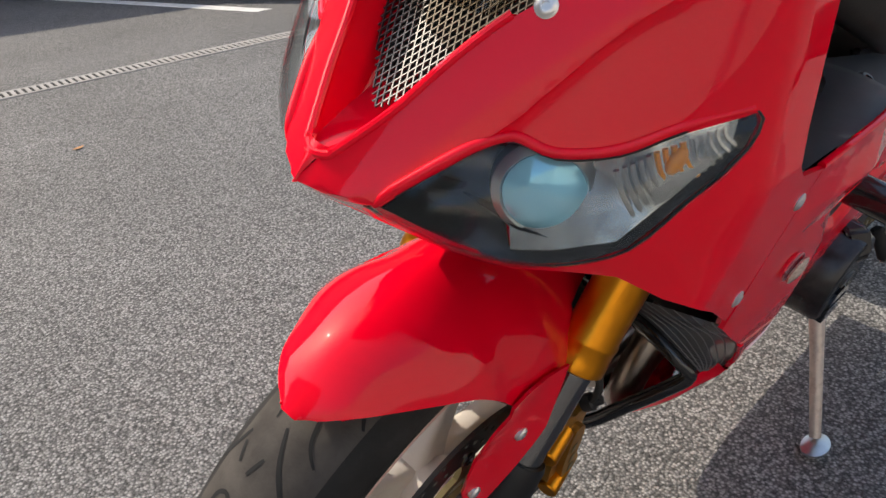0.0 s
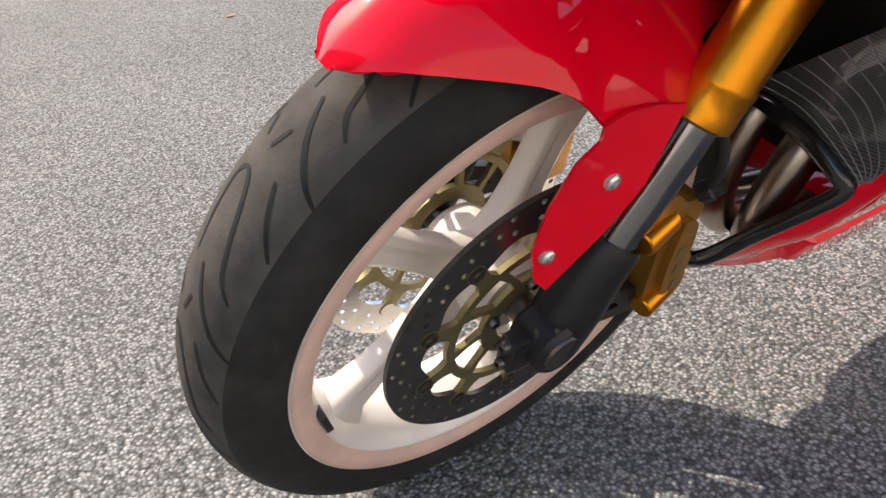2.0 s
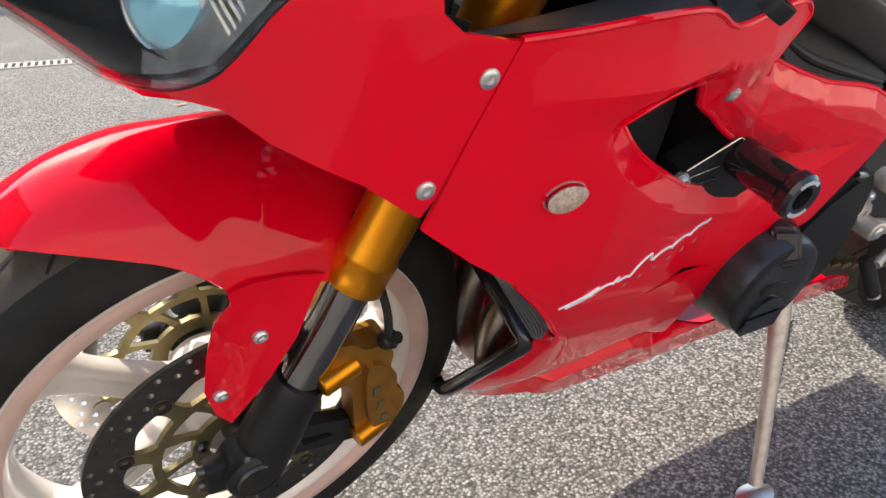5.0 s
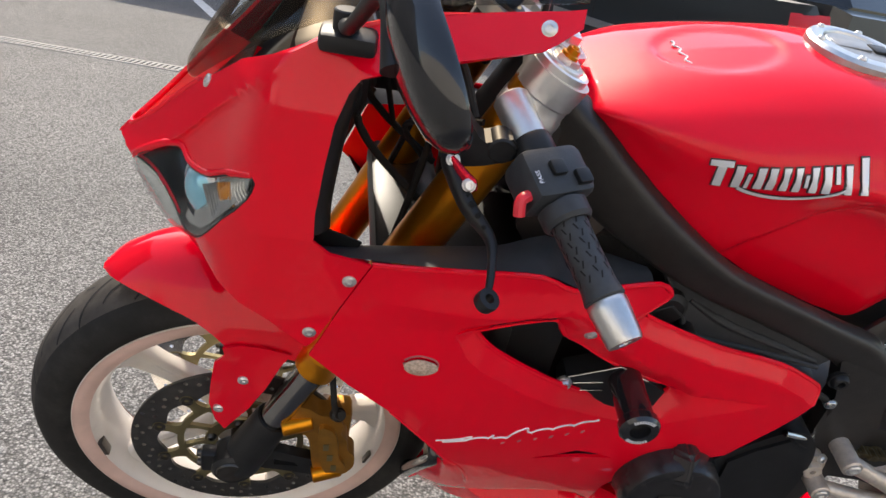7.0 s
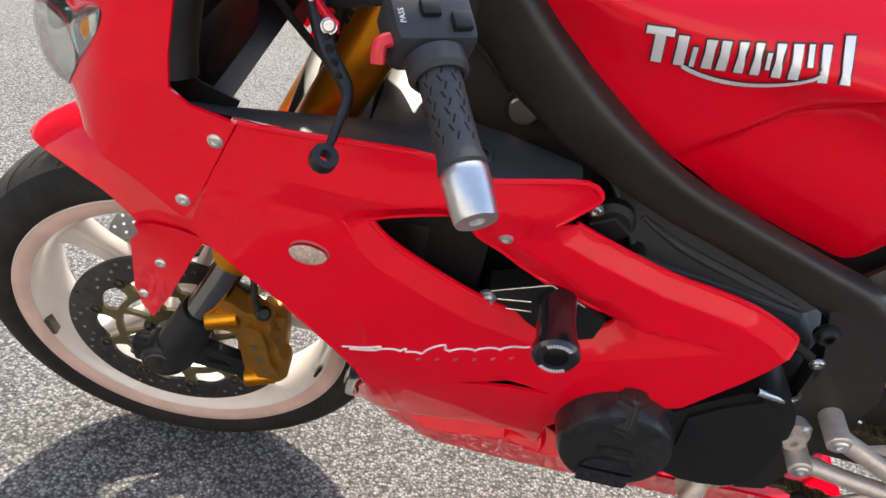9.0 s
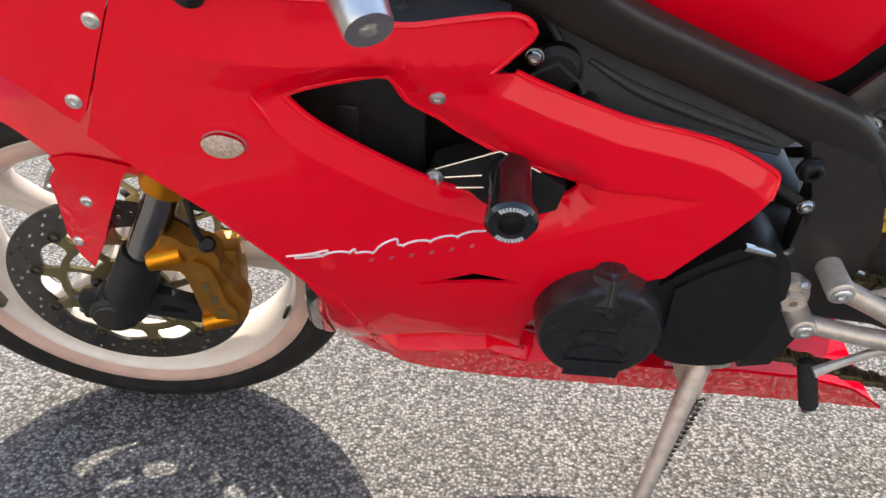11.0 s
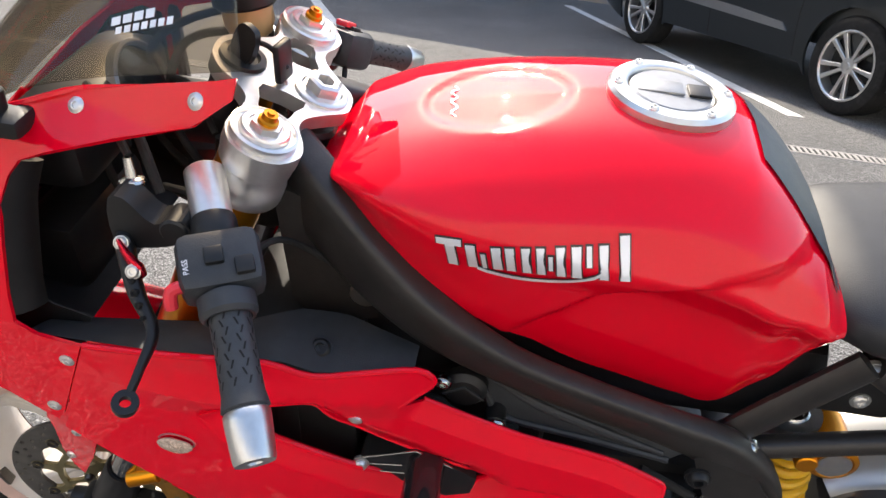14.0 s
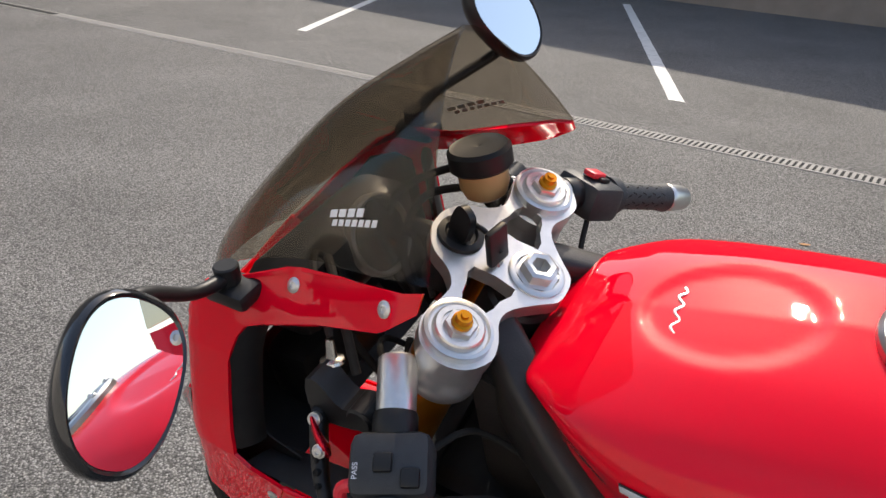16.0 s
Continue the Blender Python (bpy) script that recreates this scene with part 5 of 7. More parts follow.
    lathe(bm, [(0, 0.0055), (0.036, 0.005), (0.0385, 0.003), (0.0385, -0.01), (0, -0.01)], m, 48)
    part("cap_disc", bm, CAPGREY, cap, "grey plastic cap centre")
    bm = NB()
    box(bm, (0.618, -0.011, 0), (0.660, 0.011, 0.0025), Matrix.Translation((0, 0, zc + 0.003)), 0.001)
    part("cap_flap", bm, CAPGREY, cap)
    bm = NB()
    box(bm, (0.664, -0.011, 0), (0.684, 0.011, 0.003), Matrix.Translation((0, 0, zc + 0.0022)), 0.001)
    part("lock_recess", bm, BLACK, cap)
    for i in range(6):
        a = radians(60 * i + 85)
        p = m @ Vector((0.0495 * math.cos(a), 0.0065, 0.0495 * math.sin(a)))
        bolt(cap, p, up, 0.0042, 0.003)
    # black pad on the tank's tail
    bm = NB()
    rows = []
    for i in range(15):
        x = 0.730 + 0.092 * i / 14
        hw = 0.055 + 0.045 * math.sin(math.pi * 0.5 * i / 14)
        rows.append([bm.verts.new((x, hw * e / 6, tank_z(x, hw * e / 6) + 0.0025)) for e in range(-6, 7)])
    for r, t in zip(rows, rows[1:]):
        for i in range(12):
            bm.faces.new((r[i], r[i + 1], t[i + 1], t[i]))
    part("tank_pad", bm, PLASTIC, root, "dark grey tank pad")
    # front hinge bolts
    for y in (-0.033, 0.025):
        bm = NB()
        box(bm, (0.312, y - 0.014, 0.877), (0.350, y + 0.014, 0.885), None, 0.003)
        part("hinge_tab", bm, ALU, root)
        bolt(root, (0.327, y, 0.886), (-0.3, 0, 1), 0.008, 0.006)


CAPGREY = mat("cap_grey", (0.30, 0.30, 0.30), 0.4, metal=0.5, vary=0.08, scale=90)
tank()


def ellipse_loft(bm, rows, p=0.65, seg=36, m=None):
    """Skins rounded sections given as (x, half width, top, bottom)."""
    secs = []
    for x, w, a, b in rows:
        ring = []
        for j in range(seg):
            t = 2 * math.pi * j / seg
            c, s = math.cos(t), math.sin(t)
            v = Vector((x, w * math.copysign(abs(c) ** p, c), (a + b) / 2 + (a - b) / 2 * math.copysign(abs(s) ** p, s)))
            ring.append(m @ v if m else v)
        secs.append(ring)
    return loft(bm, secs)


def seat():
    bm = NB()
    ellipse_loft(bm, [(0.815, 0.060, 0.845, 0.815), (0.83, 0.105, 0.860, 0.803), (0.87, 0.124, 0.868, 0.792), (0.93, 0.130, 0.877, 0.788), (1.0, 0.138, 0.893, 0.788), (1.08, 0.140, 0.912, 0.795), (1.18, 0.12, 0.94, 0.82), (1.23, 0.09, 0.95, 0.86)], 0.8)
    part("rider_seat", bm, SEAT, bike, "black vinyl rider seat", 60)
    bm = NB()
    ellipse_loft(bm, [(0.90, 0.075, 0.80, 0.755), (0.98, 0.085, 0.80, 0.735), (1.10, 0.085, 0.81, 0.74), (1.24, 0.08, 0.86, 0.78)], 0.5)
    part("seat_base", bm, BLACK, bike, "black tray under the seat")
    bm = NB()
    ellipse_loft(bm, [(1.20, 0.09, 0.93, 0.82), (1.30, 0.10, 0.98, 0.84), (1.45, 0.085, 1.01, 0.88), (1.60, 0.05, 1.02, 0.93)])
    part("tail_fairing", bm, RED, bike, "red tail fairing")


seat()


def frame_parts():
    for side in (-1, 1):
        bm = NB()
        tube(bm, [(0.300, side * 0.045, 0.905), (0.35, side * 0.080, 0.872), (0.40, side * 0.108, 0.836), (0.46, side * 0.134, 0.800), (0.535, side * 0.142, 0.761), (0.62, side * 0.142, 0.729), (0.703, side * 0.136, 0.696), (0.765, side * 0.130, 0.668), (0.815, side * 0.126, 0.628), (0.857, side * 0.122, 0.578)], [0.038, 0.041, 0.038, 0.031, 0.025, 0.024, 0.025, 0.029, 0.025, 0.010], 32, 6, 0.55, 0.5)
        spar = part("frame_spar", bm, FRAME, bike, "matt black frame spar")
        bm = NB()
        out = [(0.745, 0.658), (0.772, 0.672), (0.807, 0.652), (0.844, 0.595), (0.862, 0.547), (0.857, 0.478), (0.840, 0.406), (0.823, 0.337), (0.787, 0.327), (0.781, 0.411), (0.777, 0.496), (0.771, 0.596)]
        bmp = plate(NB(), out, Matrix.Translation((0, side * 0.130 - 0.013, 0)), 0.026)
        bmesh.ops.bevel(bmp, geom=[e for e in bmp.edges if len(e.link_faces) == 2 and e.calc_face_angle(0) > 1.0], offset=0.004, segments=2, affect="EDGES")
        part("pivot_plate", bmp, FRAME, spar, "matt black pivot plate")
        bm = NB()
        plate(bm, [(0.30, 0.90), (0.37, 0.875), (0.41, 0.82), (0.475, 0.765), (0.46, 0.735), (0.40, 0.745), (0.34, 0.72), (0.31, 0.76)], Matrix.Translation((0, side * 0.085 - 0.006, 0)), 0.012)
        part("head_plate", bm, FRAME, spar)
        bm = NB()
        rod(bm, (0.389, side * 0.086, 0.786), (0.389, side * 0.104, 0.786), 0.017, 0.0155, 24)
        part("frame_cap", bm, PIPE, spar, "tarnished steel engine mount bolt")
        for p, r in (((0.798, 0.128, 0.668), 0.011), ((0.757, 0.145, 0.628), 0.012)):
            bolt(spar, (p[0], side * p[1], p[2]), (0, side, 0), r, 0.008, STEEL if r < 0.0115 else BLACK)
        # rear sub-frame
        bm = NB()
        tube(bm, [(0.775, side * 0.115, 0.665), (0.82, side * 0.113, 0.725), (0.875, side * 0.110, 0.795)], 0.019, 14, 5, 0.6)
        tube(bm, [(0.81, side * 0.112, 0.650), (0.92, side * 0.108, 0.680), (1.06, side * 0.105, 0.722), (1.30, side * 0.09, 0.82)], 0.013, 14, 5)
        tube(bm, [(0.885, side * 0.105, 0.785), (0.94, side * 0.105, 0.749), (1.000, side * 0.105, 0.708)], 0.013, 14, 5)
        sub = part("subframe", bm, FRAME, bike, "matt black rear subframe")
        bolt(sub, (0.885, side * 0.104, 0.781), (0, side, 0), 0.010, 0.007)
        bm = NB()
        plate(bm, [(0.86, 0.70), (0.865, 0.76), (0.885, 0.785), (0.93, 0.755), (0.97, 0.712), (0.93, 0.70)], Matrix.Translation((0, side * 0.085 - 0.004, 0)), 0.008)
        part("gusset", bm, BLACK, sub)
        bolt(sub, (0.902, side * 0.090, 0.722), (0, side, 0), 0.009, 0.004)
    bm = NB()
    rod(bm, (0.250, 0, 0.80), (0.310, 0, 0.925), 0.034, seg=28)
    part("steering_head", bm, FRAME, bike)
    # airbox and its side covers
    bm = NB()
    box(bm, (0.38, -0.095, 0.66), (0.865, 0.095, 0.785), None, 0.03)
    ab = part("airbox", bm, BLACK, bike, "black airbox under the tank")
    for side in (-1, 1):
        bm = NB()
        cov = [(0.482, 0.752), (0.505, 0.722), (0.526, 0.689), (0.545, 0.667), (0.633, 0.655), (0.722, 0.642), (0.745, 0.660), (0.66, 0.695), (0.56, 0.738)]
        sheet(bm, cov, lambda x, z: (x, side * (0.118 + 0.02 * (0.74 - z) / 0.1), z), (), 0.02, 0.006, (0, side, 0))
        cv = part("airbox_cover", bm, PLASTIC, ab, "satin dark airbox side cover")
        bm = NB()
        tube(bm, [(x, side * (0.119 + 0.02 * (0.74 - z) / 0.1), z) for x, z in cov[:6]], 0.004, 8, 3)
        part("cover_edge", bm, PLASTIC, cv)
        bm = NB()
        tube(bm, [(0.530, side * 0.123, 0.712), (0.58, side * 0.128, 0.688), (0.64, side * 0.132, 0.670), (0.715, side * 0.137, 0.650)], [0.003, 0.006, 0.006, 0.003], 10, 4)
        part("cover_rib", bm, PLASTIC, cv)


frame_parts()


def engine():
    bm = NB()
    box(bm, (0.37, -0.10, 0.34), (0.60, 0.10, 0.66), None, 0.03)
    box(bm, (0.55, -0.085, 0.27), (0.81, 0.085, 0.56), None, 0.03)
    box(bm, (0.60, -0.13, 0.33), (0.80, 0.13, 0.54), None, 0.03)
    root = part("engine", bm, BLACK, bike, "black engine behind the fairing")
    c, d = Vector((0.592, -0.212, 0.428)), Vector((0.592, -0.10, 0.428))
    seat_m = Matrix.Translation((0.587, 0, 0.438)) @ Matrix.Diagonal((0.90, 1, 0.94, 1)) @ Matrix.Translation((-0.592, 0, -0.428))
    bm = NB()
    lathe(bm, [(0, 0.003), (0.050, 0.001), (0.066, 0.0), (0.0705, 0.002), (0.0745, 0.010), (0.076, 0.030), (0.077, 0.045), (0.080, 0.05), (0.080, 0.10), (0, 0.10)], axis_matrix(c, d), 56)
    cover = part("clutch_cover", moved(bm, seat_m), COVER, root, "black protective engine cover")
    bm = NB()
    roof = [bm.verts.new(v) for v in ((0.590, -0.2230, 0.484), (0.592, -0.206, 0.517), (0.566, -0.2080, 0.470), (0.568, -0.186, 0.508), (0.612, -0.2080, 0.470), (0.616, -0.186, 0.508), (0.602, -0.2100, 0.450), (0.592, -0.150, 0.516))]
    for f in ((0, 1, 3, 2), (0, 4, 5, 1), (0, 2, 6), (0, 6, 4), (1, 7, 3), (1, 5, 7), (2, 3, 7, 6), (4, 6, 7, 5)):
        bm.faces.new([roof[k] for k in f])
    bmesh.ops.recalc_face_normals(bm, faces=bm.faces[:])
    bmesh.ops.bevel(bm, geom=bm.edges[:], offset=0.0045, segments=3, affect="EDGES")
    part("cover_boss", moved(bm, seat_m), COVER, cover)
    bm = NB()
    plate(bm, [(0.558, 0.394), (0.562, 0.404), (0.574, 0.413), (0.592, 0.417), (0.610, 0.413), (0.622, 0.404), (0.626, 0.394)], Matrix.Translation((0, -0.2145, 0)), 0.012)
    part("cover_badge", moved(bm, seat_m), GLOSSBLACK, cover)
    bm = NB()
    plate(bm, [(0.559, 0.363), (0.556, 0.390), (0.628, 0.390), (0.625, 0.363)], Matrix.Translation((0, -0.2155, 0)), 0.03)
    part("cover_foot", moved(bm, seat_m), GLOSSBLACK, cover)
    bm = NB()
    plate(bm, smooth_loop([(0.570, 0.425), (0.572, 0.436), (0.592, 0.438), (0.612, 0.436), (0.614, 0.425), (0.592, 0.428)], 3), Matrix.Translation((0, -0.2130, 0)), 0.01)
    part("cover_bar", moved(bm, seat_m), DARKSTEEL, cover)
    bm = NB()
    plate(bm, smooth_loop([(0.642, 0.460), (0.660, 0.490), (0.689, 0.518), (0.729, 0.546), (0.766, 0.530), (0.785, 0.475), (0.778, 0.37), (0.70, 0.35), (0.648, 0.39)], 3), Matrix.Translation((0, -0.165, 0)), 0.06)
    part("sprocket_cover", bm, BLACK, root, "black sprocket cover")
    bm = NB()
    plate(bm, [(0.664, 0.478), (0.692, 0.506), (0.730, 0.532), (0.760, 0.518), (0.768, 0.46), (0.735, 0.39), (0.67, 0.41)], Matrix.Translation((0, -0.170, 0)), 0.01)
    part("cover_panel", bm, BLACK, root)
    bm = NB()
    rod(bm, (0.50, -0.142, 0.705), (0.50, -0.12, 0.705), 0.024, seg=24, bevel=0.006)
    rod(bm, (0.535, -0.150, 0.672), (0.535, -0.12, 0.672), 0.012, seg=20)
    part("breather_cap", bm, BLACK, root)
    for pts, r in (([(0.43, -0.135, 0.668), (0.47, -0.142, 0.690), (0.50, -0.145, 0.672), (0.56, -0.138, 0.655)], 0.006), ([(0.445, -0.128, 0.70), (0.475, -0.135, 0.675), (0.49, -0.138, 0.640), (0.47, -0.13, 0.60)], 0.0045), ([(0.70, -0.135, 0.615), (0.74, -0.142, 0.60), (0.775, -0.14, 0.575), (0.78, -0.135, 0.53)], 0.005)):
        bm = NB()
        tube(bm, pts, r, 10, 5)
        part("hose", bm, RUBBER, root)
    for p in ((0.478, -0.146, 0.722), (0.538, -0.150, 0.674), (0.768, -0.146, 0.585)):
        bolt(root, p, (0, -1, 0), 0.0075, 0.004, STEEL)
    bm = NB()
    for a, b in (((0.478, 0.702), (0.500, 0.716)), ((0.500, 0.716), (0.520, 0.700))):
        box(bm, (0, -0.001, -0.0015), (math.hypot(b[0] - a[0], b[1] - a[1]), 0.001, 0.0015), Matrix.Translation((a[0], -0.1425, a[1])) @ Matrix.Rotation(-math.atan2(b[1] - a[1], b[0] - a[0]), 4, "Y"))
    part("cap_rib", bm, PLASTIC, root)
    bm = NB()
    br = [(0.395, 0.598), (0.399, 0.613), (0.458, 0.639), (0.497, 0.619), (0.525, 0.603), (0.520, 0.575), (0.47, 0.552), (0.40, 0.578)]
    bmp = plate(bm, br, Matrix.Translation((0, -0.172, 0)), 0.03)
    brk = part("slider_bracket", bmp, BLACK, bike, "black crash bobbin bracket")
    for a, b in (((0.400, 0.614), (0.458, 0.640)), ((0.458, 0.640), (0.498, 0.620)), ((0.409, 0.605), (0.444, 0.611)), ((0.413, 0.593), (0.447, 0.597))):
        bm = NB()
        tube(bm, [(a[0], -0.1735, a[1]), ((a[0] + b[0]) / 2, -0.1735, (a[1] + b[1]) / 2), (b[0], -0.1735, b[1])], 0.0012, 6, 2)
        part("bracket_edge", bm, STEEL, brk)
    bolt(brk, (0.399, -0.173, 0.602), (0, -1, 0), 0.008, 0.006)
    bm = NB()
    lathe(bm, [(0, 0.012), (0.010, 0.012), (0.012, 0.0), (0.0205, -0.001), (0.0235, 0.003), (0.0235, 0.012), (0.0205, 0.016), (0.020, 0.09), (0, 0.09)], axis_matrix((0.470, -0.249, 0.618), (0.470, -0.15, 0.618)), 36)
    bob = part("crash_bobbin", bm, GLOSSBLACK, bike, "black plastic crash bobbin with pale ring marking")
    for k in range(9):
        for half in (0, 180):
            a = radians(half + 52 + 9.5 * k)
            p = Vector((0.470 + 0.0178 * math.cos(a), -0.2505, 0.618 + 0.0178 * math.sin(a)))
            bm = NB()
            box(bm, (-0.0011, 0, -0.002), (0.0011, 0.0005, 0.002), Matrix.Translation(p) @ Matrix.Rotation(math.pi / 2 - a, 4, "Y"))
            part("ring_mark", bm, LETTER, bob)
    # radiator and exhaust headers behind the front wheel
    bm = NB()
    box(bm, (0.300, -0.15, 0.46), (0.326, 0.15, 0.66), None, 0.006)
    part("radiator", bm, BLACK, bike, "black radiator")
    for k, y in enumerate((-0.095, -0.03, 0.04)):
        bm = NB()
        tube(bm, [(0.37, y, 0.46), (0.318, y, 0.44), (0.292, y, 0.38), (0.305, y * 0.9, 0.30), (0.36, y * 0.7, 0.245), (0.5, y * 0.4, 0.225)], 0.0215, 18)
        part("exhaust_header", bm, PIPE, bike, "heat-tinted steel exhaust header")
    bm = NB()
    box(bm, (0.23, -0.11, 0.62), (0.37, 0.12, 0.72), None, 0.03)
    part("inner_housing", bm, BLACK, bike, "dark housing inside the fairing")
    for sd in (-1, 1):
        bm = NB()
        box(bm, (0.235, sd * 0.135 - 0.012, 0.55), (0.388, sd * 0.135 + 0.012, 0.735), None, 0.004)
        part("side_baffle", bm, BLACK, bike, "matt black baffle behind the vent")
    bm = NB()
    box(bm, (0.005, -0.085, 0.705), (0.075, 0.085, 0.800), None, 0.02)
    part("lamp_housing", bm, BLACK, bike, "dark housing behind the headlights")
    bm = NB()
    rows = []
    for k in range(13):
        x = -0.05 + 0.14 * k / 12
        y = abs(side_y(x, 0.72)) - 0.012
        rows.append([bm.verts.new((x, y * e, 0.745 - 0.45 * max(0.0, x))) for e in (-1, -0.6, -0.2, 0.2, 0.6, 1)])
    for r, t in zip(rows, rows[1:]):
        for i in range(5):
            bm.faces.new((r[i], r[i + 1], t[i + 1], t[i]))
    tray = bm
    bm = NB()
    box(bm, (0.085, 0.065, 0.82), (0.20, 0.105, 0.90), None, 0.02)
    box(bm, (0.27, 0.03, 0.74), (0.40, 0.09, 0.885), None, 0.02)
    part("air_duct", bm, BLACK, bike, "matt black air duct inside the fairing")
    bm = tray
    part("undertray", bm, BLACK, bike, "matt black tray under the cockpit")


COVER = mat("cover_black", (0.020, 0.019, 0.019), 0.24, vary=0.15, scale=120, bump=0.08, bump_scale=900, dirt=0.3, dirt_scale=15, dirt_col=(0.05, 0.048, 0.045))
engine()


def cockpit():
    # shelf panels inside the fairing
    for side in (-1, 1):
        xs = [0.094 + (0.452 - 0.094) * i / 24 for i in range(25)]
        bm = NB()
        rows = []
        for x in xs:
            zo = 0.782 if x < 0.33 else 0.782 - min(0.016, (x - 0.33) * 0.5)
            yo = side_y(x, zo) + 0.006
            yi = yo + 0.050 + 0.03 * max(0.0, min(1.0, (x - 0.28) / 0.08)) - 0.045 * max(0.0, (x - 0.37) / 0.08)
            rows.append([bm.verts.new((x, -side * (yo + (yi - yo) * e / 5), zo + 0.003 * math.sin(math.pi * e / 5) - 0.030 * (e / 5) * max(0.0, 1 - (x - 0.09) / 0.2))) for e in range(6)])
        for r, t in zip(rows, rows[1:]):
            for i in range(5):
                bm.faces.new((r[i], r[i + 1], t[i + 1], t[i]))
        sp = part("infill_panel", bm, PLASTIC, bike, "dark grey plastic infill panel")
        bolt(sp, (0.36, side * 0.165, 0.7695), (0, side * 0.5, 1), 0.010, 0.004, BLACK)
    bm = NB()
    box(bm, (0.045, -0.105, 0.865), (0.125, 0.105, 0.945), None, 0.02)
    dash = part("instrument_panel", bm, BLACK, bike, "black instrument panel behind the screen")
    bm = NB()
    m = axis_matrix((0.122, 0.025, 0.918), (0.222, 0.025, 0.958))
    lathe(bm, [(0.040, 0), (0.046, 0), (0.046, 0.010), (0.043, 0.012), (0.040, 0.010)], m, 40, True)
    part("gauge_ring", bm, CAPGREY, dash, "grey gauge ring")
    bm = NB()
    lathe(bm, [(0, 0.006), (0.040, 0.006), (0.040, 0), (0, 0)], m, 32)
    part("gauge_face", bm, BEZEL, dash)
    # top yoke, in the plane square to the fork
    n = Vector((0.4, 0, 0.9165))
    m = Matrix.Translation((0.321, 0, 0.941)) @ Matrix(((0, 0.4, -0.9165, 0), (1, 0, 0, 0), (0, 0.9165, 0.4, 0), (0, 0, 0, 1)))
    right = [(0.0, -0.032), (0.017, -0.029), (0.030, -0.016), (0.052, 0.004), (0.070, 0.008), (0.090, 0.000), (0.110, -0.002), (0.130, 0.012), (0.137, 0.034), (0.128, 0.056), (0.105, 0.066), (0.080, 0.061), (0.060, 0.060), (0.045, 0.072), (0.035, 0.090), (0.018, 0.103), (0.0, 0.106)]
    loop = right + [(-a, b) for a, b in reversed(right[1:-1])]
    win = [(0.029, 0.010), (0.050, 0.016), (0.070, 0.022), (0.071, 0.044), (0.050, 0.050), (0.029, 0.052)]
    ty = STEER @ m
    bm = plate(NB(), smooth_loop(loop, 3), ty @ Matrix.Translation((0, -0.006, 0)), 0.016, [smooth_loop(win, 2), smooth_loop([(-a, b) for a, b in win], 2)])
    yoke = part("top_yoke", bm, SILVER, bike, "machined silver top yoke", 30)
    for y in (-0.102, 0.102):
        p = ty @ Vector((y, 0, 0.034))
        up = ty.to_3x3() @ Vector((0, 1, 0))
        bm = NB()
        lathe(bm, [(0.022, 0.0), (0.030, 0.0), (0.0305, 0.008), (0.0300, 0.017), (0.027, 0.018), (0.0255, 0.015), (0.023, 0.015), (0.022, 0.019)], axis_matrix(p, p + up), 40, True)
        part("clamp_ring", bm, SILVER, yoke)
        bm = NB()
        lathe(bm, [(0, 0), (0.0218, 0), (0.0218, 0.019), (0.0205, 0.0205), (0.016, 0.0205), (0.0155, 0.019), (0, 0.019)], axis_matrix(p, p + up), 36)
        part("fork_cap", bm, SILVER, yoke)
        bm = NB()
        lathe(bm, [(0, 0.036), (0.003, 0.036), (0.0035, 0.034), (0.0065, 0.034), (0.007, 0.029), (0.009, 0.028), (0.0095, 0.023), (0.0115, 0.022), (0.0115, 0.014), (0, 0.014)][::-1], axis_matrix(p, p + up), 18)
        part("damping_adjuster", bm, GOLD, yoke, "gold damping adjuster")
        bm = NB()
        lathe(bm, [(0, 0.025), (0.0135, 0.025), (0.0145, 0.023), (0.0145, 0.018), (0, 0.018)][::-1], axis_matrix(p, p + up), 6)
        part("preload_hex", bm, SILVER, yoke)
    up = ty.to_3x3() @ Vector((0, 1, 0))
    p = ty @ Vector((0, 0, 0))
    bm = NB()
    lathe(bm, [(0.007, 0.012), (0.009, 0.024), (0.014, 0.025), (0.0175, 0.023), (0.0175, 0.013), (0.022, 0.012), (0.023, 0.009), (0.023, 0.0), (0.007, 0)], axis_matrix(p, p + up), 6, True)
    part("stem_nut", bm, SILVER, yoke)
    bm = NB()
    lathe(bm, [(0.021, 0.0), (0.027, 0.0), (0.027, 0.012), (0.025, 0.013), (0.021, 0.013)], axis_matrix(p, p + up), 40, True)
    part("stem_washer", bm, SILVER, yoke)
    p = ty @ Vector((-0.004, 0, 0.078))
    bm = NB()
    lathe(bm, [(0, 0.012), (0.014, 0.012), (0.016, 0.015), (0.022, 0.014), (0.023, 0.009), (0.023, -0.05), (0, -0.05)][::-1], axis_matrix(p, p + up), 32)
    part("ignition_switch", bm, BLACK, yoke)
    bm = NB()
    plate(bm, smooth_loop([(-0.010, 0.012), (-0.013, 0.03), (-0.008, 0.045), (0.008, 0.045), (0.013, 0.03), (0.010, 0.012)], 3), Matrix.Translation(p) @ up.to_track_quat("Z", "Y").to_matrix().to_4x4() @ Matrix.Rotation(radians(65), 4, "Z"), 0.007)
    part("key", bm, BLACK, yoke, "ignition key in its lock")
    bm = NB()
    k0 = p + up * 0.020
    tube(bm, [k0 + Vector((0.012, -0.002, 0.01)), k0 + Vector((0.026, -0.004, 0.006)), k0 + Vector((0.040, -0.004, -0.012))], 0.0025, 8, 4)
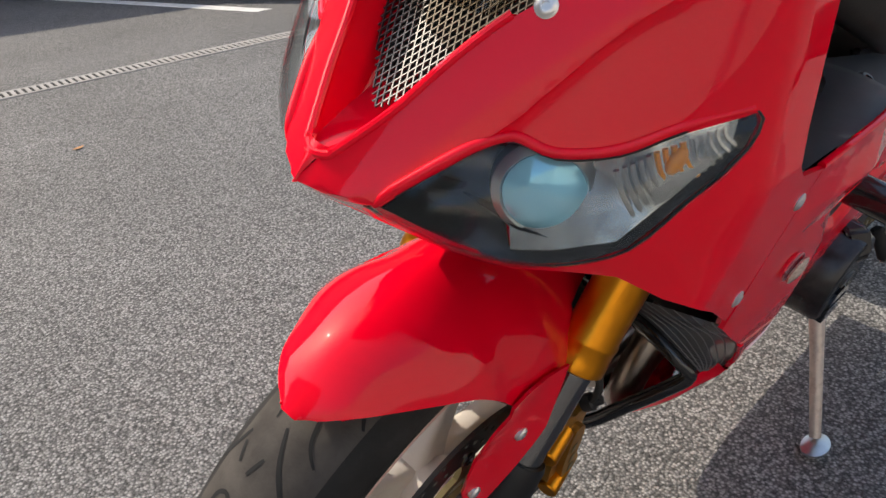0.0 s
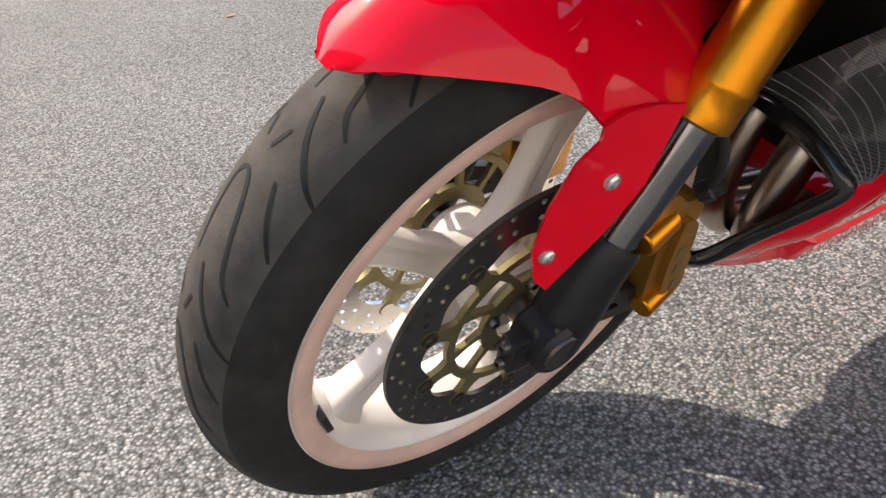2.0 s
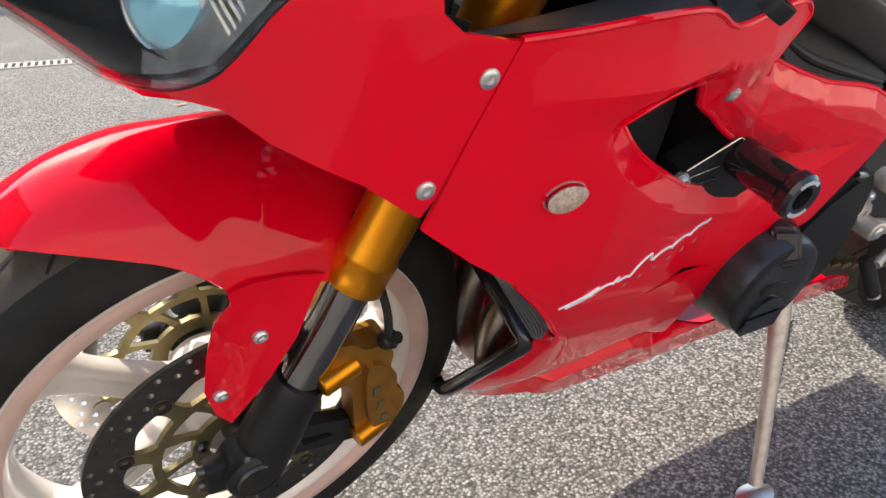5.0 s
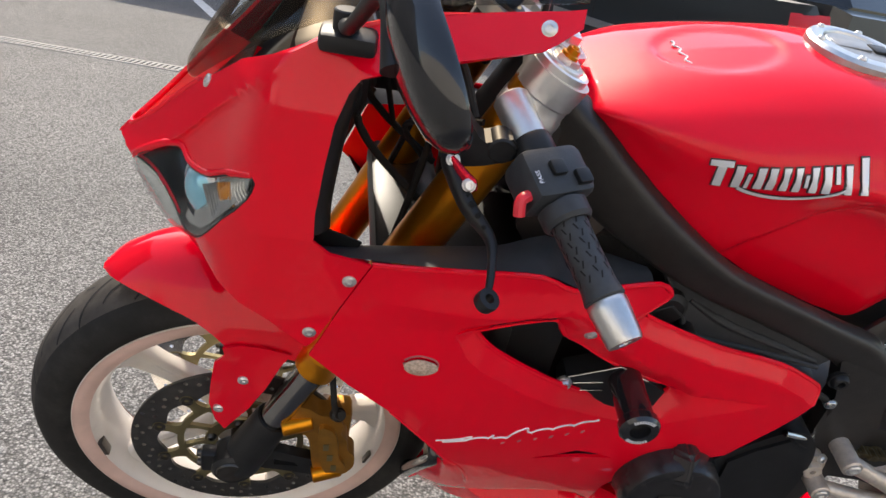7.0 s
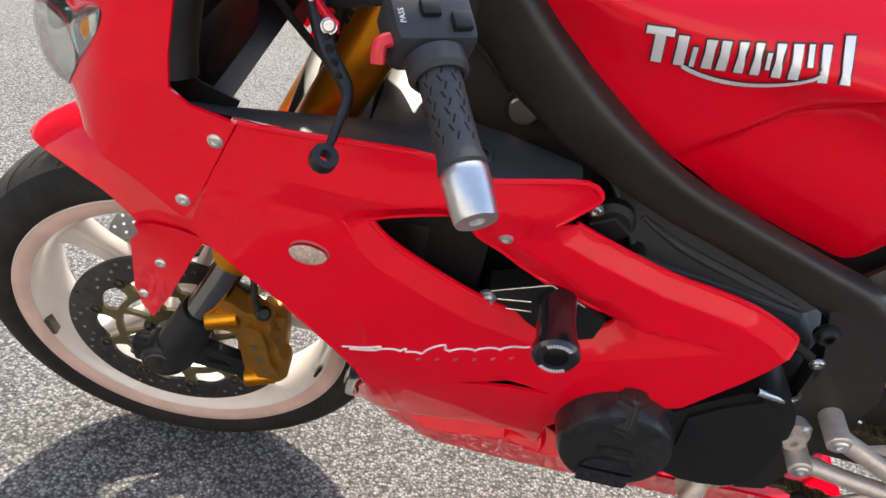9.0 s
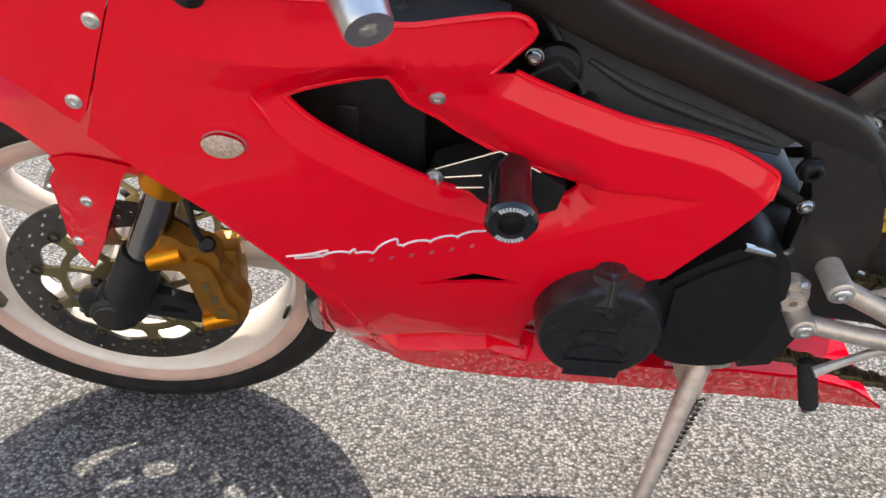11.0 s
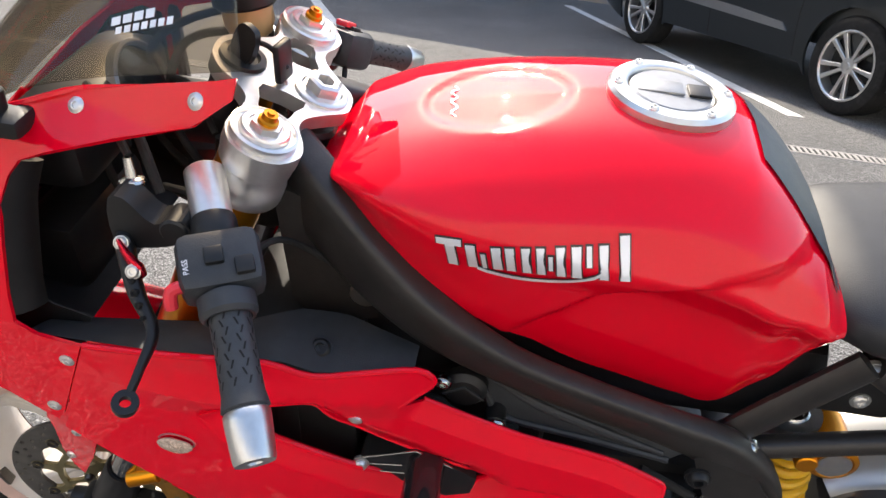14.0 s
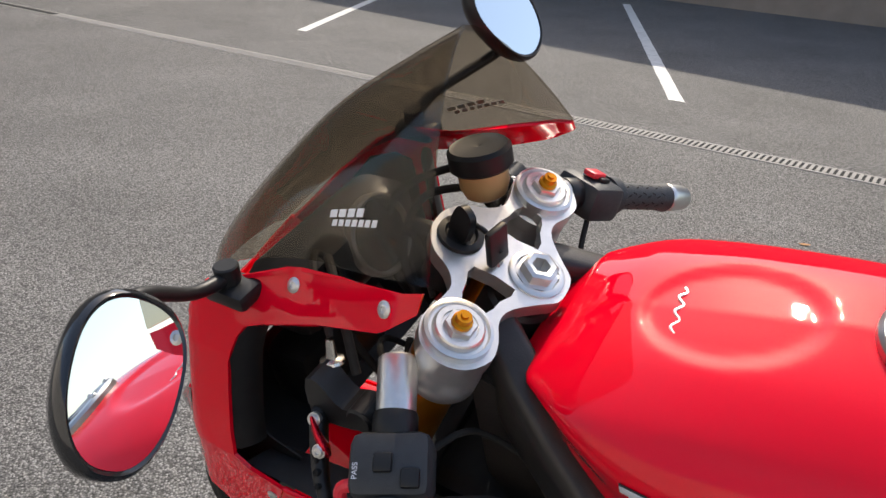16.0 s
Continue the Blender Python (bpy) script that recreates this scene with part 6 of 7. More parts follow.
    box(bm, (-0.013, -0.004, -0.028), (0.013, 0.004, 0.010), Matrix.Translation(k0 + Vector((0.036, -0.004, 0.004))) @ Matrix.Rotation(radians(80), 4, "Z"), 0.003)
    part("key_fob", bm, BLACK, yoke)
    bm = NB()
    tube(bm, [k0 + Vector((0.036, -0.006, -0.02)), k0 + Vector((0.038, -0.007, -0.04)), k0 + Vector((0.037, -0.007, -0.062))], 0.0022, 6, 3)
    part("spare_key", bm, STEEL, yoke)
    # bars
    for side in (-1, 1):
        z0 = 0.918
        c = STEER @ Vector((fork_x(z0) + 0.006, side * 0.102, z0))
        axis = (STEER.to_3x3() @ n).normalized()
        bm = NB()
        lathe(bm, [(0.0275, -0.014), (0.032, -0.014), (0.0335, -0.011), (0.0335, 0.006), (0.0315, 0.009), (0.0315, 0.020), (0.033, 0.022), (0.033, 0.036), (0.031, 0.038), (0.0275, 0.038)], axis_matrix(c, c + axis), 40, True)
        inner = Vector((0.262, side * 0.140, 0.930)) if side < 0 else Vector((0.262, 0.142, 0.935))
        end = Vector((0.358, side * 0.330, 0.832)) if side < 0 else Vector((0.361, 0.352, 0.822))
        d = (end - inner).normalized()
        clip = part("handlebar", bm, SILVER, bike, "silver clip-on handlebar with a black rubber grip")
        bm = NB()
        rod(bm, inner - d * 0.012, inner + d * 0.052, 0.0175, 0.0165, 28)
        part("bar_socket", bm, SILVER, clip)
        bm = NB()
        rod(bm, inner + d * 0.03, end, 0.011, seg=20)
        part("bar_tube", bm, BLACK, clip)
        g0, g1 = inner + d * 0.110, end - d * 0.034
        ln = (g1 - g0).length
        bm = NB()
        lathe(bm, [(0.011, -0.006), (0.0185, -0.005), (0.0195, -0.002), (0.0180, 0.004), (0.0165, 0.012), (0.0160, ln * 0.5), (0.0165, ln * 0.85), (0.0175, ln - 0.008), (0.0185, ln - 0.002), (0.0165, ln), (0.011, ln)], axis_matrix(g0, g1), 36, True)
        grip = part("grip", bm, GRIP, clip, "black rubber grip with diagonal cuts")
        am = axis_matrix(g0, g1)
        for k in range(9):
            for j in range(9):
                a = 2 * math.pi * (j + 0.5 * (k % 2)) / 9
                y0 = 0.014 + (ln - 0.030) * k / 9
                q = []
                for t in range(4):
                    yy, aa = y0 + 0.0062 * t / 3, a + 0.14 * t / 3 * (1 if k % 2 else -1)
                    q.append((yy, aa))
                bm = NB()
                rows = [[bm.verts.new(am @ Vector((0.01655 * math.cos(aa + e), yy, 0.01655 * math.sin(aa + e)))) for e in (-0.05, 0.05)] for yy, aa in q]
                for r, t in zip(rows, rows[1:]):
                    bm.faces.new((r[0], r[1], t[1], t[0]))
                part("grip_cut", bm, RECESS_BLACK, grip)
        bm = NB()
        lathe(bm, [(0, 0), (0.0165, 0), (0.0178, 0.002), (0.0178, 0.008), (0.0160, 0.036), (0.0150, 0.039), (0.006, 0.039), (0.005, 0.034), (0, 0.034)], axis_matrix(g1, g1 + d), 32)
        part("bar_end", bm, ALU, clip, "bright silver bar-end weight")
        # switch pod
        c0 = inner + d * 0.082
        q = Matrix.Translation(c0) @ axis_matrix((0, 0, 0), d)
        bm = NB()
        box(bm, (-0.033, -0.028, -0.022), (0.033, 0.024, 0.022), q, 0.010)
        pod = part("switch_pod", bm, PLASTIC, clip, "black switch pod")
        bm = NB()
        lathe(bm, [(0.018, 0.026), (0.023, 0.026), (0.023, 0.040), (0.020, 0.044), (0.018, 0.044)], q, 28, True)
        part("pod_collar", bm, PLASTIC, pod)
        for bx, by, bz, mt in ((0.004, -0.002, 0.022, BLACK), (-0.018, 0.010, 0.022, BLACK)) if side < 0 else ((0.010, -0.002, 0.022, BLACK), (-0.006, -0.014, 0.0242, LETTER), (-0.006, -0.008, 0.0242, LETTER), (-0.006, -0.002, 0.0242, LETTER), (-0.006, 0.004, 0.0242, LETTER)):
            bm = NB()
            s = 0.0075 if mt is BLACK else 0.0014
            box(bm, (bx - s, by - s, bz - 0.002), (bx + s, by + s, bz + (0.005 if mt is BLACK else 0.0004)), q, 0.002 if mt is BLACK else 0)
            part("switch" if mt is BLACK else "pod_mark", bm, mt, pod)
        if side < 0:
            fc = bpy.data.curves.new("pod_word", "FONT")
            fc.body, fc.size, fc.align_x, fc.extrude = "PASS", 0.0062, "CENTER", 0.0001
            tmp = bpy.data.objects.new("pod_word", fc)
            scene.collection.objects.link(tmp)
            dg = bpy.context.evaluated_depsgraph_get()
            word = bpy.data.meshes.new_from_object(tmp.evaluated_get(dg))
            bpy.data.objects.remove(tmp)
            word.transform(q @ Matrix.Translation((0.024, 0.004, 0.0224)) @ Matrix.Rotation(radians(-90), 4, "Z"))
            word.materials.clear()
            link("pod_word", word, LETTER, pod, "white printed word")
        bm = NB()
        if side < 0:
            tube(bm, [q @ Vector((0.028, 0.012, 0.006)), q @ Vector((0.040, 0.014, 0.004)), q @ Vector((0.042, 0.024, -0.006))], 0.0055, 10, 4)
            part("flash_trigger", bm, REDPLASTIC, pod, "red trigger")
        else:
            box(bm, (-0.006, -0.018, 0.024), (0.012, 0.002, 0.031), q, 0.002)
            part("kill_switch", bm, REDPLASTIC, pod, "red kill switch")
        # lever and perch
        g = lambda x, y, z: Vector((x + (0.008 if side > 0 else 0), -side * y, z))
        pv, kn, tip, pc = g(0.207, -0.192, 0.890), g(0.247, -0.245, 0.853), g(0.245, -0.300, 0.829), g(0.225, -0.172, 0.911)
        bm = NB()
        plate(bm, smooth_loop([(0.194, 0.908), (0.199, 0.888), (0.228, 0.889), (0.250, 0.896), (0.266, 0.905), (0.258, 0.922), (0.234, 0.915), (0.222, 0.926), (0.212, 0.938), (0.199, 0.936)], 2), Matrix.Translation((0, -0.186, 0)), 0.026)
        bmesh.ops.bevel(bm, geom=[e for e in bm.edges if len(e.link_faces) == 2 and e.calc_face_angle(0) > 1.0], offset=0.003, segments=2, affect="EDGES")
        rod(bm, (0.250, -0.188, 0.909), (0.250, -0.160, 0.909), 0.013, seg=24, bevel=0.002)
        if side > 0:
            for v in bm.verts:
                v.co = Vector((v.co.x + 0.008, -v.co.y, v.co.z))
        lathe(bm, [(0.011, -0.010), (0.018, -0.010), (0.019, -0.007), (0.019, 0.007), (0.018, 0.010), (0.011, 0.010)], axis_matrix(inner + d * 0.046, inner + d * 0.056), 24, True)
        part("lever_perch", bm, BLACK, clip, "black lever perch")
        bm = NB()
        tube(bm, [g(0.203, -0.182, 0.897), pv, g(0.225, -0.220, 0.868), kn, g(0.248, -0.275, 0.842), g(0.246, -0.292, 0.833)], [0.0075, 0.0095, 0.0085, 0.0058, 0.0042, 0.0038], 16, 6, 0.8, 0.65)
        lever = part("lever", bm, BLACK, clip, "black folding lever with red adjuster")
        bm = NB()
        lathe(bm, [(0.0045, -0.005), (0.010, -0.005), (0.0105, 0), (0.010, 0.005), (0.0045, 0.005)], axis_matrix(tip, tip + Vector((0.35, -0.3, 0.9))), 20, True)
        part("lever_tip", bm, BLACK, lever)
        for k in range(4):
            bolt(lever, pv.lerp(kn, 0.38 + 0.15 * k) + Vector((-0.001, -side * -0.0062, 0.0040)), (-0.2, side * 0.8, 0.55), 0.0034 - 0.0005 * k, 0.0008, RECESS_BLACK, "lever_hole")
        bm = NB()
        tube(bm, [g(0.205, -0.196, 0.902), g(0.214, -0.203, 0.893), g(0.224, -0.208, 0.884), g(0.229, -0.210, 0.878)], [0.003, 0.006, 0.009, 0.004], 12, 4, 0.6)
        part("adjuster", bm, REDANO, lever, "red anodised span adjuster")
        for o in ((0.207, -0.196, 0.899), (0.223, -0.214, 0.886)):
            bolt(lever, g(*o), (0.1, side * 0.8, 0.55), 0.0055, 0.003)
        # cables
        bm = NB()
        tube(bm, [pc + Vector((0, -side * 0.02, 0.01)), pc + Vector((-0.03, -side * 0.05, 0.06)), Vector((0.13, side * 0.06, 0.95)), Vector((0.12, side * 0.05, 0.84)), Vector((0.22, side * 0.06, 0.74))], 0.0045, 10)
        part("cable", bm, RUBBER, clip)
        bm = NB()
        tube(bm, [c0 + Vector((0.01, -side * 0.03, -0.01)), Vector((0.32, side * 0.12, 0.86)), Vector((0.37, side * 0.09, 0.80)), Vector((0.40, side * 0.06, 0.74))], 0.0032, 8)
        part("switch_wire", bm, RUBBER, clip)
    # clutch cable adjuster and brake reservoir
    bm = NB()
    lathe(bm, [(0, 0), (0.005, 0), (0.005, 0.006), (0.0105, 0.007), (0.0115, 0.009), (0.0105, 0.0115), (0.005, 0.013), (0.0035, 0.030), (0, 0.031)], axis_matrix((0.207, -0.160, 0.925), (0.200, -0.145, 0.98)), 24)
    part("cable_adjuster", bm, STEEL, bike, "bright cable adjuster wheel")
    bm = NB()
    tube(bm, [(0.232, 0.142, 0.925), (0.218, 0.165, 0.918), (0.208, 0.190, 0.908)], [0.012, 0.014, 0.011], 18, 4, 1.0, 0.6)
    mc = part("master_cylinder", bm, BLACK, bike, "black brake master cylinder")
    for p in ((0.226, 0.150, 0.938), (0.212, 0.182, 0.926)):
        bolt(mc, p, (0, 0, 1), 0.006, 0.003)
    bm = NB()
    tube(bm, [(0.238, 0.140, 0.925), (0.205, 0.10, 0.955), (0.16, 0.06, 0.95), (0.15, 0.03, 0.88), (0.20, 0.02, 0.80)], 0.0045, 10)
    part("brake_line", bm, RUBBER, mc)
    for pts in ([(0.203, -0.150, 0.955), (0.17, -0.12, 0.985), (0.13, -0.07, 0.965), (0.13, -0.03, 0.88)], [(0.24, -0.12, 0.90), (0.20, -0.09, 0.88), (0.17, -0.04, 0.84), (0.20, 0.0, 0.78)], [(0.22, -0.02, 0.90), (0.18, 0.02, 0.93), (0.14, 0.05, 0.90), (0.16, 0.04, 0.80)]):
        bm = NB()
        tube(bm, pts, 0.0035, 8)
        part("wiring_lead", bm, RUBBER, bike)
    r0, r1 = Vector((0.228, 0.088, 0.955)), Vector((0.220, 0.092, 1.012))
    bm = NB()
    lathe(bm, [(0, 0), (0.013, 0), (0.022, 0.006), (0.0265, 0.018), (0.0265, 0.040), (0, 0.040)], axis_matrix(r0, r1), 32)
    res = part("brake_reservoir", bm, RESIN, bike, "amber translucent brake fluid reservoir with a black lid")
    bm = NB()
    lathe(bm, [(0, 0.036), (0.031, 0.036), (0.0335, 0.039), (0.0335, 0.056), (0.030, 0.060), (0.025, 0.0585), (0.006, 0.0595), (0, 0.058)], axis_matrix(r0, r1), 40)
    part("lid", bm, BLACK, res, "ribbed black lid")
    bm = NB()
    tube(bm, [r0, r0 + Vector((-0.01, 0.03, -0.03)), Vector((0.225, 0.15, 0.93))], 0.006, 10)
    part("reservoir_hose", bm, RUBBER, res)


GRIP = mat("grip_rubber", (0.03, 0.033, 0.037), 0.55, vary=0.15, scale=120, bump=0.15, bump_scale=900)
REDPLASTIC = mat("red_plastic", (0.75, 0.03, 0.05), 0.35)
RESIN = mat("reservoir_resin", (0.55, 0.33, 0.15), 0.35, vary=0.1, scale=20)
cockpit()


def mirrors():
    for side, c, nrm in ((-1, Vector((0.168, -0.305, 1.037)), Vector((0.90, 0.20, 0.325))), (1, Vector((0.150, -0.300, 1.066)), Vector((0.88, 0.12, 0.45)))):
        nrm = nrm.normalized()
        la = Vector((-0.28, 0.82, 0.50)) if side < 0 else Vector((-0.30, 0.35, 0.85))
        la = (la - nrm * la.dot(nrm)).normalized()
        sa = nrm.cross(la)
        flip = lambda v: Vector((v.x, v.y * -side, v.z))
        rim = []
        N = 48
        for i in range(N):
            t = 2 * math.pi * i / N
            rim.append((0.061 * squared(math.cos(t), 0.85), (0.0445 + 0.005 * math.cos(t)) * squared(math.sin(t), 0.85)))
        at = lambda k, off: [flip(c + la * (a * k) + sa * (b * k) + nrm * off) for a, b in rim]
        bm = NB()
        loft(bm, [at(0.93, 0.002), at(0.985, 0.004), at(1.04, 0.001), at(1.05, -0.008), at(0.98, -0.016), at(0.80, -0.024), at(0.48, -0.029), at(0.1, -0.031)])
        shell = part("mirror", bm, GLOSSBLACK if side < 0 else BLACK, bike, "oval mirror in a black shell", 50)
        bm = NB()
        vs = [bm.verts.new(v) for v in at(0.935, 0.0028)]
        bm.faces.new(vs)
        part("mirror_glass", bm, MIRROR, shell, "mirror glass")
        bm = NB()
        tube(bm, [flip(Vector((0.100, -0.153, 0.990))), flip(Vector((0.105, -0.195, 1.005))), flip(c + la * 0.06 * (1 if side < 0 else -0.6) - nrm * 0.02), flip(c - nrm * 0.03)], [0.008, 0.006, 0.007, 0.011], 12, 5)
        part("stalk", bm, BLACK, shell)
        bm = NB()
        box(bm, (0.078, -0.172, 0.968), (0.128, -0.138, 0.986), None, 0.006)
        rod(bm, (0.100, -0.155, 0.984), (0.100, -0.153, 1.003), 0.0115, seg=20)
        for v in bm.verts:
            v.co = flip(v.co)
        part("mount", bm, BLACK, shell)


mirrors()


def rear_end():
    for side in (-1, 1):
        bm = NB()
        arm = [(0.80, 0.500), (0.90, 0.512), (1.03, 0.506), (1.17, 0.462), (1.46, 0.350), (1.46, 0.285), (1.25, 0.300), (1.10, 0.345), (0.93, 0.395), (0.80, 0.405)]
        bmp = plate(bm, arm, Matrix.Translation((0, side * 0.098 - 0.018, 0)), 0.036)
        bmesh.ops.bevel(bmp, geom=[e for e in bmp.edges if len(e.link_faces) == 2 and e.calc_face_angle(0) > 1.0], offset=0.008, segments=2, affect="EDGES")
        part("swingarm", bmp, FRAME, bike, "matt black swingarm beam")
    # guard over the swingarm and hugger
    bm = NB()

    def hug(u, s):
        zr = 0.565 + 0.10 * math.sin(min(1.0, u * 1.6) * math.pi / 2)
        ze = 0.518 + 0.055 * math.sin(min(1.0, u * 1.6) * math.pi / 2)
        x = 0.925 + 0.52 * u
        q = s * math.pi / 2
        return Vector((x + 0.04 * (1 - math.cos(q)) * (1 - u), 0.10 * math.sin(q), zr + (ze - zr) * (1 - math.cos(q))))
    n = 16
    out = [(i / n, -1) for i in range(n + 1)] + [(1, s / 8) for s in range(-7, 9)] + [(i / n, 1) for i in range(n - 1, -1, -1)] + [(0, s / 8) for s in range(7, -8, -1)]
    sheet(bm, out, hug, (), 0.08, 0.004, (0, 0, 1))
    hg = part("rear_hugger", bm, HUGGER, bike, "silver and black rear mudguard", 40)
    bm = NB()
    plate(bm, smooth_loop([(0.930, 0.556), (0.955, 0.588), (1.000, 0.603), (1.022, 0.640), (1.06, 0.662), (1.15, 0.645), (1.25, 0.58), (1.34, 0.48), (1.30, 0.44), (1.17, 0.495), (1.09, 0.562), (1.02, 0.568)], 3), Matrix.Translation((0, -0.112, 0)), 0.012)
    part("chain_guard", bm, GUARD, hg, "black chain guard")
    for x, z in ((0.947, 0.575), (1.025, 0.590)):
        bolt(hg, (x, -0.113, z), (0, -1, 0), 0.010, 0.003, BLACK)
    # shock
    a, b = Vector((0.905, -0.055, 0.455)), Vector((0.868, -0.055, 0.655))
    bm = NB()
    rod(bm, a, b, 0.017, seg=24)
    sh = part("rear_shock", bm, STEEL, bike, "rear shock absorber with a yellow spring")
    ax = axis_matrix(a, b)
    bm = NB()
    tube(bm, [ax @ Vector((0.030 * math.cos(t * 1.05), 0.012 + 0.0034 * t, 0.030 * math.sin(t * 1.05))) for t in range(42)], 0.0062, 10, 3)
    part("spring", bm, YELLOW, sh, "yellow coil spring")
    bm = NB()
    lathe(bm, [(0, 0.155), (0.034, 0.155), (0.036, 0.160), (0.036, 0.176), (0.030, 0.180), (0.030, 0.20), (0, 0.20)], ax, 32)
    part("preload_collar", bm, ALU, sh)
    bm = NB()
    lathe(bm, [(0, 0.002), (0.019, 0.002), (0.0205, 0.0), (0.026, 0.002), (0.027, 0.010), (0.0255, 0.014), (0.0245, 0.06), (0, 0.06)], axis_matrix((0.907, -0.106, 0.631), (0.907, -0.02, 0.631)), 36)
    rsv = part("shock_reservoir", bm, GOLD, bike, "gold shock reservoir with a pale end cap")
    bm = NB()
    lathe(bm, [(0, 0), (0.0185, 0), (0.0185, 0.004), (0, 0.004)], axis_matrix((0.907, -0.1065, 0.631), (0.907, -0.02, 0.631)), 32)
    part("end_cap", bm, ALU, rsv)
    bm = NB()
    rod(bm, (0.872, -0.118, 0.640), (0.872, -0.09, 0.640), 0.012, seg=20)
    part("clevis", bm, GOLD, sh)
    # inner black mudguard in front of the rear tyre
    bm = NB()
    box(bm, (0.80, -0.085, 0.43), (1.06, 0.085, 0.50), None, 0.02)
    part("linkage_cover", bm, BLACK, bike)
    # chain: links along both runs
    plate_l = [(0.0095 * math.cos(t), 0.0045 * math.sin(t)) for t in [2 * math.pi * k / 10 for k in range(10)]]
    bm = NB()
    plate(bm, plate_l, Matrix.Translation((0, -0.0095, 0)), 0.003)
    plate(bm, plate_l, Matrix.Translation((0, 0.0065, 0)), 0.003)
    rod(bm, (-0.005, -0.010, 0), (-0.005, 0.010, 0), 0.0042, seg=8)
    rod(bm, (0.005, -0.010, 0), (0.005, 0.010, 0), 0.0042, seg=8)
    me = bpy.data.meshes.new("link")
    bm.to_mesh(me)
    bm.free()
    chain = new("drive_chain")
    chain.parent = bike
    tagged(chain, "oily bronze drive chain")
    runs = [((0.80, 0.487), (1.40, 0.425)), ((0.80, 0.352), (1.40, 0.205))]
    for (x0, z0), (x1, z1) in runs:
        ln = math.hypot(x1 - x0, z1 - z0)
        k = int(ln / 0.0159)
        for i in range(k):
            t = i / k
            ob = link("link", me, CHAIN, chain)
            ob.location = (x0 + (x1 - x0) * t, -0.130 + (0.003 if i % 2 else 0), z0 + (z1 - z0) * t - 0.004 * math.sin(math.pi * t))
            ob.rotation_euler = (0, -math.atan2(z1 - z0, x1 - x0), 0)
    teeth = []
    for i in range(43 * 4):
        t = 2 * math.pi * i / (43 * 4)
        r = 0.108 + (0.005 if i % 4 in (1, 2) else 0)
        teeth.append((1.41 + r * math.cos(t), 0.312 + r * math.sin(t)))
    bm = plate(NB(), teeth, Matrix.Translation((0, -0.133, 0)), 0.006, [circle(1.41, 0.312, 0.075, 40)])
    part("rear_sprocket", bm, STEEL, bike)
    # side plate with rear-set controls
    bm = NB()
    plate(bm, smooth_loop([(0.781, 0.484), (0.794, 0.494), (0.810, 0.484), (0.814, 0.459), (0.802, 0.444), (0.786, 0.454)], 3), Matrix.Translation((0, -0.158, 0)), 0.014)
    piv = part("pivot_cap", bm, BRUSHED, bike, "worn steel swingarm pivot nut and lock plate")
    bm = NB()
    lathe(bm, [(0.005, 0.008), (0.0135, 0.008), (0.015, 0.006), (0.015, 0), (0.005, 0)], axis_matrix((0.796, -0.158, 0.467), (0.796, -0.26, 0.467)), 6, True)
    part("pivot_nut", bm, BRUSHED, piv)
    bolt(piv, (0.801, -0.159, 0.489), (0, -1, 0), 0.006, 0.004)
    bm = NB()
    j = Vector((0.938, -0.195, 0.462))
    tube(bm, [(0.825, -0.172, 0.505), (0.87, -0.180, 0.488), tuple(j)], [0.0125, 0.0115, 0.012], 14, 5)
    tube(bm, [(0.809, -0.172, 0.447), (0.87, -0.182, 0.444), (0.938, -0.196, 0.448)], [0.0115, 0.0105, 0.012], 14, 5)
    rod(bm, (0.938, -0.196, 0.435), (0.945, -0.200, 0.470), 0.015, seg=20)
    root = part("rearset", bm, BRUSHED, bike, "brushed aluminium footrest hanger with heel guard")
    for x, z in ((0.825, 0.506), (0.809, 0.447)):
        bm = NB()
        rod(bm, (x, -0.140, z), (x, -0.186, z), 0.014, seg=24)
        part("boss", bm, BRUSHED, root)
        bolt(root, (x, -0.187, z), (0, -1, 0), 0.009, 0.003)
    heel = [(0.850, 0.516), (0.900, 0.541), (0.982, 0.580), (0.990, 0.574), (0.989, 0.556), (0.974, 0.532), (0.945, 0.516), (0.922, 0.500), (0.893, 0.505)]
    h1 = [(0.955, 0.556), (0.978, 0.566), (0.972, 0.547), (0.945, 0.537)]
    h2 = [(0.888, 0.523), (0.938, 0.547), (0.93, 0.529), (0.905, 0.513)]
    bm = plate(NB(), heel, Matrix.Translation((0, -0.190, 0)), 0.004, [h1, h2])
    part("heel_guard", bm, BRUSHED, root)
    bm = NB()
    pa, pb = Vector((0.945, -0.205, 0.452)), Vector((0.978, -0.262, 0.392))
    rod(bm, pa, pb, 0.0125, 0.0115, 20)
    peg = part("foot_peg", bm, ALU, root, "knurled aluminium foot peg")
    am = axis_matrix(pa, pb)
    ln = (pb - pa).length
    for k in range(9):
        for q in range(10):
            t = 2 * math.pi * (q + 0.5 * (k % 2)) / 10
            bm = NB()
            y = 0.008 + (ln - 0.014) * k / 8
            rod(bm, am @ Vector((0.011 * math.cos(t), y, 0.011 * math.sin(t))), am @ Vector((0.0145 * math.cos(t), y, 0.0145 * math.sin(t))), 0.0022, 0.0008, 6)
            part("knurl", bm, ALU, peg)
    bm = NB()
    tube(bm, [(0.930, -0.190, 0.437), (0.90, -0.186, 0.425), (0.865, -0.190, 0.405), (0.838, -0.196, 0.392)], [0.006, 0.005, 0.005, 0.007], 10, 5)
    lev = part("shift_lever", bm, BRUSHED, root, "gear lever with a black rubber tip")
    bm = NB()
    rod(bm, (0.835, -0.180, 0.395), (0.846, -0.212, 0.348), 0.0105, seg=18, bevel=0.003)
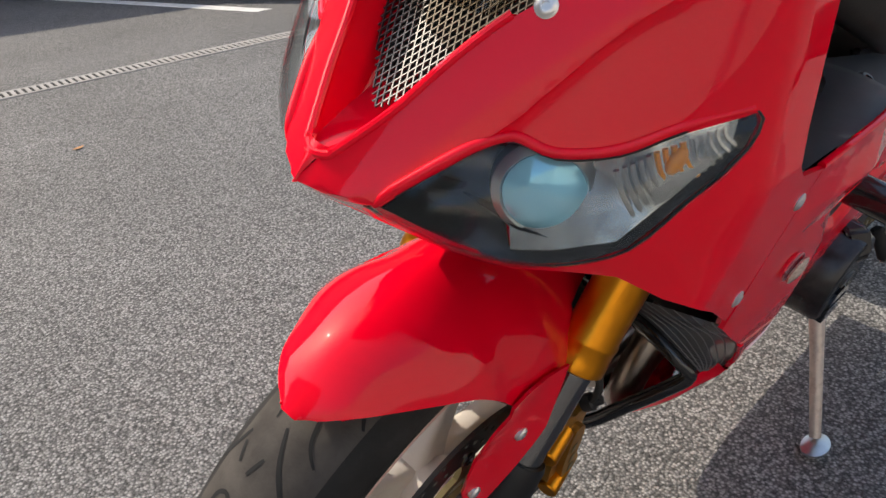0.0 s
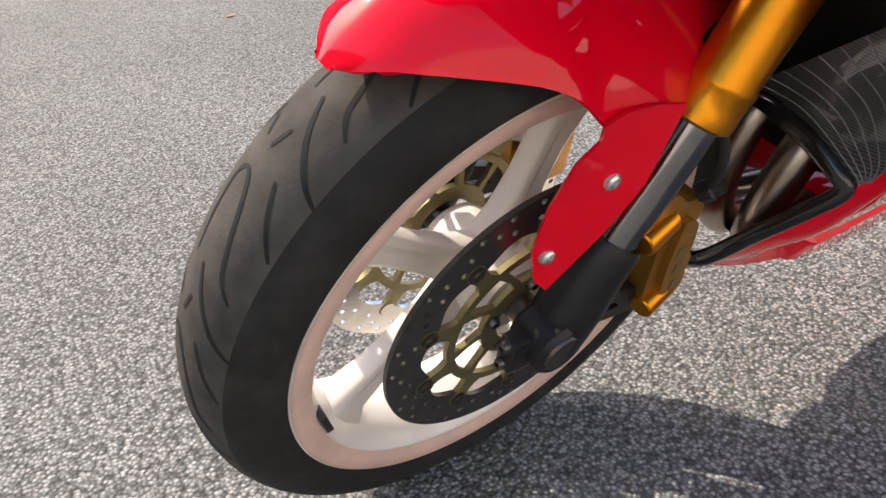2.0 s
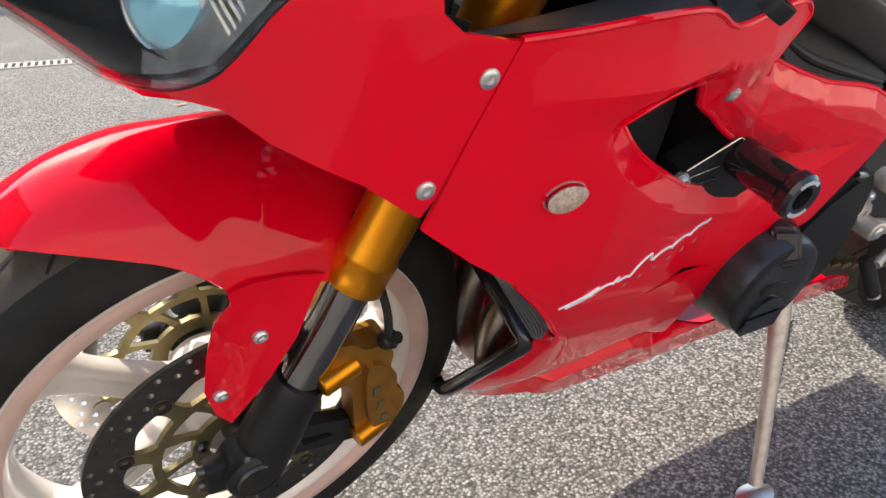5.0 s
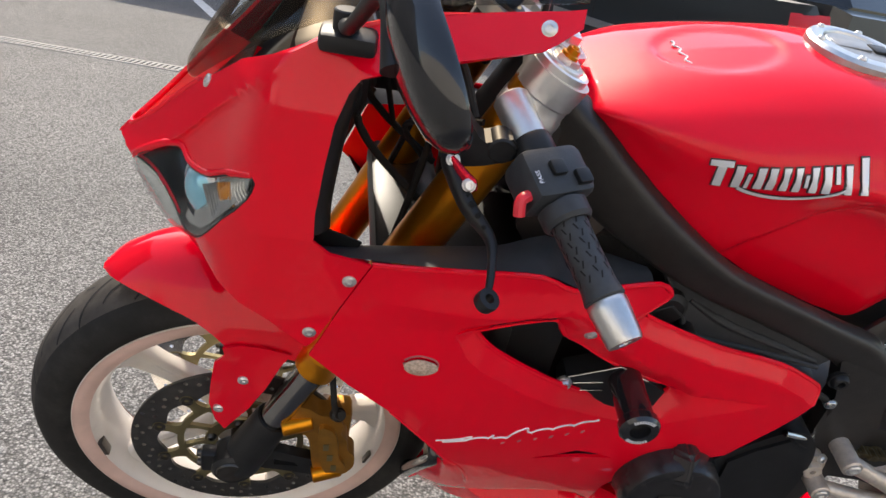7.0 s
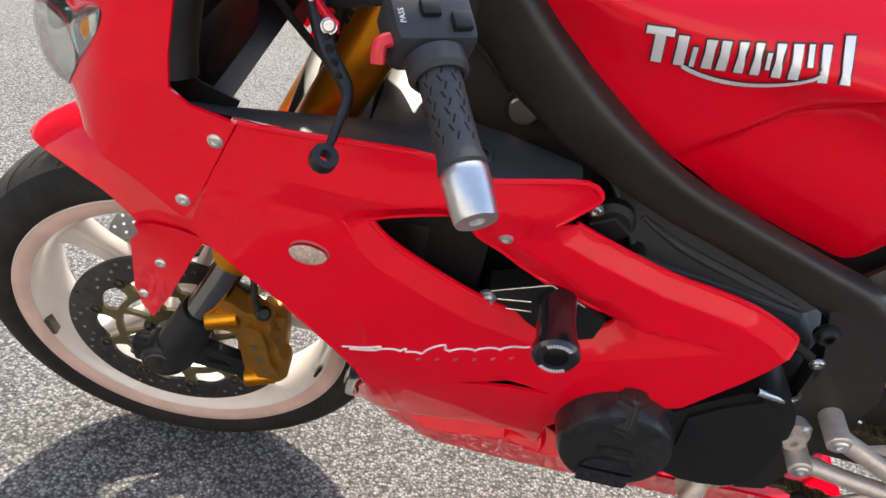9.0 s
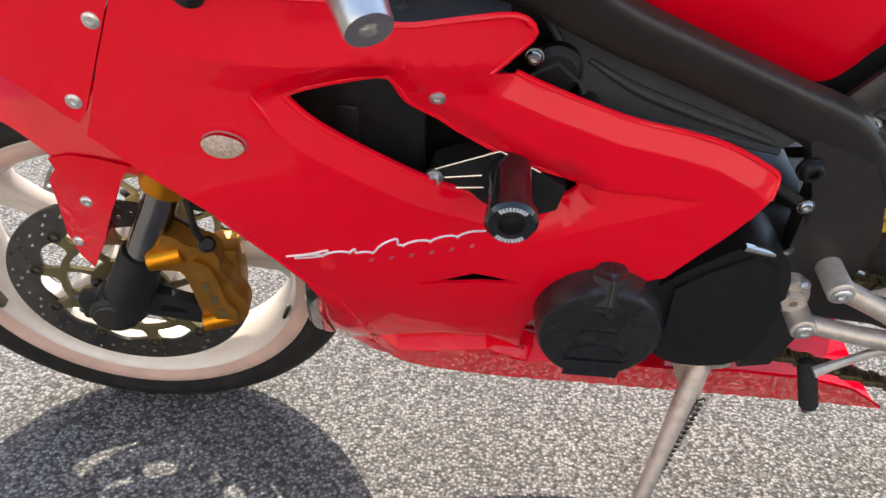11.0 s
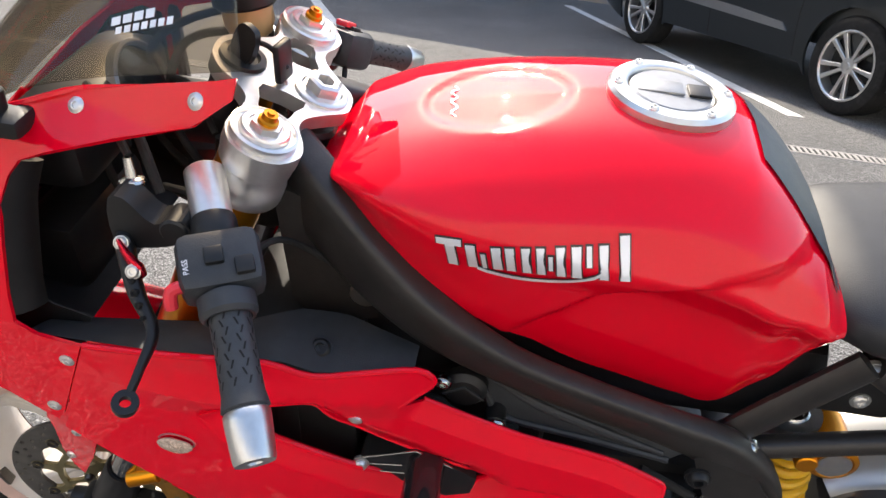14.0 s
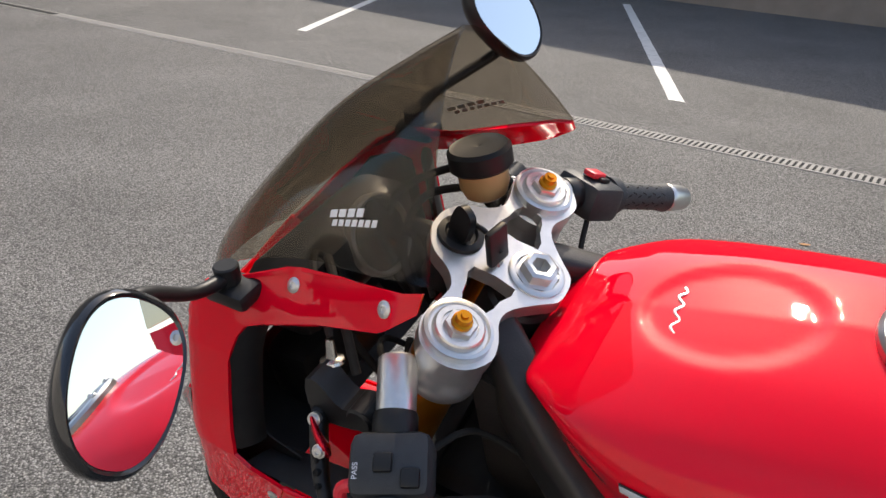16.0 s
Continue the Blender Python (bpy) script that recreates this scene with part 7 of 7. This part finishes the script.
    part("rubber_tip", bm, RUBBER, lev)
    bm = NB()
    rod(bm, (0.846, -0.2125, 0.3475), (0.847, -0.2145, 0.3445), 0.0085, seg=16)
    part("tip_cap", bm, ALU, lev)
    bm = NB()
    tube(bm, [(0.715, -0.168, 0.545), (0.76, -0.158, 0.530), (0.80, -0.128, 0.515), (0.90, -0.118, 0.468)], 0.0045, 10, 4)
    part("shift_rod", bm, STEEL, lev)
    # side stand
    bm = NB()
    plate(bm, smooth_loop([(0.696, 0.358), (0.735, 0.366), (0.768, 0.364), (0.774, 0.335), (0.752, 0.324), (0.744, 0.296), (0.722, 0.296), (0.708, 0.326)], 3), Matrix.Translation((0, -0.150, 0)), 0.012)
    br = part("stand_bracket", bm, STANDSTEEL, bike, "zinc side stand bracket with rusty bolts")
    for x, z in ((0.722, 0.345), (0.756, 0.345)):
        bm = NB()
        lathe(bm, [(0, 0), (0.0105, 0), (0.0105, 0.006), (0.009, 0.007), (0, 0.007)], axis_matrix((x, -0.150, z), (x, -0.25, z)), 6)
        part("hex_bolt", bm, STANDSTEEL, br)
    foot = Vector((0.666, -0.292, 0.088))
    bm = NB()
    tube(bm, [(0.738, -0.150, 0.340), (0.730, -0.166, 0.308), (0.709, -0.208, 0.235), (0.690, -0.247, 0.165), tuple(foot + Vector((0.004, 0.008, 0.012)))], [0.012, 0.014, 0.011, 0.010, 0.009], 14, 5)
    st = part("side_stand", bm, STANDSTEEL, bike, "silver side stand leg")
    up = bike.matrix_world.to_3x3().inverted() @ Vector((0, 0, 1))
    bm = NB()
    lathe(bm, [(0, 0), (0.024, 0), (0.026, 0.002), (0.026, 0.006), (0.012, 0.011), (0, 0.012)], axis_matrix(foot - up * 0.004, foot + up) @ Matrix.Diagonal((1.25, 1, 0.8, 1)), 28)
    part("stand_foot", bm, ALU, st)
    bm = NB()
    tube(bm, [Vector((0.744, -0.178, 0.300)).lerp(Vector((0.694, -0.246, 0.175)), t / 110) + Vector((0.0050 * math.cos(t * 1.26), 0.0, 0.0050 * math.sin(t * 1.26))) for t in range(111)], 0.0015, 6, 1)
    part("return_spring", bm, DARKSTEEL, st)


GUARD = mat("guard_black", (0.03, 0.032, 0.035), 0.3, spec=0.5, vary=0.1, scale=20)
HUGGER = mat("hugger_silver", (0.50, 0.51, 0.52), 0.3, metal=0.6, coat=0.5, vary=0.05, scale=10)
YELLOW = mat("spring_yellow", (0.75, 0.42, 0.02), 0.35, vary=0.08, scale=30)
CHAIN = mat("oily_chain", (0.16, 0.12, 0.06), 0.4, metal=0.8, vary=0.3, scale=120)
BRUSHED = mat("brushed_alu", (0.60, 0.53, 0.46), 0.4, metal=0.5, vary=0.1, scale=140, dirt=0.25, dirt_scale=30, dirt_col=(0.25, 0.2, 0.15))
STANDSTEEL = mat("zinc_steel", (0.62, 0.53, 0.46), 0.38, metal=0.45, vary=0.12, scale=70, dirt=0.5, dirt_scale=40, dirt_col=(0.24, 0.12, 0.06))
rear_end()


# ---- parked car ----
def car():
    d = Vector((-0.42, 0.9075, 0))
    side = Vector((0.9075, 0.42, 0))     # from its near flank into the car
    hub = Vector((2.72, 4.48, 0.335))
    # local frame: x forward along the car, y into the car, z up; origin under the near rear wheel
    m = Matrix.Translation((hub.x, hub.y, 0)) @ Matrix(((d.x, side.x, 0, 0), (d.y, side.y, 0, 0), (0, 0, 1, 0), (0, 0, 0, 1)))
    root = new("parked_car")
    root.matrix_world = m
    tagged(root, "dark grey parked hatchback with silver alloy wheels", "car")
    arch = lambda cx: [(cx + 0.385 * math.cos(radians(a)), 0.335 + 0.385 * math.sin(radians(a))) for a in range(-22, 203, 12)]
    lower = [(-0.72, 0.30), (-0.42, 0.24)] + arch(0)[::-1] + [(0.42, 0.27), (2.15, 0.27)] + arch(2.6)[::-1] + [(3.05, 0.22), (3.45, 0.30), (3.52, 0.55), (3.40, 0.72), (2.9, 0.86), (2.2, 0.96), (0.0, 1.02), (-0.62, 1.0), (-0.78, 0.75), (-0.79, 0.45)]

    def flank(x, z, off=0.0):
        b = 0.05 * ((z - 0.62) / 0.5) ** 2 + 0.14 * max(0.0, (-x - 0.45) / 0.35) ** 2 + 0.12 * max(0.0, (x - 3.0) / 0.5) ** 2
        return b - 0.014 * math.exp(-((z - 0.80) / 0.03) ** 2) - off
    for sd in (0, 1):
        bm = NB()
        sheet(bm, lower, lambda x, z: (x, flank(x, z) if sd == 0 else 1.78 - flank(x, z), z), (), 0.10, 0.02, (0, -1 if sd == 0 else 1, 0))
        part("body_side", bm, CARPAINT, root)
    bm = NB()
    secs = []
    for x, w, a, b in ((-0.80, 0.70, 0.98, 0.45), (-0.70, 0.80, 1.02, 0.28), (0, 0.84, 1.03, 0.42), (2.6, 0.84, 0.92, 0.42), (3.4, 0.74, 0.74, 0.30), (3.52, 0.6, 0.6, 0.36)):
        secs.append([Vector((x, 0.89 + sx * w * e, z)) for sx, z, e in ((-1, b, 0.96), (-1, (a + b) / 2, 1.0), (-1, a, 0.97), (1, a, 0.97), (1, (a + b) / 2, 1.0), (1, b, 0.96))])
    loft(bm, secs)
    part("body_shell", bm, CARPAINT, root)
    bm = NB()
    secs = []
    for x, w, a in ((-0.72, 0.62, 1.03), (-0.45, 0.66, 1.38), (0.3, 0.68, 1.46), (1.2, 0.66, 1.44), (1.9, 0.66, 1.05)):
        secs.append([Vector((x, 0.89 + sx * w * e, z)) for sx, z, e in ((-1, 0.98, 1.18), (-1, a, 0.95), (1, a, 0.95), (1, 0.98, 1.18))])
    loft(bm, secs)
    part("cabin", bm, CARGLASS, root, "dark tinted cabin glass")
    bm = NB()
    sheet(bm, [(0.60, 0.465), (1.2, 0.485), (2.1, 0.515), (2.1, 0.585), (1.2, 0.555), (0.66, 0.52)], lambda x, z: (x, flank(x, z, 0.012), z), (), 0.1, 0.012, (0, -1, 0))
    part("sill_trim", bm, ALU, root, "pale sill trim")
    bm = NB()
    sheet(bm, [(-0.70, 0.52), (-0.48, 0.50), (-0.48, 0.53), (-0.70, 0.555)], lambda x, z: (x, flank(x, z, 0.006), z), (), 0.1, 0.006, (0, -1, 0))
    part("bumper_trim", bm, PLASTIC, root)
    bm = NB()
    sheet(bm, [(-0.755, 0.50), (-0.68, 0.50), (-0.68, 0.54), (-0.755, 0.545)], lambda x, z: (x, flank(x, z, 0.012), z), (), 0.1, 0.012, (0, -1, 0))
    part("reflector", bm, REDPLASTIC, root, "red bumper reflector")
    bm = NB()
    sheet(bm, [(-0.77, 0.80), (-0.50, 0.84), (-0.48, 0.93), (-0.72, 0.95)], lambda x, z: (x, flank(x, z, 0.012), z), (), 0.1, 0.02, (0, -1, 0))
    part("tail_light", bm, REDPLASTIC, root, "red tail light")
    bm = NB()
    box(bm, (0.9, 0.02, 0.80), (1.05, 0.03, 0.83))
    part("door_handle", bm, CARPAINT, root)
    for x in (0.50, 1.52):
        bm = NB()
        tube(bm, [(x, flank(x, 0.3, 0.002), 0.3), (x + 0.01, flank(x, 0.6, 0.002), 0.6), (x, flank(x, 0.95, 0.002), 0.95)], 0.004, 6, 3)
        part("door_gap", bm, BLACK, root)
    for x, y, sd in ((0, 0.035, -1), (2.6, 0.035, -1), (0, 1.745, 1), (2.6, 1.745, 1)):
        wm = Matrix.Translation((x, y, 0.335)) @ (Matrix() if sd < 0 else Matrix.Rotation(math.pi, 4, "Z"))
        bm = NB()
        lathe(bm, [(0.236, 0.0), (0.245, -0.012), (0.29, -0.016), (0.322, -0.004), (0.335, 0.020), (0.335, 0.18), (0.30, 0.205), (0.236, 0.20)], wm, 56, True)
        tyre = part("car_wheel", bm, RUBBER, root, "silver ten-spoke alloy wheel")
        bm = NB()
        lathe(bm, [(0.242, -0.010), (0.232, -0.013), (0.222, -0.004), (0.214, 0.05), (0.214, 0.17), (0.24, 0.18)], wm, 56, True)
        part("wheel_rim", bm, ALLOY, tyre)
        bm = NB()
        lathe(bm, [(0, 0.07), (0.205, 0.07), (0.205, 0.08), (0, 0.08)], wm, 40)
        part("brake_backing", bm, BLACK, tyre)
        bm = NB()
        lathe(bm, [(0, 0.0), (0.024, 0.0), (0.028, 0.006), (0.055, 0.012), (0.065, 0.03), (0, 0.03)], wm, 32)
        part("hub_cap", bm, ALLOY, tyre)
        for k in range(10):
            a = radians(36 * k + (5 if k % 2 else -5))
            bm = NB()
            r = Matrix.Rotation(-a, 4, "Y")
            secs = []
            for rr, hw, y0 in ((0.045, 0.014, 0.012), (0.12, 0.013, 0.004), (0.222, 0.019, -0.004)):
                secs.append([wm @ (r @ Vector((rr, y0 + yy, hw * e))) for e, yy in ((-1, 0.004), (-0.7, 0.0), (0.7, 0.0), (1, 0.004), (0.8, 0.03), (-0.8, 0.03))])
            loft(bm, secs)
            part("alloy_spoke", bm, ALLOY, tyre)


CARPAINT = mat("car_paint", (0.022, 0.026, 0.027), 0.3, metal=0.2, coat=0.8, vary=0.05, scale=2)
CARGLASS = mat("car_glass", (0.01, 0.011, 0.012), 0.06, coat=0.5)
ALLOY = mat("alloy_silver", (0.62, 0.61, 0.59), 0.3, metal=0.8, vary=0.06, scale=20)
car()


def leaf(x, y, turn, size):
    bm = NB()
    q = Matrix.Translation((x, y, 0.004)) @ Matrix.Rotation(radians(turn), 4, "Z") @ Matrix.Diagonal((size, size, size, 1))
    pts = [(-1, 0), (-0.6, 0.30), (0, 0.42), (0.6, 0.28), (1, 0), (0.6, -0.26), (0, -0.40), (-0.6, -0.3)]
    sheet(bm, pts, lambda a, b: q @ Vector((a, b, 0.25 * b * b + 0.12 * a * a)), (), 0.3, 0.0006, (0, 0, 1))
    tagged(part("fallen_leaf", bm, LEAF), "dry brown fallen leaf on the tarmac", "leaf", "fallen leaves")


LEAF = mat("dry_leaf", (0.42, 0.20, 0.07), 0.7, vary=0.2, scale=60)
leaf(0.435, 2.37, 20, 0.026)
leaf(-1.6, 2.0, 100, 0.014)

drain()
